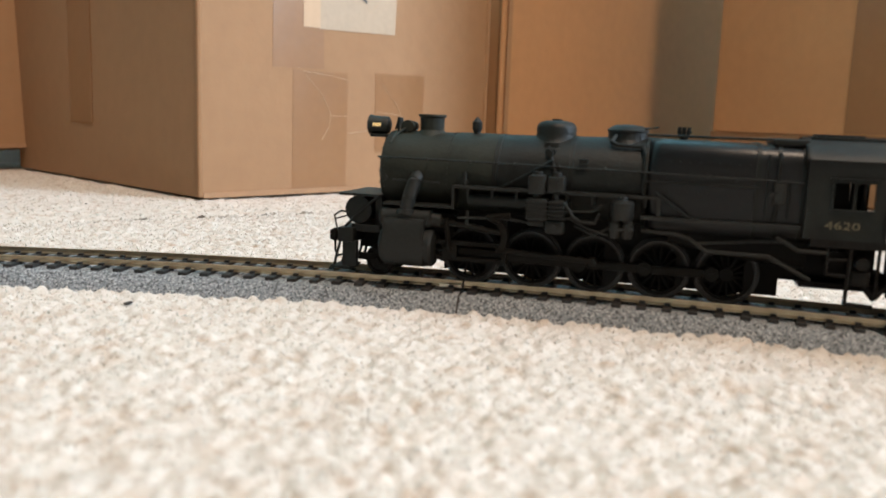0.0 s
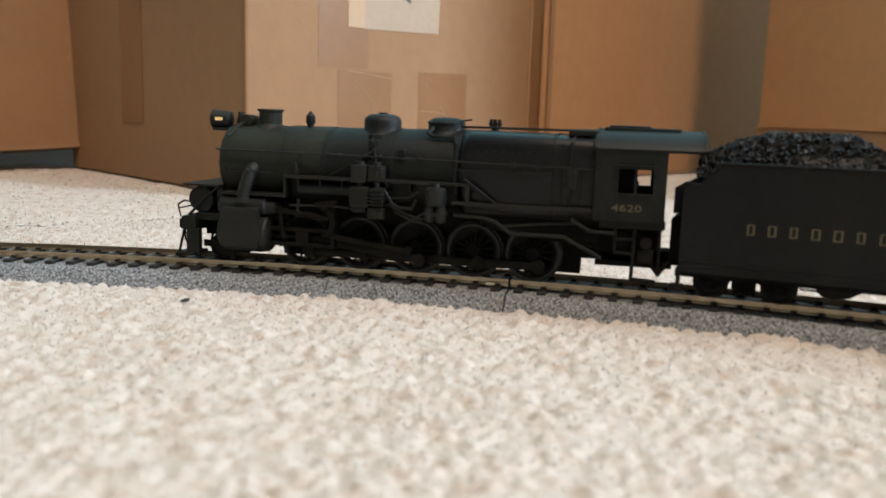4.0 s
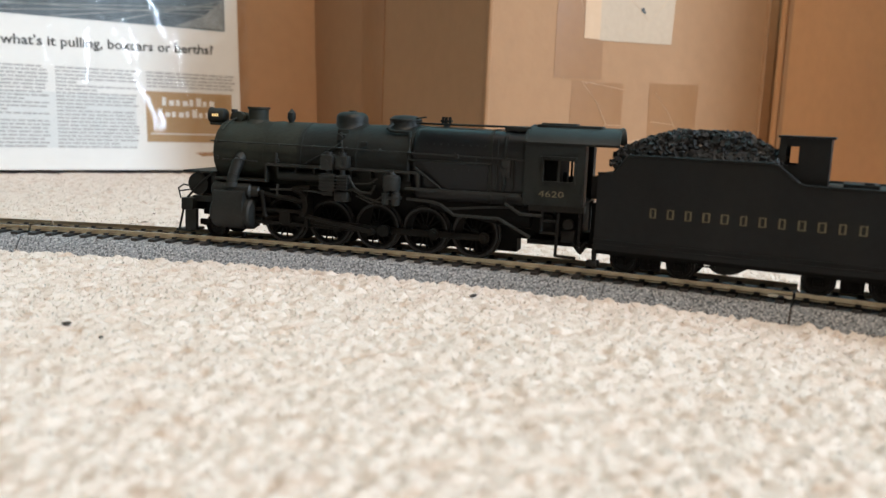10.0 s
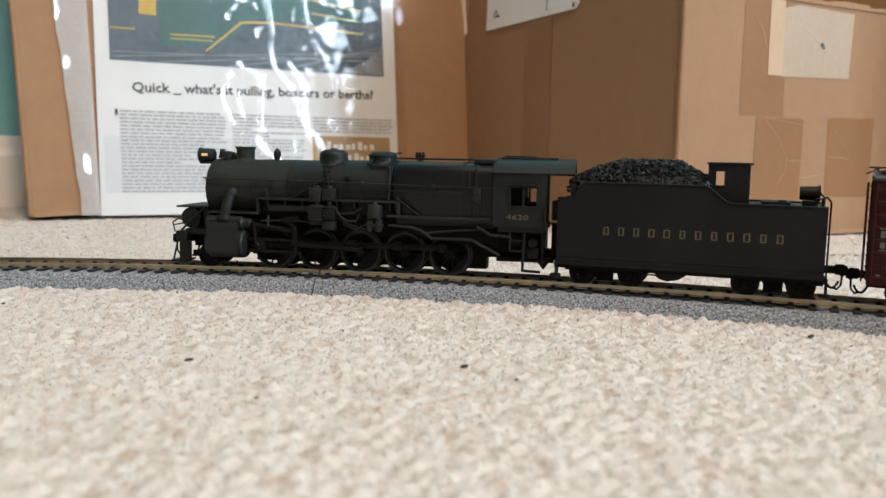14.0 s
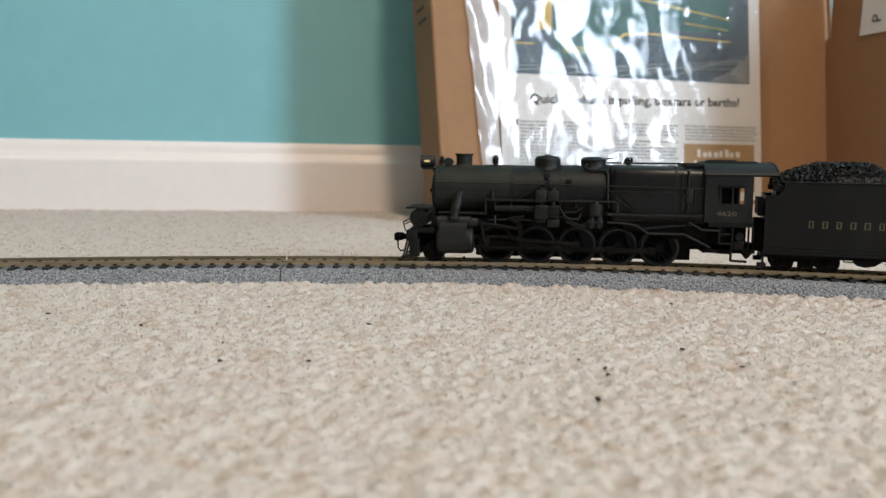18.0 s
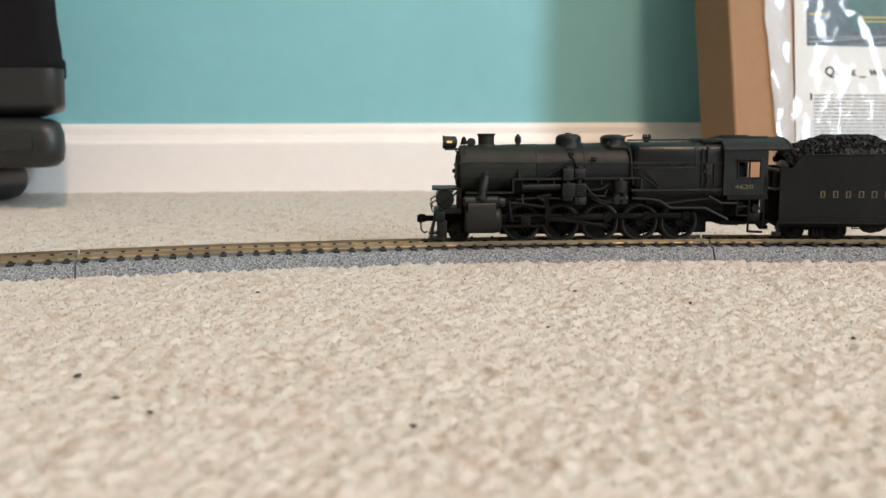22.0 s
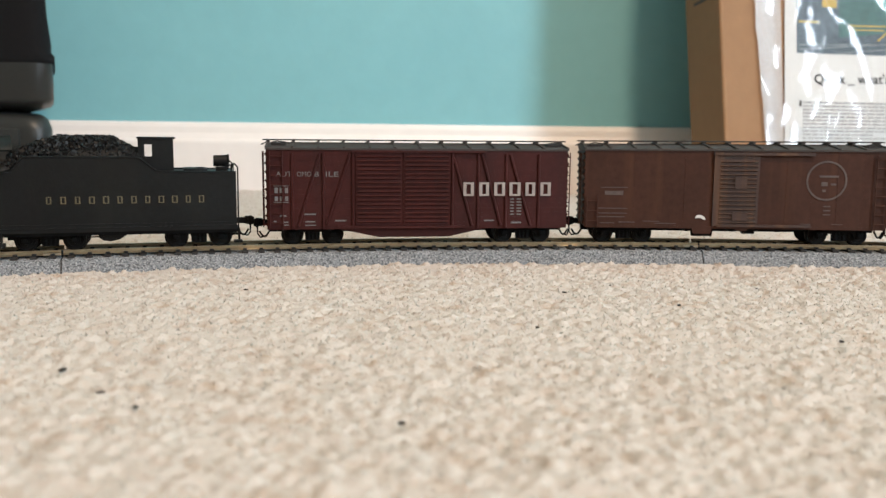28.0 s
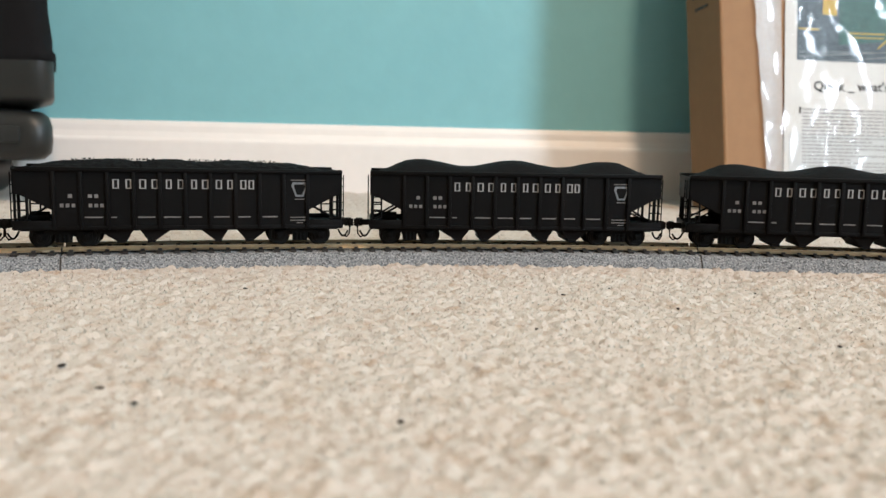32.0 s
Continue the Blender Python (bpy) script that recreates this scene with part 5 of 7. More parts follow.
    # twin air compressors on the inner side, one on the outer
    for s, x in ((1, 14.9), (-1, 14.9)):
        bm = bmesh.new()
        box(bm, x + 0.3, x + 5.7, s * 14.2, s * 19.0, 30.6, 36.6, 0.7)
        box(bm, x - 5.5, x - 0.2, s * 14.2, s * 18.4, 31.4, 36.4, 0.7)
        for d in (-2.8, 3.0):
            rod(bm, (x + d, s * 16.6, 36.2), (x + d, s * 16.6, 37.6), 1.5, 12)
            rod(bm, (x + d, s * 18.6, 33.6), (x + d, s * 19.5, 33.6), 1.1, 10)
        air = mpart("air_compressor", bm, M_PUMP, t, "grey-black air compressor")
        bm = bmesh.new()
        for d in (-2.8, 3.0):
            rod(bm, (x + d, s * 16.4, 31), (x + d, s * 16.4, 28.6), 1.2, 12)
        box(bm, x - 0.6, x + 5.8, s * 14.0, s * 19.2, 22.6, 29.4, 0.6)
        box(bm, x - 5.6, x - 1.0, s * 14.0, s * 18.6, 23.4, 29.2, 0.6)
        for k in range(5):
            box(bm, x - 5.9, x + 6.0, s * 14.4, s * 19.5, 23.4 + 1.2 * k, 23.8 + 1.2 * k)
        mpart("air_cylinder", bm, M_PUMP, air)
        bm = bmesh.new()
        box(bm, x - 5.9, x - 0.2, s * 14.0, s * 18.8, 18.8, 22.8, 0.5)
        box(bm, x + 0.4, x + 5.4, s * 14.0, s * 18.0, 20.8, 22.8, 0.4)
        rod(bm, (x - 3.0, s * 18.6, 20.8), (x - 3.0, s * 19.4, 20.8), 1.0, 10)
        mpart("valve_block", bm, M_PUMP, air)
        bm = bmesh.new()
        pipe(bm, [(x - 5.6, s * 17.4, 28.6), (x - 8.4, s * 17.6, 24.4), (x - 10.6, s * 17.6, 23.0), (x - 15.0, s * 17.4, 22.8), (x - 16.4, s * 17.0, 25.8)], 0.5, 7)
        pipe(bm, [(x - 5.6, s * 16.4, 25.6), (x - 14, s * 16.6, 26.2), (x - 17.0, s * 16.4, 28.4)], 0.42, 7)
        mpart("air_pipe", bm, M_PUMP, air)
    for s in (1, -1):
        bm = bmesh.new()
        lathe(bm, [(24.4, 0.4), (24.5, 3.1), (25.2, 3.5), (29.6, 3.5), (29.8, 3.1), (30.2, 3.1), (30.4, 1.4), (31.4, 1.2), (31.6, 0.3)], 16, "z", (-8.1, s * 16.8, 0))
        pump = mpart("feedwater_pump", bm, M_PUMP, t, "grey-black pump")
        bm = bmesh.new()
        for d in (-1.8, 1.8):
            lathe(bm, [(18.6, 0.4), (18.8, 1.5), (20.0, 1.9), (23.4, 1.9), (23.6, 1.4), (24.5, 1.4)], 14, "z", (-8.1 + d, s * 17, 0))
        box(bm, -11.8, -4.6, s * 14.6, s * 18.8, 21.0, 22.2, 0.3)
        mpart("pump_barrel", bm, M_PUMP, pump)
    # cylinders, steam pipes, valve chests
    for s in (-1, 1):
        bm = bmesh.new()
        lathe(bm, [(68.6, 4.0), (68.4, 5.8), (67.6, 6.4), (51.6, 6.4), (50.8, 5.8), (50.2, 3.5)], 28, "x", (0, s * 13.6, 11.2))
        loft(bm, [[(x, s * y, z) for y, z in ((5, 20.6), (17.2, 20.6), (19.0, 20.0), (19.9, 18.4), (20.1, 12), (19.8, 8.6), (18.6, 6.2), (16.4, 4.9), (13.4, 4.5), (5, 5.4))] for x in (53.4, 66.8)])
        cyl = mpart("cylinder", bm, M_PUMP, t, "rounded black cylinder casing")
        bm = bmesh.new()
        lathe(bm, [(69.4, 1.6), (69.2, 2.6), (68.2, 3.5), (52.2, 3.5), (51.4, 2.6), (48.6, 2.4), (48.0, 1.6)], 18, "x", (0, s * 14.2, 20.2))
        for d in (1.9, -1.9):
            rod(bm, (51.6, s * 14.2 + d, 20.2), (50.6, s * 14.2 + d, 20.2), 0.5, 6)
        mpart("valve_chest", bm, M_PUMP, cyl)
        bm = bmesh.new()
        pipe(bm, [(57.6, s * 10.5, 34.6), (58.2, s * 14.4, 32.0), (59.4, s * 15.8, 27.0), (60.2, s * 16.2, 22.2)], 2.3, 16)
        rod(bm, (60.3, s * 16.2, 23.4), (60.3, s * 16.2, 21.8), 3.0, 16)
        mpart("steam_pipe", bm, M_PUMP, cyl)
        bm = bmesh.new()
        for x in (55, 65):
            rod(bm, (x, s * 15, 3.4), (x, s * 15, 1.8), 0.5, 8)
        mpart("drain_cock", bm, M_STEEL, cyl)
        # guides, hanger, valve gear
        bm = bmesh.new()
        box(bm, 27.5, 50, s * 13.4, s * 15.4, 12.7, 14.0)
        box(bm, 27.5, 50, s * 13.4, s * 15.4, 7.5, 8.7)
        box(bm, 27, 28.4, s * 10.5, s * 15.6, 7.6, 22.6)
        mpart("crosshead_guide", bm, M_ROD, t)
        bm = bmesh.new()
        link = [(30.6, 20.6), (29.2, 21.6), (27.4, 20), (26.4, 16.5), (27.0, 13), (28.6, 11.6), (29.8, 12.6), (28.8, 14.2), (28.4, 16.5), (29.2, 18.8)]
        prism(bm, link, s * 15.6, s * 16.8)
        pipe(bm, [(48.4, s * 15.4, 20), (40, s * 15.9, 19.0), (29, s * 16.1, 17.6)], 0.95, 8)
        pipe(bm, [(46.8, s * 16, 21), (45.6, s * 16, 12), (44.8, s * 15.6, 10.5)], 0.85, 8)
        pipe(bm, [(29.4, s * 16.6, 20.8), (33, s * 16.2, 22.4), (26, s * 16, 23.5)], 0.85, 8)
        mpart("valve_gear", bm, M_ROD, t)
    # frame, ashpan, deck, pilot
    bm = bmesh.new()
    box(bm, -62, 80, -4.8, 4.8, 8.2, 16)
    box(bm, -24, 48, -6.5, 6.5, 15.8, 23)
    box(bm, -55, 50, -4.2, 4.2, 2.8, 9)
    mpart("frame", bm, M_FRAME, t)
    bm = bmesh.new()
    loft(bm, [superellipse(-22, 0, 12, 17, 26, 4), superellipse(-44, 0, 13, 13.5, 26, 4), superellipse(-61, 0, 13, 12, 26, 4)])
    mpart("ashpan", bm, M_FRAME, t)
    bm = bmesh.new()
    box(bm, 45, 72, -12, 12, 16, 22)
    mpart("saddle", bm, M_FRAME, t)
    bm = bmesh.new()
    box(bm, 70, 84.6, -13, 13, 26.2, 27.0)
    box(bm, 70, 72, -12, 12, 16, 26.4)
    mpart("front_deck", bm, M_BLACK, t)
    bm = bmesh.new()
    lathe(bm, [(-12.4, 0.4), (-12, 4.6), (12, 4.6), (12.4, 0.4)], 22, "y", (78.2, 0, 21.6))
    mpart("front_air_tank", bm, M_BLACK, t)
    bm = bmesh.new()
    box(bm, 78.5, 84, -15.5, 15.5, 10.8, 15.8, 0.4)
    box(bm, 70, 80, -13, 13, 14.4, 16.8)
    beam = mpart("pilot_beam", bm, M_BLACK, t)
    bm = bmesh.new()
    for s in (-1, 1):
        box(bm, 77.4, 82.4, s * 12.8, s * 15.2, 2.6, 11.4, 0.3)
        box(bm, 79.5, 86.5, s * 5, s * 15.4, 1.8, 2.8, 0.2)
        rod(bm, (85.5, s * 14.6, 2.4), (83.4, s * 14.6, 11), 0.5, 6)
        rod(bm, (85.2, s * 8, 2.4), (83.2, s * 8, 11), 0.5, 6)
    mpart("footboard", bm, M_BLACK, beam)
    bm = bmesh.new()
    for s in (-1, 1):
        pipe(bm, [(84.4, s * 15, 15.4), (85.4, s * 15, 19.6), (83, s * 15, 21.2), (80.6, s * 14.6, 20.8)], 0.32, 6)
        pipe(bm, [(70, s * 13.4, 27), (76, s * 13.4, 22), (82, s * 13.6, 16)], 0.5, 6)
    pipe(bm, [(85, -15, 18.4), (85, 15, 18.4)], 0.3, 6)
    mpart("grab_rail", bm, M_BLACK, beam)
    coupler(t, 83.6, 1, 11.0, False)
    small_wheelset(t, 71.2)
    bm = bmesh.new()
    for s in (-1, 1):
        box(bm, 64, 78, s * 10, s * 11, 4.6, 7.0, 0.3)
    box(bm, 69.5, 73, -11, 11, 7, 9)
    mpart("pilot_truck", bm, M_FRAME, t)
    for x in DRIVERS:
        for s in (-1, 1):
            bm = bmesh.new()
            box(bm, x + 9.3, x + 10.2, s * 7.6, s * 9.4, 6, 12.5, 0.2)
            mpart("brake_shoe", bm, M_FRAME, t)
    for k, x in enumerate(DRIVERS):
        build_driver(t, x, k == 2)
    # rods
    for s in (-1, 1):
        bm = bmesh.new()
        y0, y1 = s * 10.4, s * 11.6
        for a, b in zip(DRIVERS, DRIVERS[1:]):
            box(bm, a - 2, b + 2, y0 + s * 0.15, y1 - s * 0.15, -1.35, 1.35, 0.3)
        for x in DRIVERS:
            rod(bm, (x, y0, 0), (x, y1 + s * 0.3, 0), 2.2, 16)
            rod(bm, (x, y1, 0), (x, y1 + s * 0.8, 0), 1.0, 10)
        side = mpart("side_rod", bm, M_ROD, t, "grimy steel side rod")
        LOCO_MOVING.append((side, "side", s))
        bm = bmesh.new()
        y0, y1 = s * 12.2, s * 13.4
        box(bm, 0, 41, y0, y1, -1.35, 1.35, 0.3)
        rod(bm, (0, y0 - s * 0.4, 0), (0, y1 + s * 0.5, 0), 2.3, 16)
        rod(bm, (41, y0 - s * 0.2, 0), (41, y1 + s * 0.3, 0), 1.4, 14)
        main = mpart("main_rod", bm, M_ROD, t, "grimy steel main rod")
        LOCO_MOVING.append((main, "main", s))
        bm = bmesh.new()
        box(bm, -2.2, 2.6, s * 12.6, s * 15.6, -2.6, 2.4, 0.4)
        rod(bm, (2, s * 13.6, 0), (16, s * 13.6, 0), 0.8, 10)
        cross = mpart("crosshead", bm, M_ROD, t)
        LOCO_MOVING.append((cross, "cross", s))
        bm = bmesh.new()
        box(bm, -0.8, 30.5, s * 15.0, s * 15.9, -0.85, 0.85, 0.2)
        rod(bm, (0, s * 13.2, 0), (0, s * 16.1, 0), 1.3, 12)
        ecc = mpart("eccentric_rod", bm, M_ROD, t)
        LOCO_MOVING.append((ecc, "ecc", s))
    # cab
    cab = build_cab(t)
    return t


def build_cab(t):
    x0, x1, w = -80.5, -58.8, 17.4
    cab = None
    for s in (1, -1):
        bm = bmesh.new()
        a, b = s * (w - 0.7), s * w
        wx0, wx1, wz0, wz1 = -76.6, -66.0, 31.4, 38.8
        for q in ((x0, wx0, 22.6, 45.6), (wx1, x1, 22.6, 45.6), (wx0, wx1, 22.6, wz0), (wx0, wx1, wz1, 45.6)):
            box(bm, q[0], q[1], a, b, q[2], q[3])
        ob = mpart("cab_side", bm, M_BLACK, t, "flat black cab side")
        cab = cab or ob
        bm = bmesh.new()
        c, d = s * (w - 0.1), s * (w + 0.5)
        for q in ((wx0 - 0.7, wx1 + 0.7, wz1, wz1 + 0.7), (wx0 - 0.7, wx1 + 0.7, wz0 - 0.6, wz0), (wx0 - 0.6, wx0, wz0, wz1), (wx1, wx1 + 0.6, wz0, wz1), (-71.7, -70.9, wz0, wz1)):
            box(bm, q[0], q[1], c, d, q[2], q[3])
        box(bm, wx0 - 1, wx1 + 1.4, s * w, s * (w + 1.8), wz1 + 1.0, wz1 + 1.4)
        mpart("window_frame", bm, M_BLACK, ob)
        bm = bmesh.new()
        box(bm, x0 - 1, x1 + 1, s * (w - 0.2), s * (w + 0.35), 44.4, 45.0)
        mpart("gutter", bm, M_BLACK, ob)
        bm = bmesh.new()
        pipe(bm, [(x0 + 0.4, s * (w + 0.9), 24), (x0 + 0.4, s * (w + 0.9), 33)], 0.3, 6)
        mpart("grab_iron", bm, M_BLACK, ob)
    text_mesh("cab_number", "4620", 0.0031, M_GOLD, side_at(-64.3, w + 0.06, 25.7), cab, 0.0092, "faded gold cab number")
    bm = bmesh.new()
    box(bm, x1 - 1, x1, -w + 0.7, w - 0.7, 22.6, 44)
    mpart("cab_front", bm, M_BLACK, t)
    bm = bmesh.new()
    box(bm, x0, x1, -w + 0.7, w - 0.7, 22.6, 23.4)
    mpart("cab_floor", bm, M_FRAME, t)
    for s in (1, -1):
        bm = bmesh.new()
        box(bm, x0, x0 + 0.7, s * 9.5, s * (w - 0.7), 22.6, 44.6)
        mpart("cab_rear_panel", bm, M_BLACK, t)
    bm = bmesh.new()
    box(bm, -80, -61, -9, 9, 11.5, 22.6)
    box(bm, -84, -60, -4, 4, 8.6, 12)
    rod(bm, (-68, 12.5, 17), (-68, 15.5, 17), 2.4, 14)
    rod(bm, (-68, -12.5, 17), (-68, -15.5, 17), 2.4, 14)
    mpart("cab_underframe", bm, M_FRAME, t)
    bm = bmesh.new()
    loft(bm, [superellipse(-61.5, 0, 13, 23.4, 42, 4), superellipse(-71, 0, 12, 23.4, 40.5, 4)])
    rod(bm, (-70.9, 2, 32), (-72.4, 2, 32), 2.2, 14)
    mpart("backhead", bm, M_FRAME, t)
    # roof: a shallow arch with a ledge behind
    bm = bmesh.new()
    arch = [(-w - 0.6, 45.0), (-w + 0.6, 46.6), (-12.5, 48.9), (-6.5, 50.3), (0, 50.8), (6.5, 50.3), (12.5, 48.9), (w - 0.6, 46.6), (w + 0.6, 45.0)]
    inner = [(y * 0.96, z - 0.8) for y, z in arch[::-1]]
    loft(bm, [[(x, y, z) for y, z in arch + inner] for x in (-58.2, -92.0)])
    roof = mpart("cab_roof", bm, M_ROOF, t, "weathered cab roof, blue-grey standing in for light on its top")
    for x in (-59.0, -91.4):
        bm = bmesh.new()
        loft(bm, [[(q, y * 1.01, z + 0.35) for y, z in arch] + [(q, y * 1.01, z - 0.2) for y, z in arch[::-1]] for q in (x - 0.4, x + 0.4)])
        mpart("roof_rib", bm, M_ROOF, roof)
    bm = bmesh.new()
    box(bm, -84.4, -60.6, -6, 6, 50.0, 51.3, 0.3)
    box(bm, -75, -62, -4.5, 4.5, 51.2, 51.9, 0.2)
    mpart("roof_hatch", bm, M_ROOF, roof)
    bm = bmesh.new()
    box(bm, -59.4, -49.6, -11.5, 11.5, 48.2, 50.2, 0.5)
    mpart("turret_cover", bm, M_ROOF, t)
    for s in (-1, 1):
        bm = bmesh.new()
        box(bm, -81, -61, s * 12, s * 17.2, 20.4, 22.8)
        pipe(bm, [(-66, s * 16.8, 20.4), (-66, s * 16.8, 12.6), (-72, s * 16.8, 12.4), (-72, s * 16.8, 17), (-66, s * 16.8, 16.8)], 0.5, 7)
        pipe(bm, [(-72, s * 17, 20), (-71.6, s * 17, 4.6), (-79, s * 17, 4.2)], 0.6, 7)
        pipe(bm, [(-79.6, s * 16, 22), (-79.6, s * 16, 7.2)], 0.5, 7)
        rod(bm, (-75.5, s * 13.6, 16), (-75.5, s * 16.4, 16), 1.9, 14)
        box(bm, -78, -73, s * 12, s * 15.6, 9.5, 13.8, 0.4)
        mpart("cab_step", bm, M_STEEL, t)
    bm = bmesh.new()
    box(bm, -92, -58, -3, 3, 8.4, 11.2)
    box(bm, -84, -60, -11, 11, 7.4, 9.2)
    mpart("drawbar", bm, M_FRAME, t)
    bm = bmesh.new()
    box(bm, -69.5, -61.6, -11, 11, 24, 43, 0.6)
    for y, z in ((-5, 40), (4, 38), (6, 33), (-2, 35)):
        rod(bm, (-69.2, y, z), (-70.6, y, z), 1.2, 12)
    mpart("backhead", bm, M_FRAME, t)
    return cab


# ---- tender ----
def coal_heap(bm, x0, x1, w, base, height, n, size, seed):
    rng = random.Random(seed)
    for k in range(n):
        u, v = rng.random(), rng.uniform(-1, 1)
        x = x0 + (x1 - x0) * u
        top = height(u) * max(0.0, 1 - abs(v) ** 2.6)
        z = base + top + rng.uniform(-1.1, 0.5)
        r = size * rng.uniform(0.6, 1.35)
        m = Matrix.Translation((x, v * w, z)) @ Euler((rng.uniform(0, 6), rng.uniform(0, 6), rng.uniform(0, 6))).to_matrix().to_4x4() @ Matrix.Diagonal((r, r * rng.uniform(0.5, 1), r * rng.uniform(0.5, 0.9), 1))
        bmesh.ops.create_cube(bm, size=1.4, matrix=m) if rng.random() < 0.5 else bmesh.ops.create_icosphere(bm, subdivisions=1, radius=0.8, matrix=m)


def build_tender():
    t = thing("tender", "satin black model tender heaped with coal, coupled behind the locomotive", "tender")
    w, h = 17.2, 50.0
    outline = [(h, 8.6), (h, 35.4), (h - 5.2, 35.6), (h - 10.6, 42.0), (-6.5, 42.0), (-8.5, 41.2), (-14.5, 36.2), (-16.5, 35.6), (-h, 35.4), (-h, 8.6)]
    for s in (1, -1):
        bm = bmesh.new()
        prism(bm, outline, s * w, s * (w - 0.8))
        side = mpart("side_plate", bm, M_TENDER, t, "satin black tender side")
        bm = bmesh.new()
        edge = outline[1:9]
        for a, b in zip(edge, edge[1:]):
            rod(bm, (a[0], s * w, a[1]), (b[0], s * w, b[1]), 0.42, 6)
        for z in (10.4, 12.0):
            box(bm, -h, h, s * w, s * (w + 0.25), z, z + 0.35)
        mpart("beading", bm, M_TENDER, side)
        bm = bmesh.new()
        for k in range(39):
            bmesh.ops.create_icosphere(bm, subdivisions=1, radius=0.2, matrix=Matrix.Translation((-h + 1.2 + 2.55 * k, s * w, 11.3)))
        tagged(mpart("rivets", bm, M_TENDER, side), "fine rows of rivet heads", kind="stuff")
        if s > 0:
            bm = bmesh.new()
            blocks(bm, -37.2, 33.0, 21.4, 24.6, 12, w + 0.05, 0, 0.15, 0.55)
            tagged(mpart("lettering", bm, M_GOLD, side, "spaced faded gold lettering"), kind="stuff")
    bm = bmesh.new()
    box(bm, h - 0.8, h, -w + 0.8, w - 0.8, 8.6, 35.4)
    box(bm, -h, -h + 0.8, -w + 0.8, w - 0.8, 8.6, 35.4)
    box(bm, -h + 0.8, -16.0, -w + 0.8, w - 0.8, 34.4, 35.2)
    prism(bm, [(-16.0, 34.4), (-7.5, 41.0), (-7.5, 41.8), (-16.0, 35.2)], -w + 0.8, w - 0.8)
    box(bm, -h + 0.8, h - 0.8, -w + 0.8, w - 0.8, 9, 30)
    mpart("tank", bm, M_TENDER, t)
    bm = bmesh.new()
    box(bm, -h - 1, h + 1, -15.5, 15.5, 7.0, 9.2)
    mpart("underframe", bm, M_FRAME, t)
    bm = bmesh.new()
    coal_heap(bm, h - 3.5, -8.6, w - 1.2, 38.2, lambda u: 1.8 + 10.4 * math.sin(min(1, 0.18 + u * 1.9) * math.pi / 2) * (1 if u < 0.76 else max(0.25, 1 - (u - 0.76) * 2.8)), 3000, 1.2, 4)
    mpart("coal_load", bm, M_COAL, t, "heap of small black coal lumps", smooth=0)
    bm = bmesh.new()
    loft(bm, [superellipse(h - 4.5, 0, w - 2, 28, 39.0, 2.5), superellipse(h - 16, 0, w - 2, 28, 46.6, 2.2), superellipse(h - 32, 0, w - 2, 28, 48.2, 2.2), superellipse(2, 0, w - 2, 28, 48.2, 2.2), superellipse(-8, 0, w - 2, 28, 42.0, 2.4)])
    mpart("coal_bed", bm, M_COAL, t, smooth=0)
    # doghouse with an open window
    dh = thing_part("doghouse", t)
    for s in (1, -1):
        bm = bmesh.new()
        for q in ((-9.4, -7.2, 36, 50.2), (-22.6, -13.2, 36, 50.2), (-13.2, -9.4, 36, 41.6), (-13.2, -9.4, 48.4, 50.2)):
            box(bm, q[0], q[1], s * 9.4, s * 10, q[2] - 0.8, q[3])
        mpart("doghouse_side", bm, M_TENDER, dh)
    bm = bmesh.new()
    box(bm, -22.6, -22.0, -9.4, 9.4, 36, 50.2)
    mpart("doghouse_back", bm, M_TENDER, dh)
    bm = bmesh.new()
    box(bm, -23.6, -6.6, -10.6, 10.6, 50.2, 51.0, 0.2)
    mpart("doghouse_roof", bm, M_TENDER, dh)
    # rear deck: reservoir, lamp, rails, hatch
    bm = bmesh.new()
    lathe(bm, [(-40.8, 0.3), (-40.6, 2.6), (-46.8, 2.8), (-47.2, 3.2), (-47.8, 3.2), (-48.0, 0.3)], 18, "x", (0, 3, 40.0))
    box(bm, -47.0, -41.6, 1, 5, 35, 37.2, 0.3)
    mpart("rear_headlamp", bm, M_STEEL, t, "dark drum-shaped rear lamp")
    bm = bmesh.new()
    box(bm, -37.5, -27, -8, 8, 35, 36.6, 0.3)
    box(bm, -36, -33, 5, 7.4, 36.4, 37.2, 0.2)
    mpart("water_hatch", bm, M_TENDER, t)
    bm = bmesh.new()
    for s in (-1, 1):
        bm = bmesh.new()
        pipe(bm, [(-45.6, s * 13, 35), (-45.8, s * 13, 38.2), (-48, s * 13, 38.4), (-48.2, s * 13, 35)], 0.36, 6)
        mpart("grab_rail", bm, M_STEEL, t)
        bm = bmesh.new()
        pipe(bm, [(-h - 0.8, s * 15.4, 9), (-h - 0.9, s * 15.4, 37.4), (-h + 0.6, s * 15.4, 39.2), (-h + 1.8, s * 15.4, 38.6), (-h + 2.0, s * 15.4, 35)], 0.36, 6)
        mpart("grab_rail", bm, M_STEEL, t)
    for k in range(7):
        bm = bmesh.new()
        rod(bm, (-h - 0.9, 11, 11 + 3.6 * k), (-h - 0.9, 15.4, 11 + 3.6 * k), 0.3, 6)
        mpart("rung", bm, M_STEEL, t)
    for c in (30.9, -32.9):
        truck(t, c, 20.0)
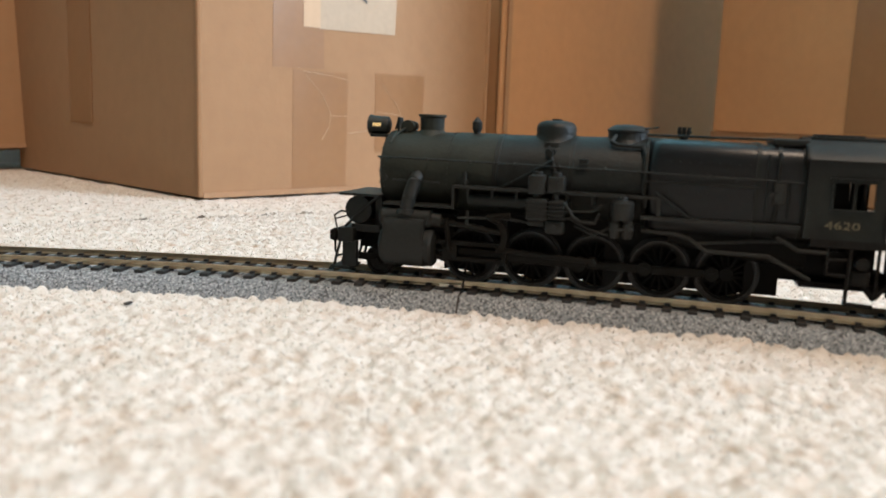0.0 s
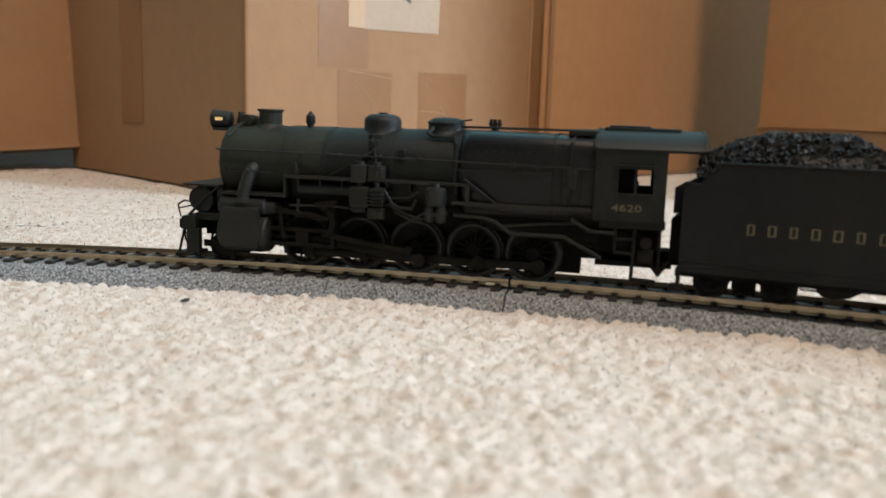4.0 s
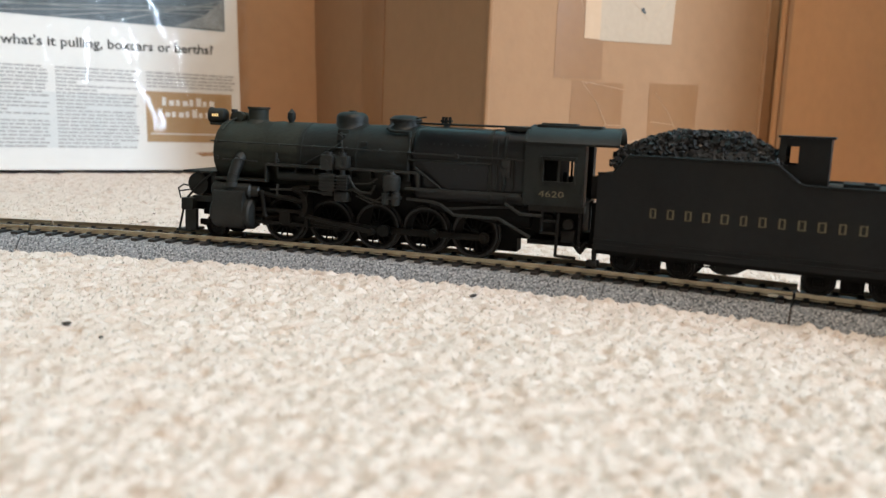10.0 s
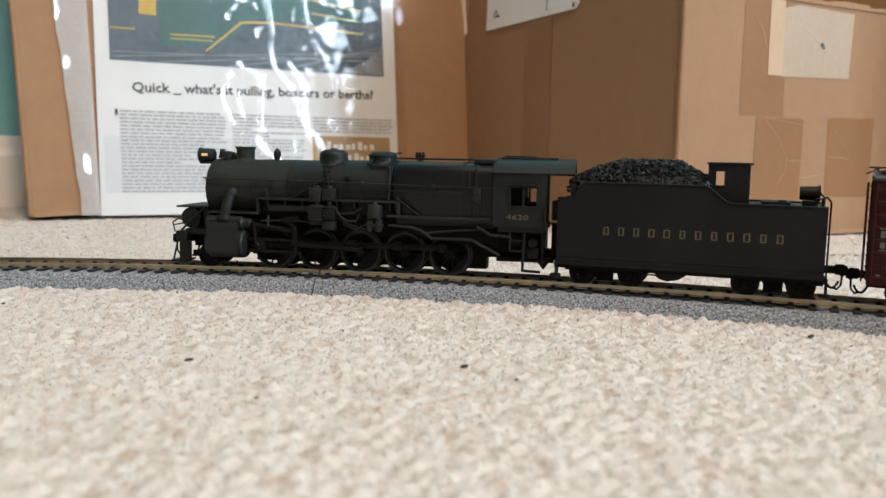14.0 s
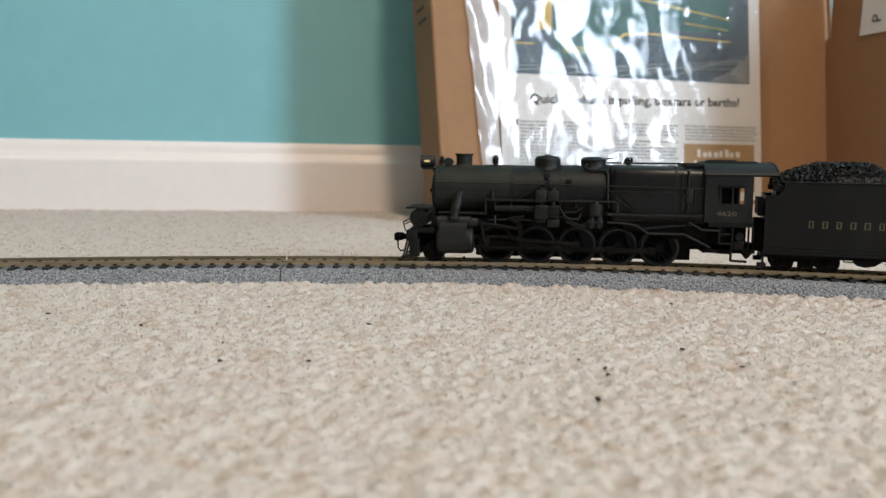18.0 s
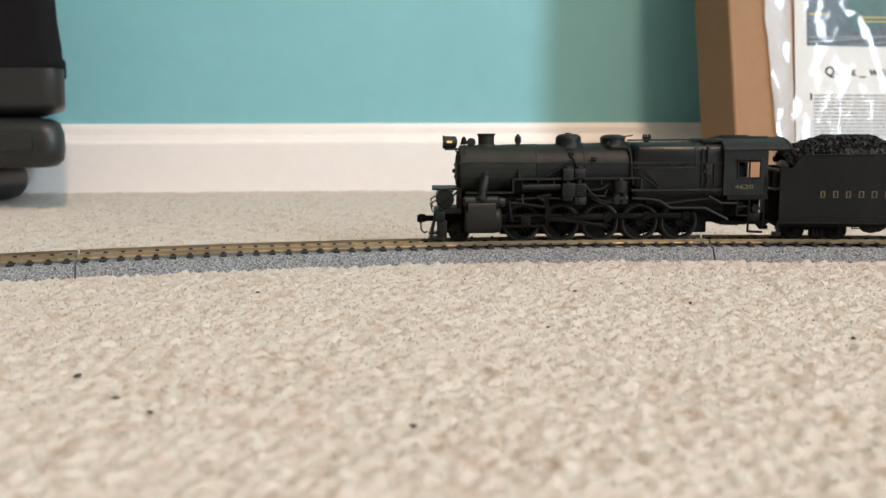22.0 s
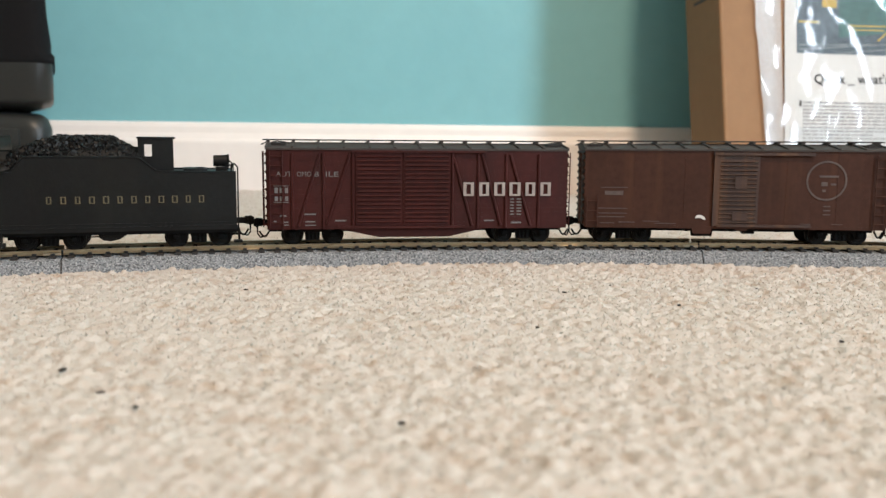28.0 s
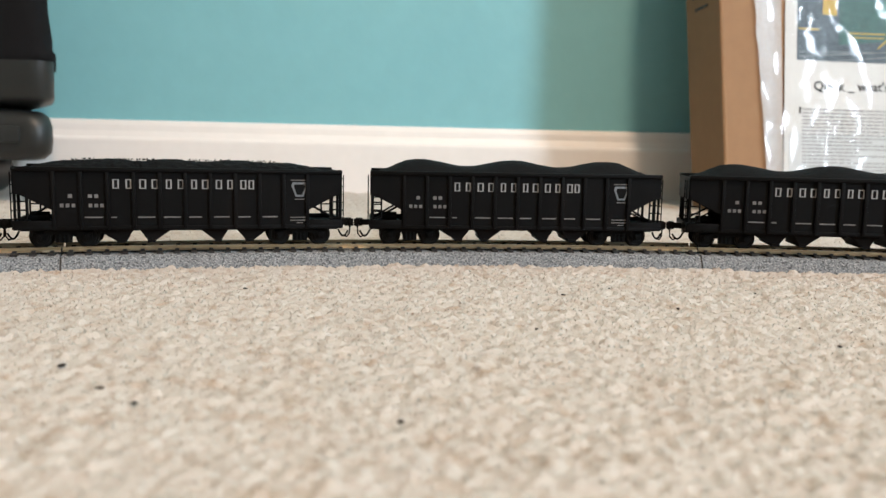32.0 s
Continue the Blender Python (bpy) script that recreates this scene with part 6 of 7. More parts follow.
    for s in (-1, 1):
        bm = bmesh.new()
        pipe(bm, [(15, s * 14, 8), (15, s * 14, 6.2), (9, s * 14, 6.2), (9, s * 14, 8)], 0.3, 6)
        mpart("hanger_rod", bm, M_STEEL, t)
        bm = bmesh.new()
        prism(bm, [(10, 7.6), (1, 7.8), (-1, 6.4), (2, 4.6), (6, 3.8), (9, 4.4), (11, 6)], s * 13, s * 11)
        mpart("water_scoop", bm, M_STEEL, t)
        bm = bmesh.new()
        box(bm, h - 1.5, h + 2.5, s * 13.4, s * 17.2, 2.2, 4.4, 0.3)
        box(bm, h - 0.5, h + 0.5, s * 14, s * 17, 3, 10)
        mpart("step", bm, M_STEEL, t)
        bm = bmesh.new()
        box(bm, -h - 2.5, -h + 1.5, s * 13.4, s * 17.2, 2.2, 3.4, 0.3)
        rod(bm, (-h - 1, s * 15.2, 3), (-h - 1, s * 15.2, 9), 0.6, 6)
        mpart("step", bm, M_STEEL, t)
    coupler(t, -h - 0.5, -1, 11.0)
    bm = bmesh.new()
    pipe(bm, [(h + 4, 12, 10), (h + 6.5, 12.4, 6.4), (h + 9, 12, 9)], 0.7, 7)
    pipe(bm, [(h + 4, 9, 10), (h + 7, 9, 5.4), (h + 10, 9, 9)], 0.6, 7)
    mpart("hose", bm, M_STEEL, t)
    bm = bmesh.new()
    box(bm, h, h + 4, -9, 9, 9, 24, 0.3)
    box(bm, h, h + 3, -14, 14, 26, 34, 0.3)
    mpart("front_locker", bm, M_FRAME, t)
    return t


def thing_part(name, parent):
    ob = new(name)
    ob.empty_display_size = 0.01
    ob.parent = parent
    return ob


# ---- boxcars ----
def car_roof(t, l, w, eave, peak, material, walk_z):
    bm = bmesh.new()
    loft(bm, [[(x, -w - 0.6, eave - 0.4), (x, -w - 0.6, eave + 0.5), (x, 0, peak), (x, w + 0.6, eave + 0.5), (x, w + 0.6, eave - 0.4)] for x in (-l / 2 - 0.4, l / 2 + 0.4)])
    roof = mpart("roof", bm, material, t, "dusty grey-brown peaked roof", smooth=20)
    n = 12
    bm = bmesh.new()
    for k in range(n + 1):
        x = -l / 2 + l * k / n
        for s in (-1, 1):
            loft(bm, [[(q, s * (w + 0.6), eave + 0.5), (q, s * (w + 0.6), eave + 1.2), (q, 0, peak + 0.7), (q, 0, peak)] for q in (x - 0.5, x + 0.5)])
    mpart("roof_seam", bm, material, roof, smooth=0)
    for y in (-2.4, 0, 2.4):
        bm = bmesh.new()
        box(bm, -l / 2 - 2.5, l / 2 + 2.5, y - 1.05, y + 1.05, walk_z, walk_z + 0.6)
        mpart("walkway_plank", bm, M_WALKWAY, roof)
    bm = bmesh.new()
    for k in range(n + 1):
        x = -l / 2 + l * k / n
        box(bm, x - 0.6, x + 0.6, -3.4, 3.4, peak - 0.4, walk_z)
        for s in (-1, 1):
            rod(bm, (x, s * 3.2, walk_z - 0.3), (x + 3.2, s * 5.2, peak - 1.2), 0.25, 5)
    mpart("walkway_saddle", bm, M_WALKWAY, roof)
    for s in (-1, 1):
        bm = bmesh.new()
        box(bm, s * (l / 2 - 9), s * (l / 2 - 2), 5, 11, peak - 1.2, peak - 0.4)
        pipe(bm, [(s * (l / 2 - 9), 11, peak), (s * (l / 2 - 5), 11, peak + 0.6), (s * (l / 2 - 2), 11, peak - 0.2)], 0.3, 5)
        mpart("side_walkway", bm, M_WALKWAY, roof)
    return roof


def ribbed_end(t, s, l, w, z0, z1, material, n=9):
    bm = bmesh.new()
    box(bm, s * (l / 2 - 0.8), s * l / 2, -w, w, z0, z1)
    wall = mpart("end_wall", bm, material, t, "ribbed steel car end", smooth=0)
    for k in range(n):
        bm = bmesh.new()
        z = z0 + (z1 - z0) * (k + 0.6) / (n + 0.2)
        loft(bm, [[(s * (l / 2 - 0.1), y, z - 1.3), (s * (l / 2 + 1.0), y, z), (s * (l / 2 - 0.1), y, z + 1.3)] for y in (-w + 0.8, w - 0.8)])
        mpart("end_rib", bm, material, wall, smooth=0)
    return wall


def build_red_boxcar():
    t = thing("automobile_boxcar", "dark red braced model automobile boxcar with worn white lettering", "boxcar", group="freight cars of the train")
    l, w, z0, z1 = 146, 17.0, 8.0, 46.2
    for s in (1, -1):
        bm = bmesh.new()
        box(bm, -l / 2, l / 2, s * (w - 0.8), s * w, z0, z1)
        side = mpart("side_wall", bm, M_BOXRED, t, "dark red boarded side")
        # boards
        for k in range(16):
            bm = bmesh.new()
            z = z0 + 1.4 + k * 2.24
            box(bm, 31.4, l / 2 - 0.4, s * w, s * (w + 0.16), z, z + 2.1)
            mpart("board", bm, M_BOXRED, side, smooth=0)
            bm = bmesh.new()
            box(bm, -l / 2 + 0.4, -15.6, s * w, s * (w + 0.16), z, z + 2.1)
            mpart("board", bm, M_BOXRED, side, smooth=0)
        # posts and braces
        lines = [((61, z0 + 0.5), (61, z1 - 2)), ((46.4, z0 + 0.5), (46.4, z1 - 2)), ((32.4, z0), (32.4, z1 - 1)), ((-15.6, z0), (-15.6, z1 - 1)), ((-28.2, z0 + 0.5), (-28.2, z1 - 2)), ((-42.0, z0 + 0.5), (-42.0, z1 - 2)), ((-58.4, z0 + 0.5), (-58.4, z1 - 2)),
                 ((48, z1 - 2), (58.4, z0 + 1.5)), ((33.8, z1 - 2), (44.8, z0 + 2.5)), ((-16.2, z1 - 4), (-25.4, z0 + 1.5)), ((-30, z1 - 2), (-39.6, z0 + 1.5)), ((-44, z1 - 2), (-54.6, z0 + 1.5))]
        for (ax, az), (bx, bz) in lines:
            bm = bmesh.new()
            d = Vector((bx - ax, 0, bz - az)).normalized()
            nrm = Vector((-d.z, 0, d.x)) * 0.75
            a, b = Vector((ax, 0, az)), Vector((bx, 0, bz))
            loft(bm, [[(p.x, p.y + s * y, p.z) for p, y in ((q - nrm, w), (q - nrm * 0.5, w + 1.1), (q + nrm * 0.5, w + 1.1), (q + nrm, w))] for q in (a, b)])
            mpart("brace", bm, M_BOXRED, side, smooth=0)
        for x0, x1 in ((8.8, 31.0), (-14.4, 8.0)):
            bm = bmesh.new()
            box(bm, x0, x1, s * w, s * (w + 0.8), 9.8, 44.6)
            door = mpart("door", bm, M_BOXRED, t, "ribbed dark red sliding door")
            for k in range(16):
                bm = bmesh.new()
                z = 11 + 2.08 * k
                loft(bm, [[(x, s * (w + 0.7), z - 0.1), (x, s * (w + 1.6), z + 0.5), (x, s * (w + 0.7), z + 1.15)] for x in (x0 + 0.8, x1 - 0.8)])
                mpart("door_rib", bm, M_BOXRED, door, smooth=0)
        bm = bmesh.new()
        box(bm, -32, 33, s * w, s * (w + 1.8), 44.8, 45.8)
        mpart("door_track", bm, M_BOXRED, t)
        bm = bmesh.new()
        box(bm, -22, 40, s * w, s * (w + 1.6), 8.4, 9.6)
        mpart("door_track", bm, M_BOXRED, t)
        bm = bmesh.new()
        prism(bm, [(45, 8.6), (41, 8.2), (20, 3.9), (-14, 3.9), (-28, 7.0), (-33, 8.6)], s * (w - 1.2), s * (w - 2.4))
        mpart("side_sill", bm, M_BOXRED, t)
        if s > 0:
            y = w + 0.22
            for word, x, wd in (("AUT", 68.6, 7.4), ("OMO", 58.8, 6.8), ("B", 50.4, 2.0), ("ILE", 45.2, 6.0)):
                text_mesh("lettering", word, 0.0034, M_LETTERDIM, side_at(x, y, 33.2), side, wd * 0.001, "worn white lettering")
            bm = bmesh.new()
            blocks(bm, -65.6, -19.6, 24.0, 30.6, 6, w + 1.2, 0, 0.24, 1.5)
            tagged(mpart("lettering", bm, M_CREAM, side, "large worn white lettering"), kind="stuff")
            bm = bmesh.new()
            bars(bm, [(62.6, 69.8, 28.6, 28.9), (62.6, 69.8, 20.8, 21.1)], y, 0.1)
            for x in (63, 65.4, 67.8):
                bars(bm, [(x, x + 1.5, 25.4, 28.0), (x, x + 1.5, 21.6, 23.8)], y, 0.1)
            bars(bm, [(64, 67, 14.2, 15), (68.6, 70, 11.6, 12.2), (63.2, 65.4, 11.2, 11.8), (63, 65, 9.9, 10.4), (50, 55.6, 15, 15.6), (50.4, 55, 11.4, 12.0), (50.2, 55.2, 9.8, 10.2), (35.8, 41, 11.8, 12.5), (-36.5, -31.4, 11.6, 12.2)], y, 0.1)
            for k in range(6):
                bars(bm, [(-46.2, -44.4, 14.6 + 1.5 * k, 15.2 + 1.5 * k), (-50, -47.6, 14.6 + 1.5 * k, 15.2 + 1.5 * k)], y, 0.1)
            bars(bm, [(-50, -45, 10.4, 11.2)], y, 0.1)
            tagged(mpart("small_lettering", bm, M_LETTERDIM, side, "small worn white data lettering"), kind="stuff")
        ladder(t, s * (l / 2 - 7.5), s * (l / 2 - 1.5), s * (w + 1.0), 9, 45, 8, M_BOXRED)
    for s in (1, -1):
        ribbed_end(t, s, l, w, z0, z1, M_BOXRED)
        ladder(t, 9, 15, s * (l / 2 + 1.8), 9, 45, 8, M_BOXRED, along="y")
        ladder(t, -15, -9, s * (l / 2 + 1.8), 9, 45, 8, M_BOXRED, along="y")
        coupler(t, s * (l / 2 - 1), s, 9.8)
    bm = bmesh.new()
    rod(bm, (-l / 2 - 2, 4, 44), (-l / 2 - 3, 4, 44), 3, 18)
    rod(bm, (-l / 2 - 1.4, 4, 10), (-l / 2 - 1.4, 4, 44), 0.35, 6)
    mpart("brake_wheel", bm, M_BOXRED, t)
    car_roof(t, l, w, 46.2, 49.2, M_ROOFGREY, 50.0)
    underframe(t, l)
    for c in (52, -52):
        truck(t, c)
    return t


def underframe(t, l):
    bm = bmesh.new()
    box(bm, -l / 2, l / 2, -15.5, 15.5, 8.6, 10.2)
    box(bm, -l / 2, l / 2, -2.6, 2.6, 5.4, 9)
    for x in (-22, 0, 22):
        box(bm, x - 0.8, x + 0.8, -15, 15, 6.6, 9)
    mpart("underframe", bm, M_FRAME, t)
    bm = bmesh.new()
    lathe(bm, [(18, 0.4), (17.6, 3), (8, 3), (7.6, 0.4)], 16, "x", (0, 6.5, 6.2))
    box(bm, -12, -6, 8, 12, 5.2, 8.8, 0.3)
    mpart("brake_gear", bm, M_FRAME, t)


def build_brown_boxcar():
    t = thing("steel_boxcar", "weathered brown model boxcar with rust streaks and a faded ring", "boxcar", group="freight cars of the train")
    l, w, z0, z1 = 146, 17.0, 8.6, 46.6
    seams = [-73 + 146 / 12 * k for k in range(13)]
    for s in (1, -1):
        for k, (a, b) in enumerate(zip(seams, seams[1:])):
            bm = bmesh.new()
            box(bm, a, b, s * (w - 0.8), s * (w + (0.1 if k % 2 else 0)), z0, z1)
            ob = mpart("side_panel", bm, M_BOXBROWN, t, "faded brown riveted panel" if k == 0 else "", smooth=0)
        bm = bmesh.new()
        for x in seams[1:-1]:
            for k in range(18):
                bmesh.ops.create_icosphere(bm, subdivisions=1, radius=0.2, matrix=Matrix.Translation((x, s * (w + 0.1), z0 + 1 + 2.05 * k)))
        tagged(mpart("rivets", bm, M_BOXBROWN, t), "fine rows of rivet heads", kind="stuff")
        bm = bmesh.new()
        prism(bm, [(72, 9.4), (72, 8.2), (20, 8.2), (19.2, 5.6), (11, 5.6), (10.2, 8.2), (-1, 8.2), (-1.6, 7.2), (-6.4, 7.2), (-7, 8.2), (-72, 8.2), (-72, 9.4)], s * (w - 0.6), s * (w + 0.2))
        mpart("side_sill", bm, M_BOXBROWN, t)
        bm = bmesh.new()
        box(bm, -11.3, 8.7, s * w, s * (w + 0.7), 9.6, 44)
        door = mpart("door", bm, M_DOORBROWN, t, "ribbed rust-stained sliding door")
        for k in range(15):
            bm = bmesh.new()
            z = 11 + 2.12 * k
            wide = (-10.1, 7.3)
            loft(bm, [[(x, s * (w + 0.6), z - 0.1), (x, s * (w + 1.5), z + 0.45), (x, s * (w + 0.6), z + 1.0)] for x in wide])
            mpart("door_rib", bm, M_DOORBROWN, door, smooth=0)
        bm = bmesh.new()
        box(bm, -5.4, 0.4, s * (w + 0.5), s * (w + 1.4), 28, 34.0)
        box(bm, -6.2, 1.2, s * (w + 0.5), s * (w + 1.4), 12.5, 16.5)
        mpart("door_placard", bm, M_DOORBROWN, door)
        bm = bmesh.new()
        box(bm, -37, 11, s * w, s * (w + 1.7), 44.2, 45.6)
        mpart("door_track", bm, M_DOORBROWN, t)
        bm = bmesh.new()
        box(bm, -37, 8, s * w, s * (w + 1.4), 9.2, 10.4)
        box(bm, 8.7, 10.6, s * w, s * (w + 1.0), 9.6, 44)
        mpart("door_track", bm, M_DOORBROWN, t)
        if s > 0:
            y = w + 0.2
            bm = bmesh.new()
            n = 36
            rings = [[bm.verts.new((-43.4 + r * math.cos(2 * math.pi * k / n), y + d, 32.2 + r * math.sin(2 * math.pi * k / n))) for k in range(n)] for r, d in ((9.7, 0), (9.7, 0.12), (8.8, 0.12), (8.8, 0))]
            for a, b in zip(rings, rings[1:] + rings[:1]):
                for k in range(n):
                    bm.faces.new((a[k], a[(k + 1) % n], b[(k + 1) % n], b[k]))
            mpart("emblem", bm, M_FADED, t, "faded pale ring emblem")
            bm = bmesh.new()
            bars(bm, [(-49, -40, 33.8, 34.8), (-48, -45.6, 30, 31), (-44, -41, 29.6, 31.6), (-43.2, -41.6, 26.8, 28), (-46, -42.6, 19.4, 20), (-46, -42.6, 17.4, 18), (-46, -42.6, 15.4, 16), (-37, -32, 10.8, 11.1), (-52, -47, 10.8, 11.1),
                      (52, 65, 28, 28.3), (54, 63, 24.4, 26.4), (52, 66, 17.6, 18), (52, 66, 15.2, 15.6), (53, 66, 13.4, 13.8), (48, 56, 10.8, 11.2), (36, 44, 11.4, 11.7), (28, 38, 10.4, 10.7), (58, 65, 10.4, 10.7)], y, 0.1)
            tagged(mpart("lettering", bm, M_FADED, t, "small faded lettering"), kind="stuff")
            bm = bmesh.new()
            prism(bm, [(18.6, 13.2), (17.9, 14.8), (15.8, 15.0), (14.2, 14.0), (13.4, 12.4), (15.2, 12.9), (16.0, 13.6)], y - 0.1, y + 0.12)
            mpart("paper_scrap", bm, M_PAPER, t, "torn cream paper scrap")
        ladder(t, s * -(l / 2 - 6.5), s * -(l / 2 - 1.2), s * (w + 1.0), 9, 45, 8, M_BOXBROWN)
        ladder(t, s * (l / 2 - 6.5), s * (l / 2 - 1.2), s * (w + 1.0), 9, 24, 3, M_BOXBROWN)
    for s in (1, -1):
        ribbed_end(t, s, l, w, z0, z1, M_BOXBROWN, 11)
        ladder(t, 9, 15, s * (l / 2 + 1.8), 9, 45, 8, M_BOXBROWN, along="y")
        coupler(t, s * (l / 2 - 1), s, 9.8)
    car_roof(t, l, w, 46.6, 49.4, M_ROOFBROWN, 50.4)
    underframe(t, l)
    for c in (53, -53):
        truck(t, c)
    return t


# ---- hopper cars ----
def build_hopper(label, kind):
    t = thing("hopper_car", label, "hopper car", group="freight cars of the train")
    l, w = 144, 16.6
    top = 35.4
    outline = [(72, 35.4), (-72, 35.4), (-72, 24.5), (-69, 24), (-56, 17.2), (-56, 9.2), (56, 9.2), (56, 17.2), (69, 24), (72, 24.5)]
    posts = [55.5 - 11.1 * k for k in range(11)]
    for s in (1, -1):
        bm = bmesh.new()
        prism(bm, outline, s * (w - 0.7), s * w)
        side = mpart("side_sheet", bm, M_HOPPER, t, "grimy black side sheet")
        for x in posts:
            bm = bmesh.new()
            box(bm, x - 0.8, x + 0.8, s * w, s * (w + 1.3), 9.0, top, 0.15)
            mpart("side_post", bm, M_HOPPER, side)
        bm = bmesh.new()
        box(bm, -72, 72, s * (w - 0.4), s * (w + 1.6), 34.6, 36.4, 0.3)
        mpart("top_chord", bm, M_HOPPER, t)
        bm = bmesh.new()
        box(bm, -72, 72, s * (w - 1.6), s * (w + 0.5), 8.4, 10.2, 0.2)
        box(bm, 56, 72, s * (w - 1.6), s * (w + 0.4), 8.4, 12.6, 0.2)
        box(bm, -72, -56, s * (w - 1.6), s * (w + 0.4), 8.4, 12.6, 0.2)
        mpart("side_sill", bm, M_HOPPER, t)
        for d in (1, -1):
            bm = bmesh.new()
            for x in (71, 66.5):
                rod(bm, (d * x, s * (w - 0.3), 10), (d * x, s * (w - 0.3), 25), 0.45, 6)
            for z in (13.6, 17.4, 21.2):
                rod(bm, (d * 71.4, s * (w + 0.6), z), (d * 66, s * (w + 0.6), z), 0.35, 6)
            mpart("grab_iron", bm, M_HOPPER, t)
        if s > 0:
            y = w + 0.08
            bm = bmesh.new()
            xs = [31.0, 25.6, 19.6, 14.4, 8.4, 3.2, -2.6, -7.6, -13.6, -18.6, -24.6, -28.2]
            for k, x in enumerate(xs):
                blocks(bm, x - 4.4, x + 1.8, 27.0, 31.2, 1, y, k, 0.17, 0.65)
            tagged(mpart("lettering", bm, M_LETTER, side, "white lettering split between posts"), kind="stuff")
            bm = bmesh.new()
            prism(bm, [(-48.6, 30.4), (-55.0, 30.4), (-55.6, 28.8), (-53.6, 23.6), (-50.0, 23.6), (-48.0, 28.8)], y - 0.1, y + 0.08)
            mpart("emblem", bm, M_FADEDBLUE, side, "faded pale keystone emblem")
            bm = bmesh.new()
            bars(bm, [(-47.8, -56.0, 31.2, 31.6), (-49.6, -54.0, 22.2, 22.6)], y, 0.14)
            for x in (49.6, 41.4, 38.8):
                bars(bm, [(x, x - 1.7, 22.8, 24.4)], y, 0.1)
            for x in (58.0, 55.6, 53.2, 46.2, 43.8, 41.4):
                bars(bm, [(x - 5, x - 6.5, 18.6, 20.2)], y, 0.1)
            for x, q in ((43, 7.6), (32, 2.4), (20.6, 7.4), (9.4, 7.4), (-1.6, 5.6), (-12.6, 7), (-23.6, 5.4), (-34.6, 7)):
                bars(bm, [(x, x - q, 13.8, 14.4)], y, 0.1)
            bars(bm, [(-47.4, -56.2, 13.6, 14.0), (-47.4, -56.2, 12.2, 12.6), (-50.4, -53.4, 11.0, 11.4)], y, 0.1)
            tagged(mpart("small_lettering", bm, M_LETTERDIM, side, "small worn white data lettering"), kind="stuff")
            bm = bmesh.new()
            prism(bm, [(-49.5, 29.4), (-54.1, 29.4), (-54.5, 28.4), (-53.0, 24.5), (-50.6, 24.5), (-49.1, 28.4)], y + 0.02, y + 0.14)
            mpart("emblem_field", bm, M_HOPPER, side)
    # slope sheets, ends, outlets
    for d in (1, -1):
        bm = bmesh.new()
        loft(bm, [[(d * 71.4, y, 27), (d * 71.4, y, 27.8), (d * 38, y, 10.2), (d * 38, y, 9.4)] for y in (-w + 0.7, w - 0.7)])
        mpart("slope_sheet", bm, M_HOPPER, t)
        bm = bmesh.new()
        box(bm, d * 71.2, d * 72, -w, w, 24.5, 35.4)
        mpart("end_sheet", bm, M_HOPPER, t)
    bays = [(41.4, 29.6, 27.0, 21.4), (21.4, 16.4, 14.2, 4.0), (-4.4, -13.4, -15.6, -20.2), (-21.2, -27.6, -30.2, -40)]
    for a, b, c, d in bays:
        bm = bmesh.new()
        prism(bm, [(a, 9.6), (b, 2.4), (c, 2.4), (d, 9.6)], -12.5, 12.5)
        bay = mpart("hopper_bay", bm, M_HOPPERRUST, t, "rusty black outlet bay")
        bm = bmesh.new()
        prism(bm, [(b + 0.6, 3.4), (b + 0.6, 2.0), (c - 0.6, 2.0), (c - 0.6, 3.4)], -13, 13)
        mpart("outlet_door", bm, M_HOPPERRUST, bay)
    bm = bmesh.new()
    box(bm, -72, 72, -2.6, 2.6, 6.4, 10.6)
    for d in (1, -1):
        box(bm, d * 57, d * 72.4, -w, w, 8.8, 10.6)
        box(bm, d * 71.4, d * 72.6, -w, w, 8.6, 12.6)
        for y in (-9, 9):
            rod(bm, (d * 71, y, 11), (d * 71, y, 27), 0.7, 8)
            rod(bm, (d * 71, y, 11.5), (d * 58, y, 19), 0.5, 8)
    mpart("underframe", bm, M_HOPPER, t)
    bm = bmesh.new()
    lathe(bm, [(67, 0.4), (66.6, 2.4), (59, 2.4), (58.6, 0.4)], 14, "x", (0, 6, 13.4))
    mpart("brake_cylinder", bm, M_HOPPER, t)
    bm = bmesh.new()
    rod(bm, (-73, 5, 12), (-73, 5, 30), 0.4, 6)
    rod(bm, (-72.6, 5, 30), (-73.4, 5, 30), 2.6, 16)
    mpart("brake_wheel", bm, M_HOPPER, t)
    for d in (1, -1):
        ladder(t, 9, 15, d * 73, 11, 34, 6, M_HOPPER, along="y")
        coupler(t, d * 71.5, d, 9.8)
    # load
    n, m = 60, 14
    rng = random.Random(7 + kind)
    bm = bmesh.new()
    grid = []
    for i in range(n + 1):
        u = i / n
        x = 70.6 - 141.2 * u
        if kind == 0:
            hgt = 5.2 * min(1, u * 7, (1 - u) * 4.4) ** 0.6 + 0.5 * math.sin(u * 31) * min(1, u * 9)
        else:
            hgt = (5.9 + 1.6 * math.cos(2 * math.pi * 3 * (u - 1 / 6))) * min(1, u * 9, (1 - u) * 9) ** 0.65 + 0.4
        row = []
        for j in range(m + 1):
            v = 2 * j / m - 1
            z = 34.0 + hgt * (1 - abs(v) ** 3) + rng.uniform(-0.28, 0.28) * (1.6 if kind == 0 else 0.6)
            row.append(bm.verts.new((x + rng.uniform(-0.5, 0.5), v * (w - 0.8), z)))
        grid.append(row)
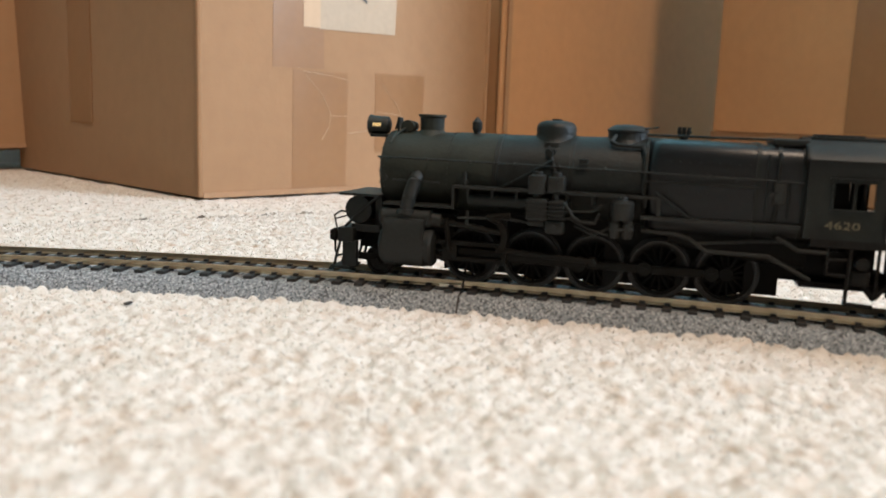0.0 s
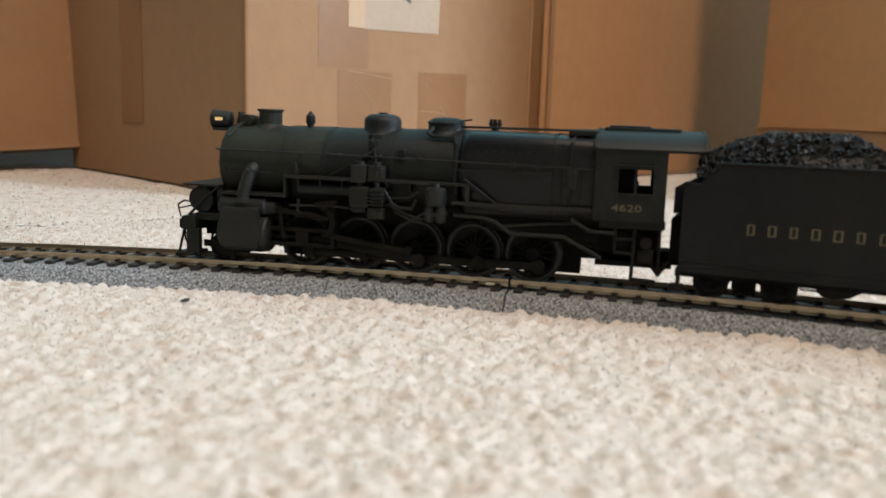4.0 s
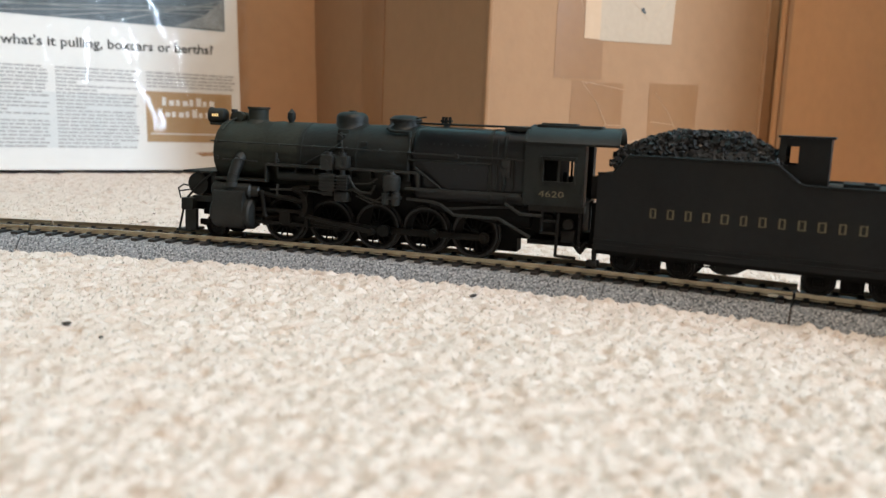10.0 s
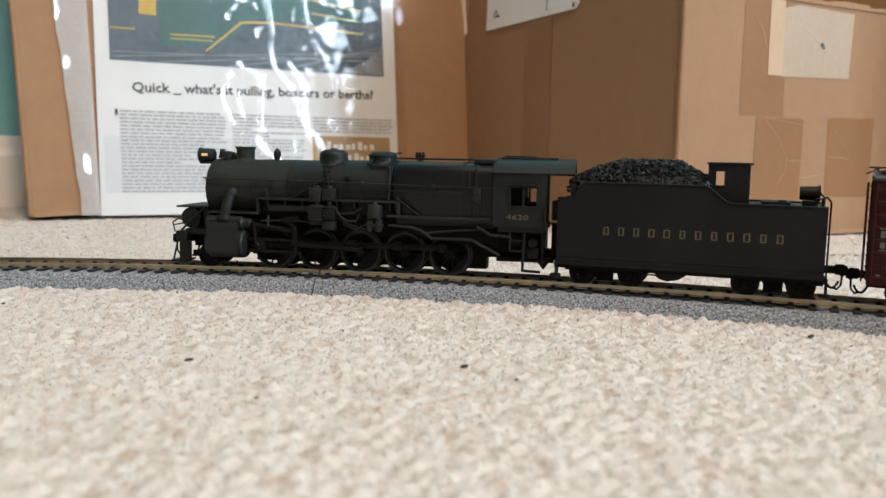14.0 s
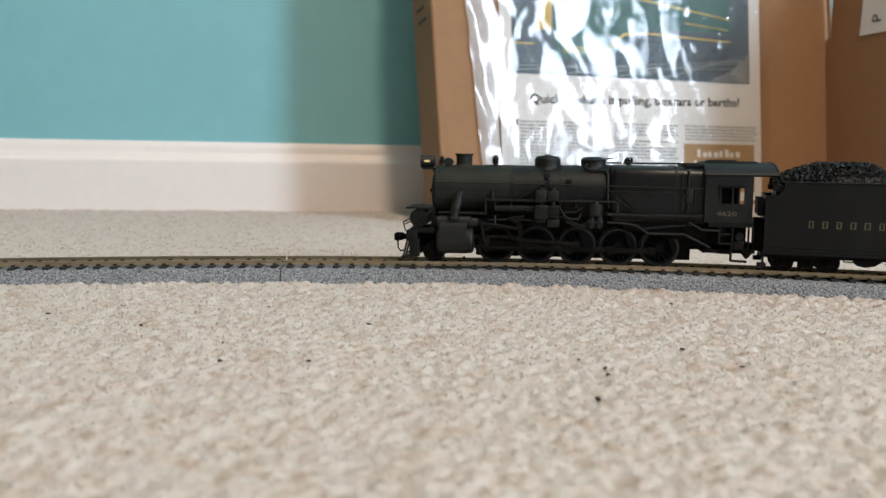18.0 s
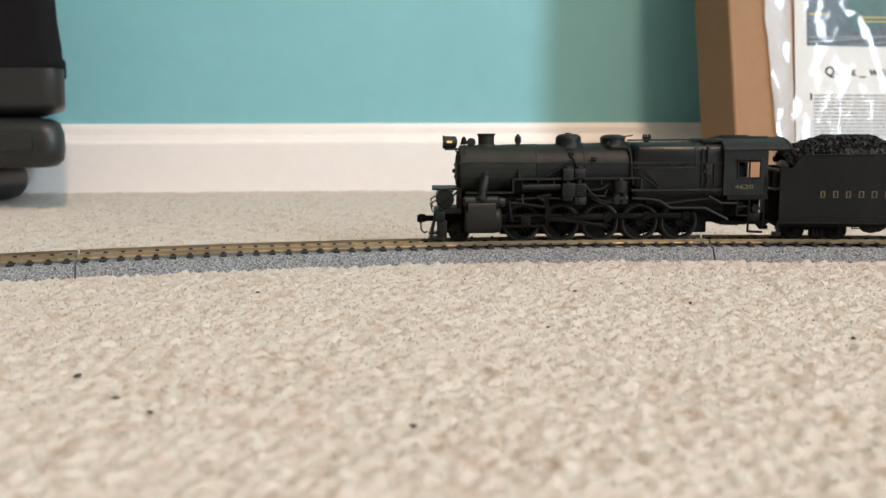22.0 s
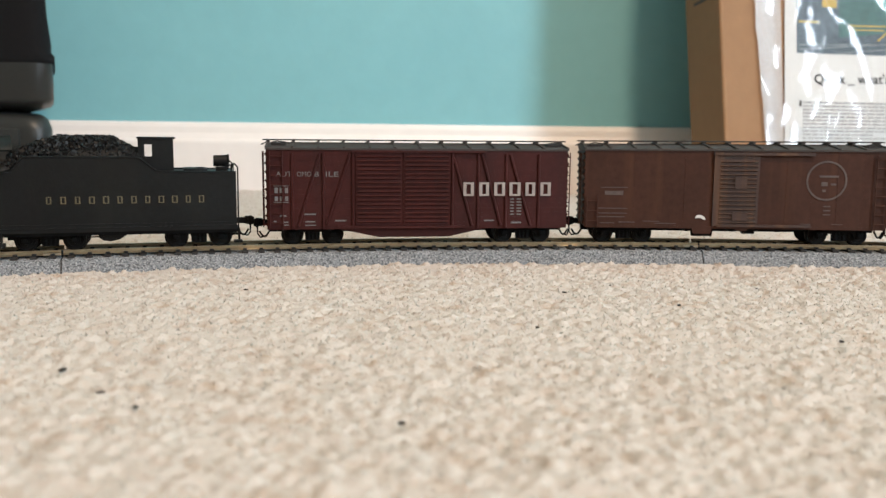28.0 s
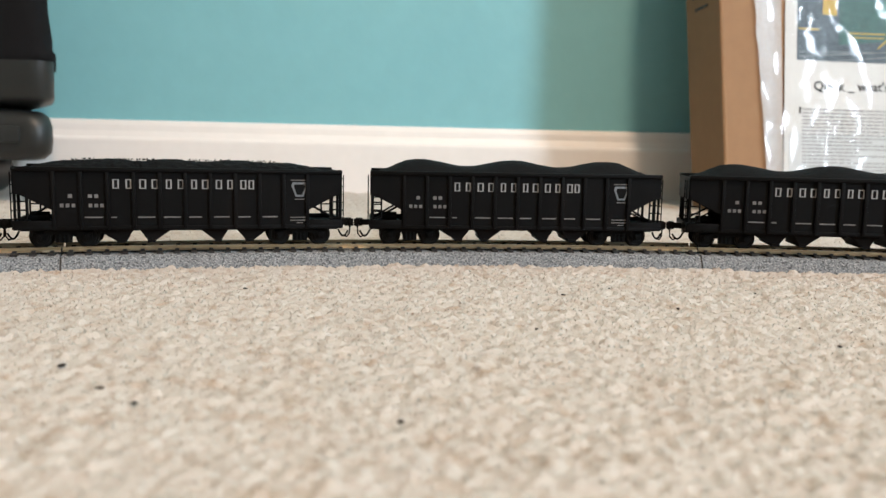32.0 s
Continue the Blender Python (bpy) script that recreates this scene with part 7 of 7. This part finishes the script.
    for a, b in zip(grid, grid[1:]):
        for j in range(m):
            bm.faces.new((a[j], a[j + 1], b[j + 1], b[j]))
    rim = [bm.verts.new((x, y, 28)) for x, y in ((70.6, -15.8), (70.6, 15.8), (-70.6, 15.8), (-70.6, -15.8))]
    bm.faces.new(rim)
    load = mpart("coal_load", bm, M_COALFINE, t, "brownish lumpy coal load" if kind == 0 else "smooth three-humped coal load", smooth=60 if kind else 0)
    if kind == 0:
        bm = bmesh.new()
        coal_heap(bm, 66, -66, w - 2, 35.2, lambda u: 4.9 * min(1, u * 7, (1 - u) * 4.4) ** 0.6 - 0.6, 1100, 0.42, 9)
        tagged(mpart("coal_lumps", bm, M_COALFINE, load, smooth=0), "loose lumps of black coal", kind="stuff")
    for c in (52.5, -52.5):
        truck(t, c)
    return t


loco = build_loco()
tender = build_tender()
car_red = build_red_boxcar()
car_brown = build_brown_boxcar()
hoppers = [build_hopper("black model hopper car with white lettering and lumpy coal", 0),
           build_hopper("black model hopper car with white lettering and humped coal", 1),
           build_hopper("black model hopper car with white lettering and humped coal", 1)]


# ---- motion of the train along the curve ----
ARCS = [
    (0, 0.5415), (0.5, 0.5501), (1, 0.5592), (1.5, 0.5693), (2, 0.5799), (2.5, 0.5890), (4.5, 0.6266), (5, 0.6367), (5.5, 0.6462), (6, 0.6558), (6.5,
    0.6660), (7, 0.6749), (7.5, 0.6846), (8, 0.6950), (8.5, 0.7036), (9, 0.7142), (9.5, 0.7267), (10, 0.7386), (10.5, 0.7511), (11, 0.7657), (11.5,
    0.7831), (12, 0.8013), (12.5, 0.8195), (13, 0.8375), (13.5, 0.8554), (15.5, 0.9384), (16, 0.9593), (16.5, 0.9821), (17, 1.0049), (17.5, 1.0317),
    (18, 1.0565), (18.5, 1.0827), (19, 1.1077), (19.5, 1.1330), (20, 1.1584), (20.5, 1.1842), (21, 1.2090), (21.5, 1.2346), (22, 1.2601), (22.5,
    1.2857), (23, 1.3126), (23.5, 1.3416), (24, 1.3727), (24.5, 1.4035), (25, 1.4346), (25.5, 1.4652), (26, 1.4956), (26.5, 1.5269), (28.5, 1.6704),
    (29, 1.7238), (29.5, 1.7799), (30, 1.8349), (30.5, 1.8880), (31, 1.9427), (31.5, 1.9978), (32, 2.0537)
]


def arc_at(t):
    return float(np.interp(t, [q[0] for q in ARCS], [q[1] for q in ARCS]))


def turn_rows(radius, most):
    """Times at which a wheel of that radius (mm) has turned on by at most so many degrees, and its turn."""
    rows, last, t0 = [(0.0, 0.0)], 0.0, arc_at(0.0)
    end = round(32.0 * FPS)
    for f in range(1, end + 1):
        now = (arc_at(f / FPS) - t0) / (radius * 0.001)
        after = (arc_at(min(f + 1, end) / FPS) - t0) / (radius * 0.001)
        if f == end or after - last > radians(most):
            rows.append((f / FPS, now))
            last = now
    return rows


def motions():
    # distance of each vehicle's middle behind the third driving axle
    consist = [(loco, 0.0, RAD - 0.0005), (tender, 0.1385, RAD - 0.0008), (car_red, 0.2782, RAD - 0.0012), (car_brown, 0.4361, RAD - 0.0012)]
    consist += [(h, 0.5939 + 0.1609 * k, RAD - 0.0012) for k, h in enumerate(hoppers)]
    for ob, gap, radius in consist:
        walk(ob, [(t, on_track(s - gap, radius)) for t, s in ARCS])
    drive, small = turn_rows(DRIVE_R, 55), turn_rows(4.8, 80)
    for ob, r, z, x in ROLLING:
        walk(ob, [(t, Matrix.Translation((x * 0.001, 0, z * 0.001)) @ Matrix.Rotation(a, 4, "Y")) for t, a in (drive if r == DRIVE_R else small)])
    for ob, kind, s in LOCO_MOVING:
        rows = []
        for t, a in drive:
            ph = (0 if s > 0 else math.pi / 2) - a
            px, pz = CRANK * math.cos(ph), DRIVE_R + CRANK * math.sin(ph)
            tilt = math.asin((10.6 - pz) / 41)
            if kind == "side":
                m = Matrix.Translation((px * 0.001, 0, pz * 0.001))
            elif kind == "main":
                m = Matrix.Translation((px * 0.001, 0, pz * 0.001)) @ Matrix.Rotation(-tilt, 4, "Y")
            elif kind == "cross":
                m = Matrix.Translation(((px + 41 * math.cos(tilt)) * 0.001, 0, 0.0106))
            else:
                ex, ez = 1.6 * math.cos(ph + 1.6), DRIVE_R + 1.6 * math.sin(ph + 1.6)
                m = Matrix.Translation((ex * 0.001, 0, ez * 0.001)) @ Matrix.Rotation(-math.asin((12.2 - ez) / 30), 4, "Y")
            rows.append((t, m))
        walk(ob, rows)


motions()
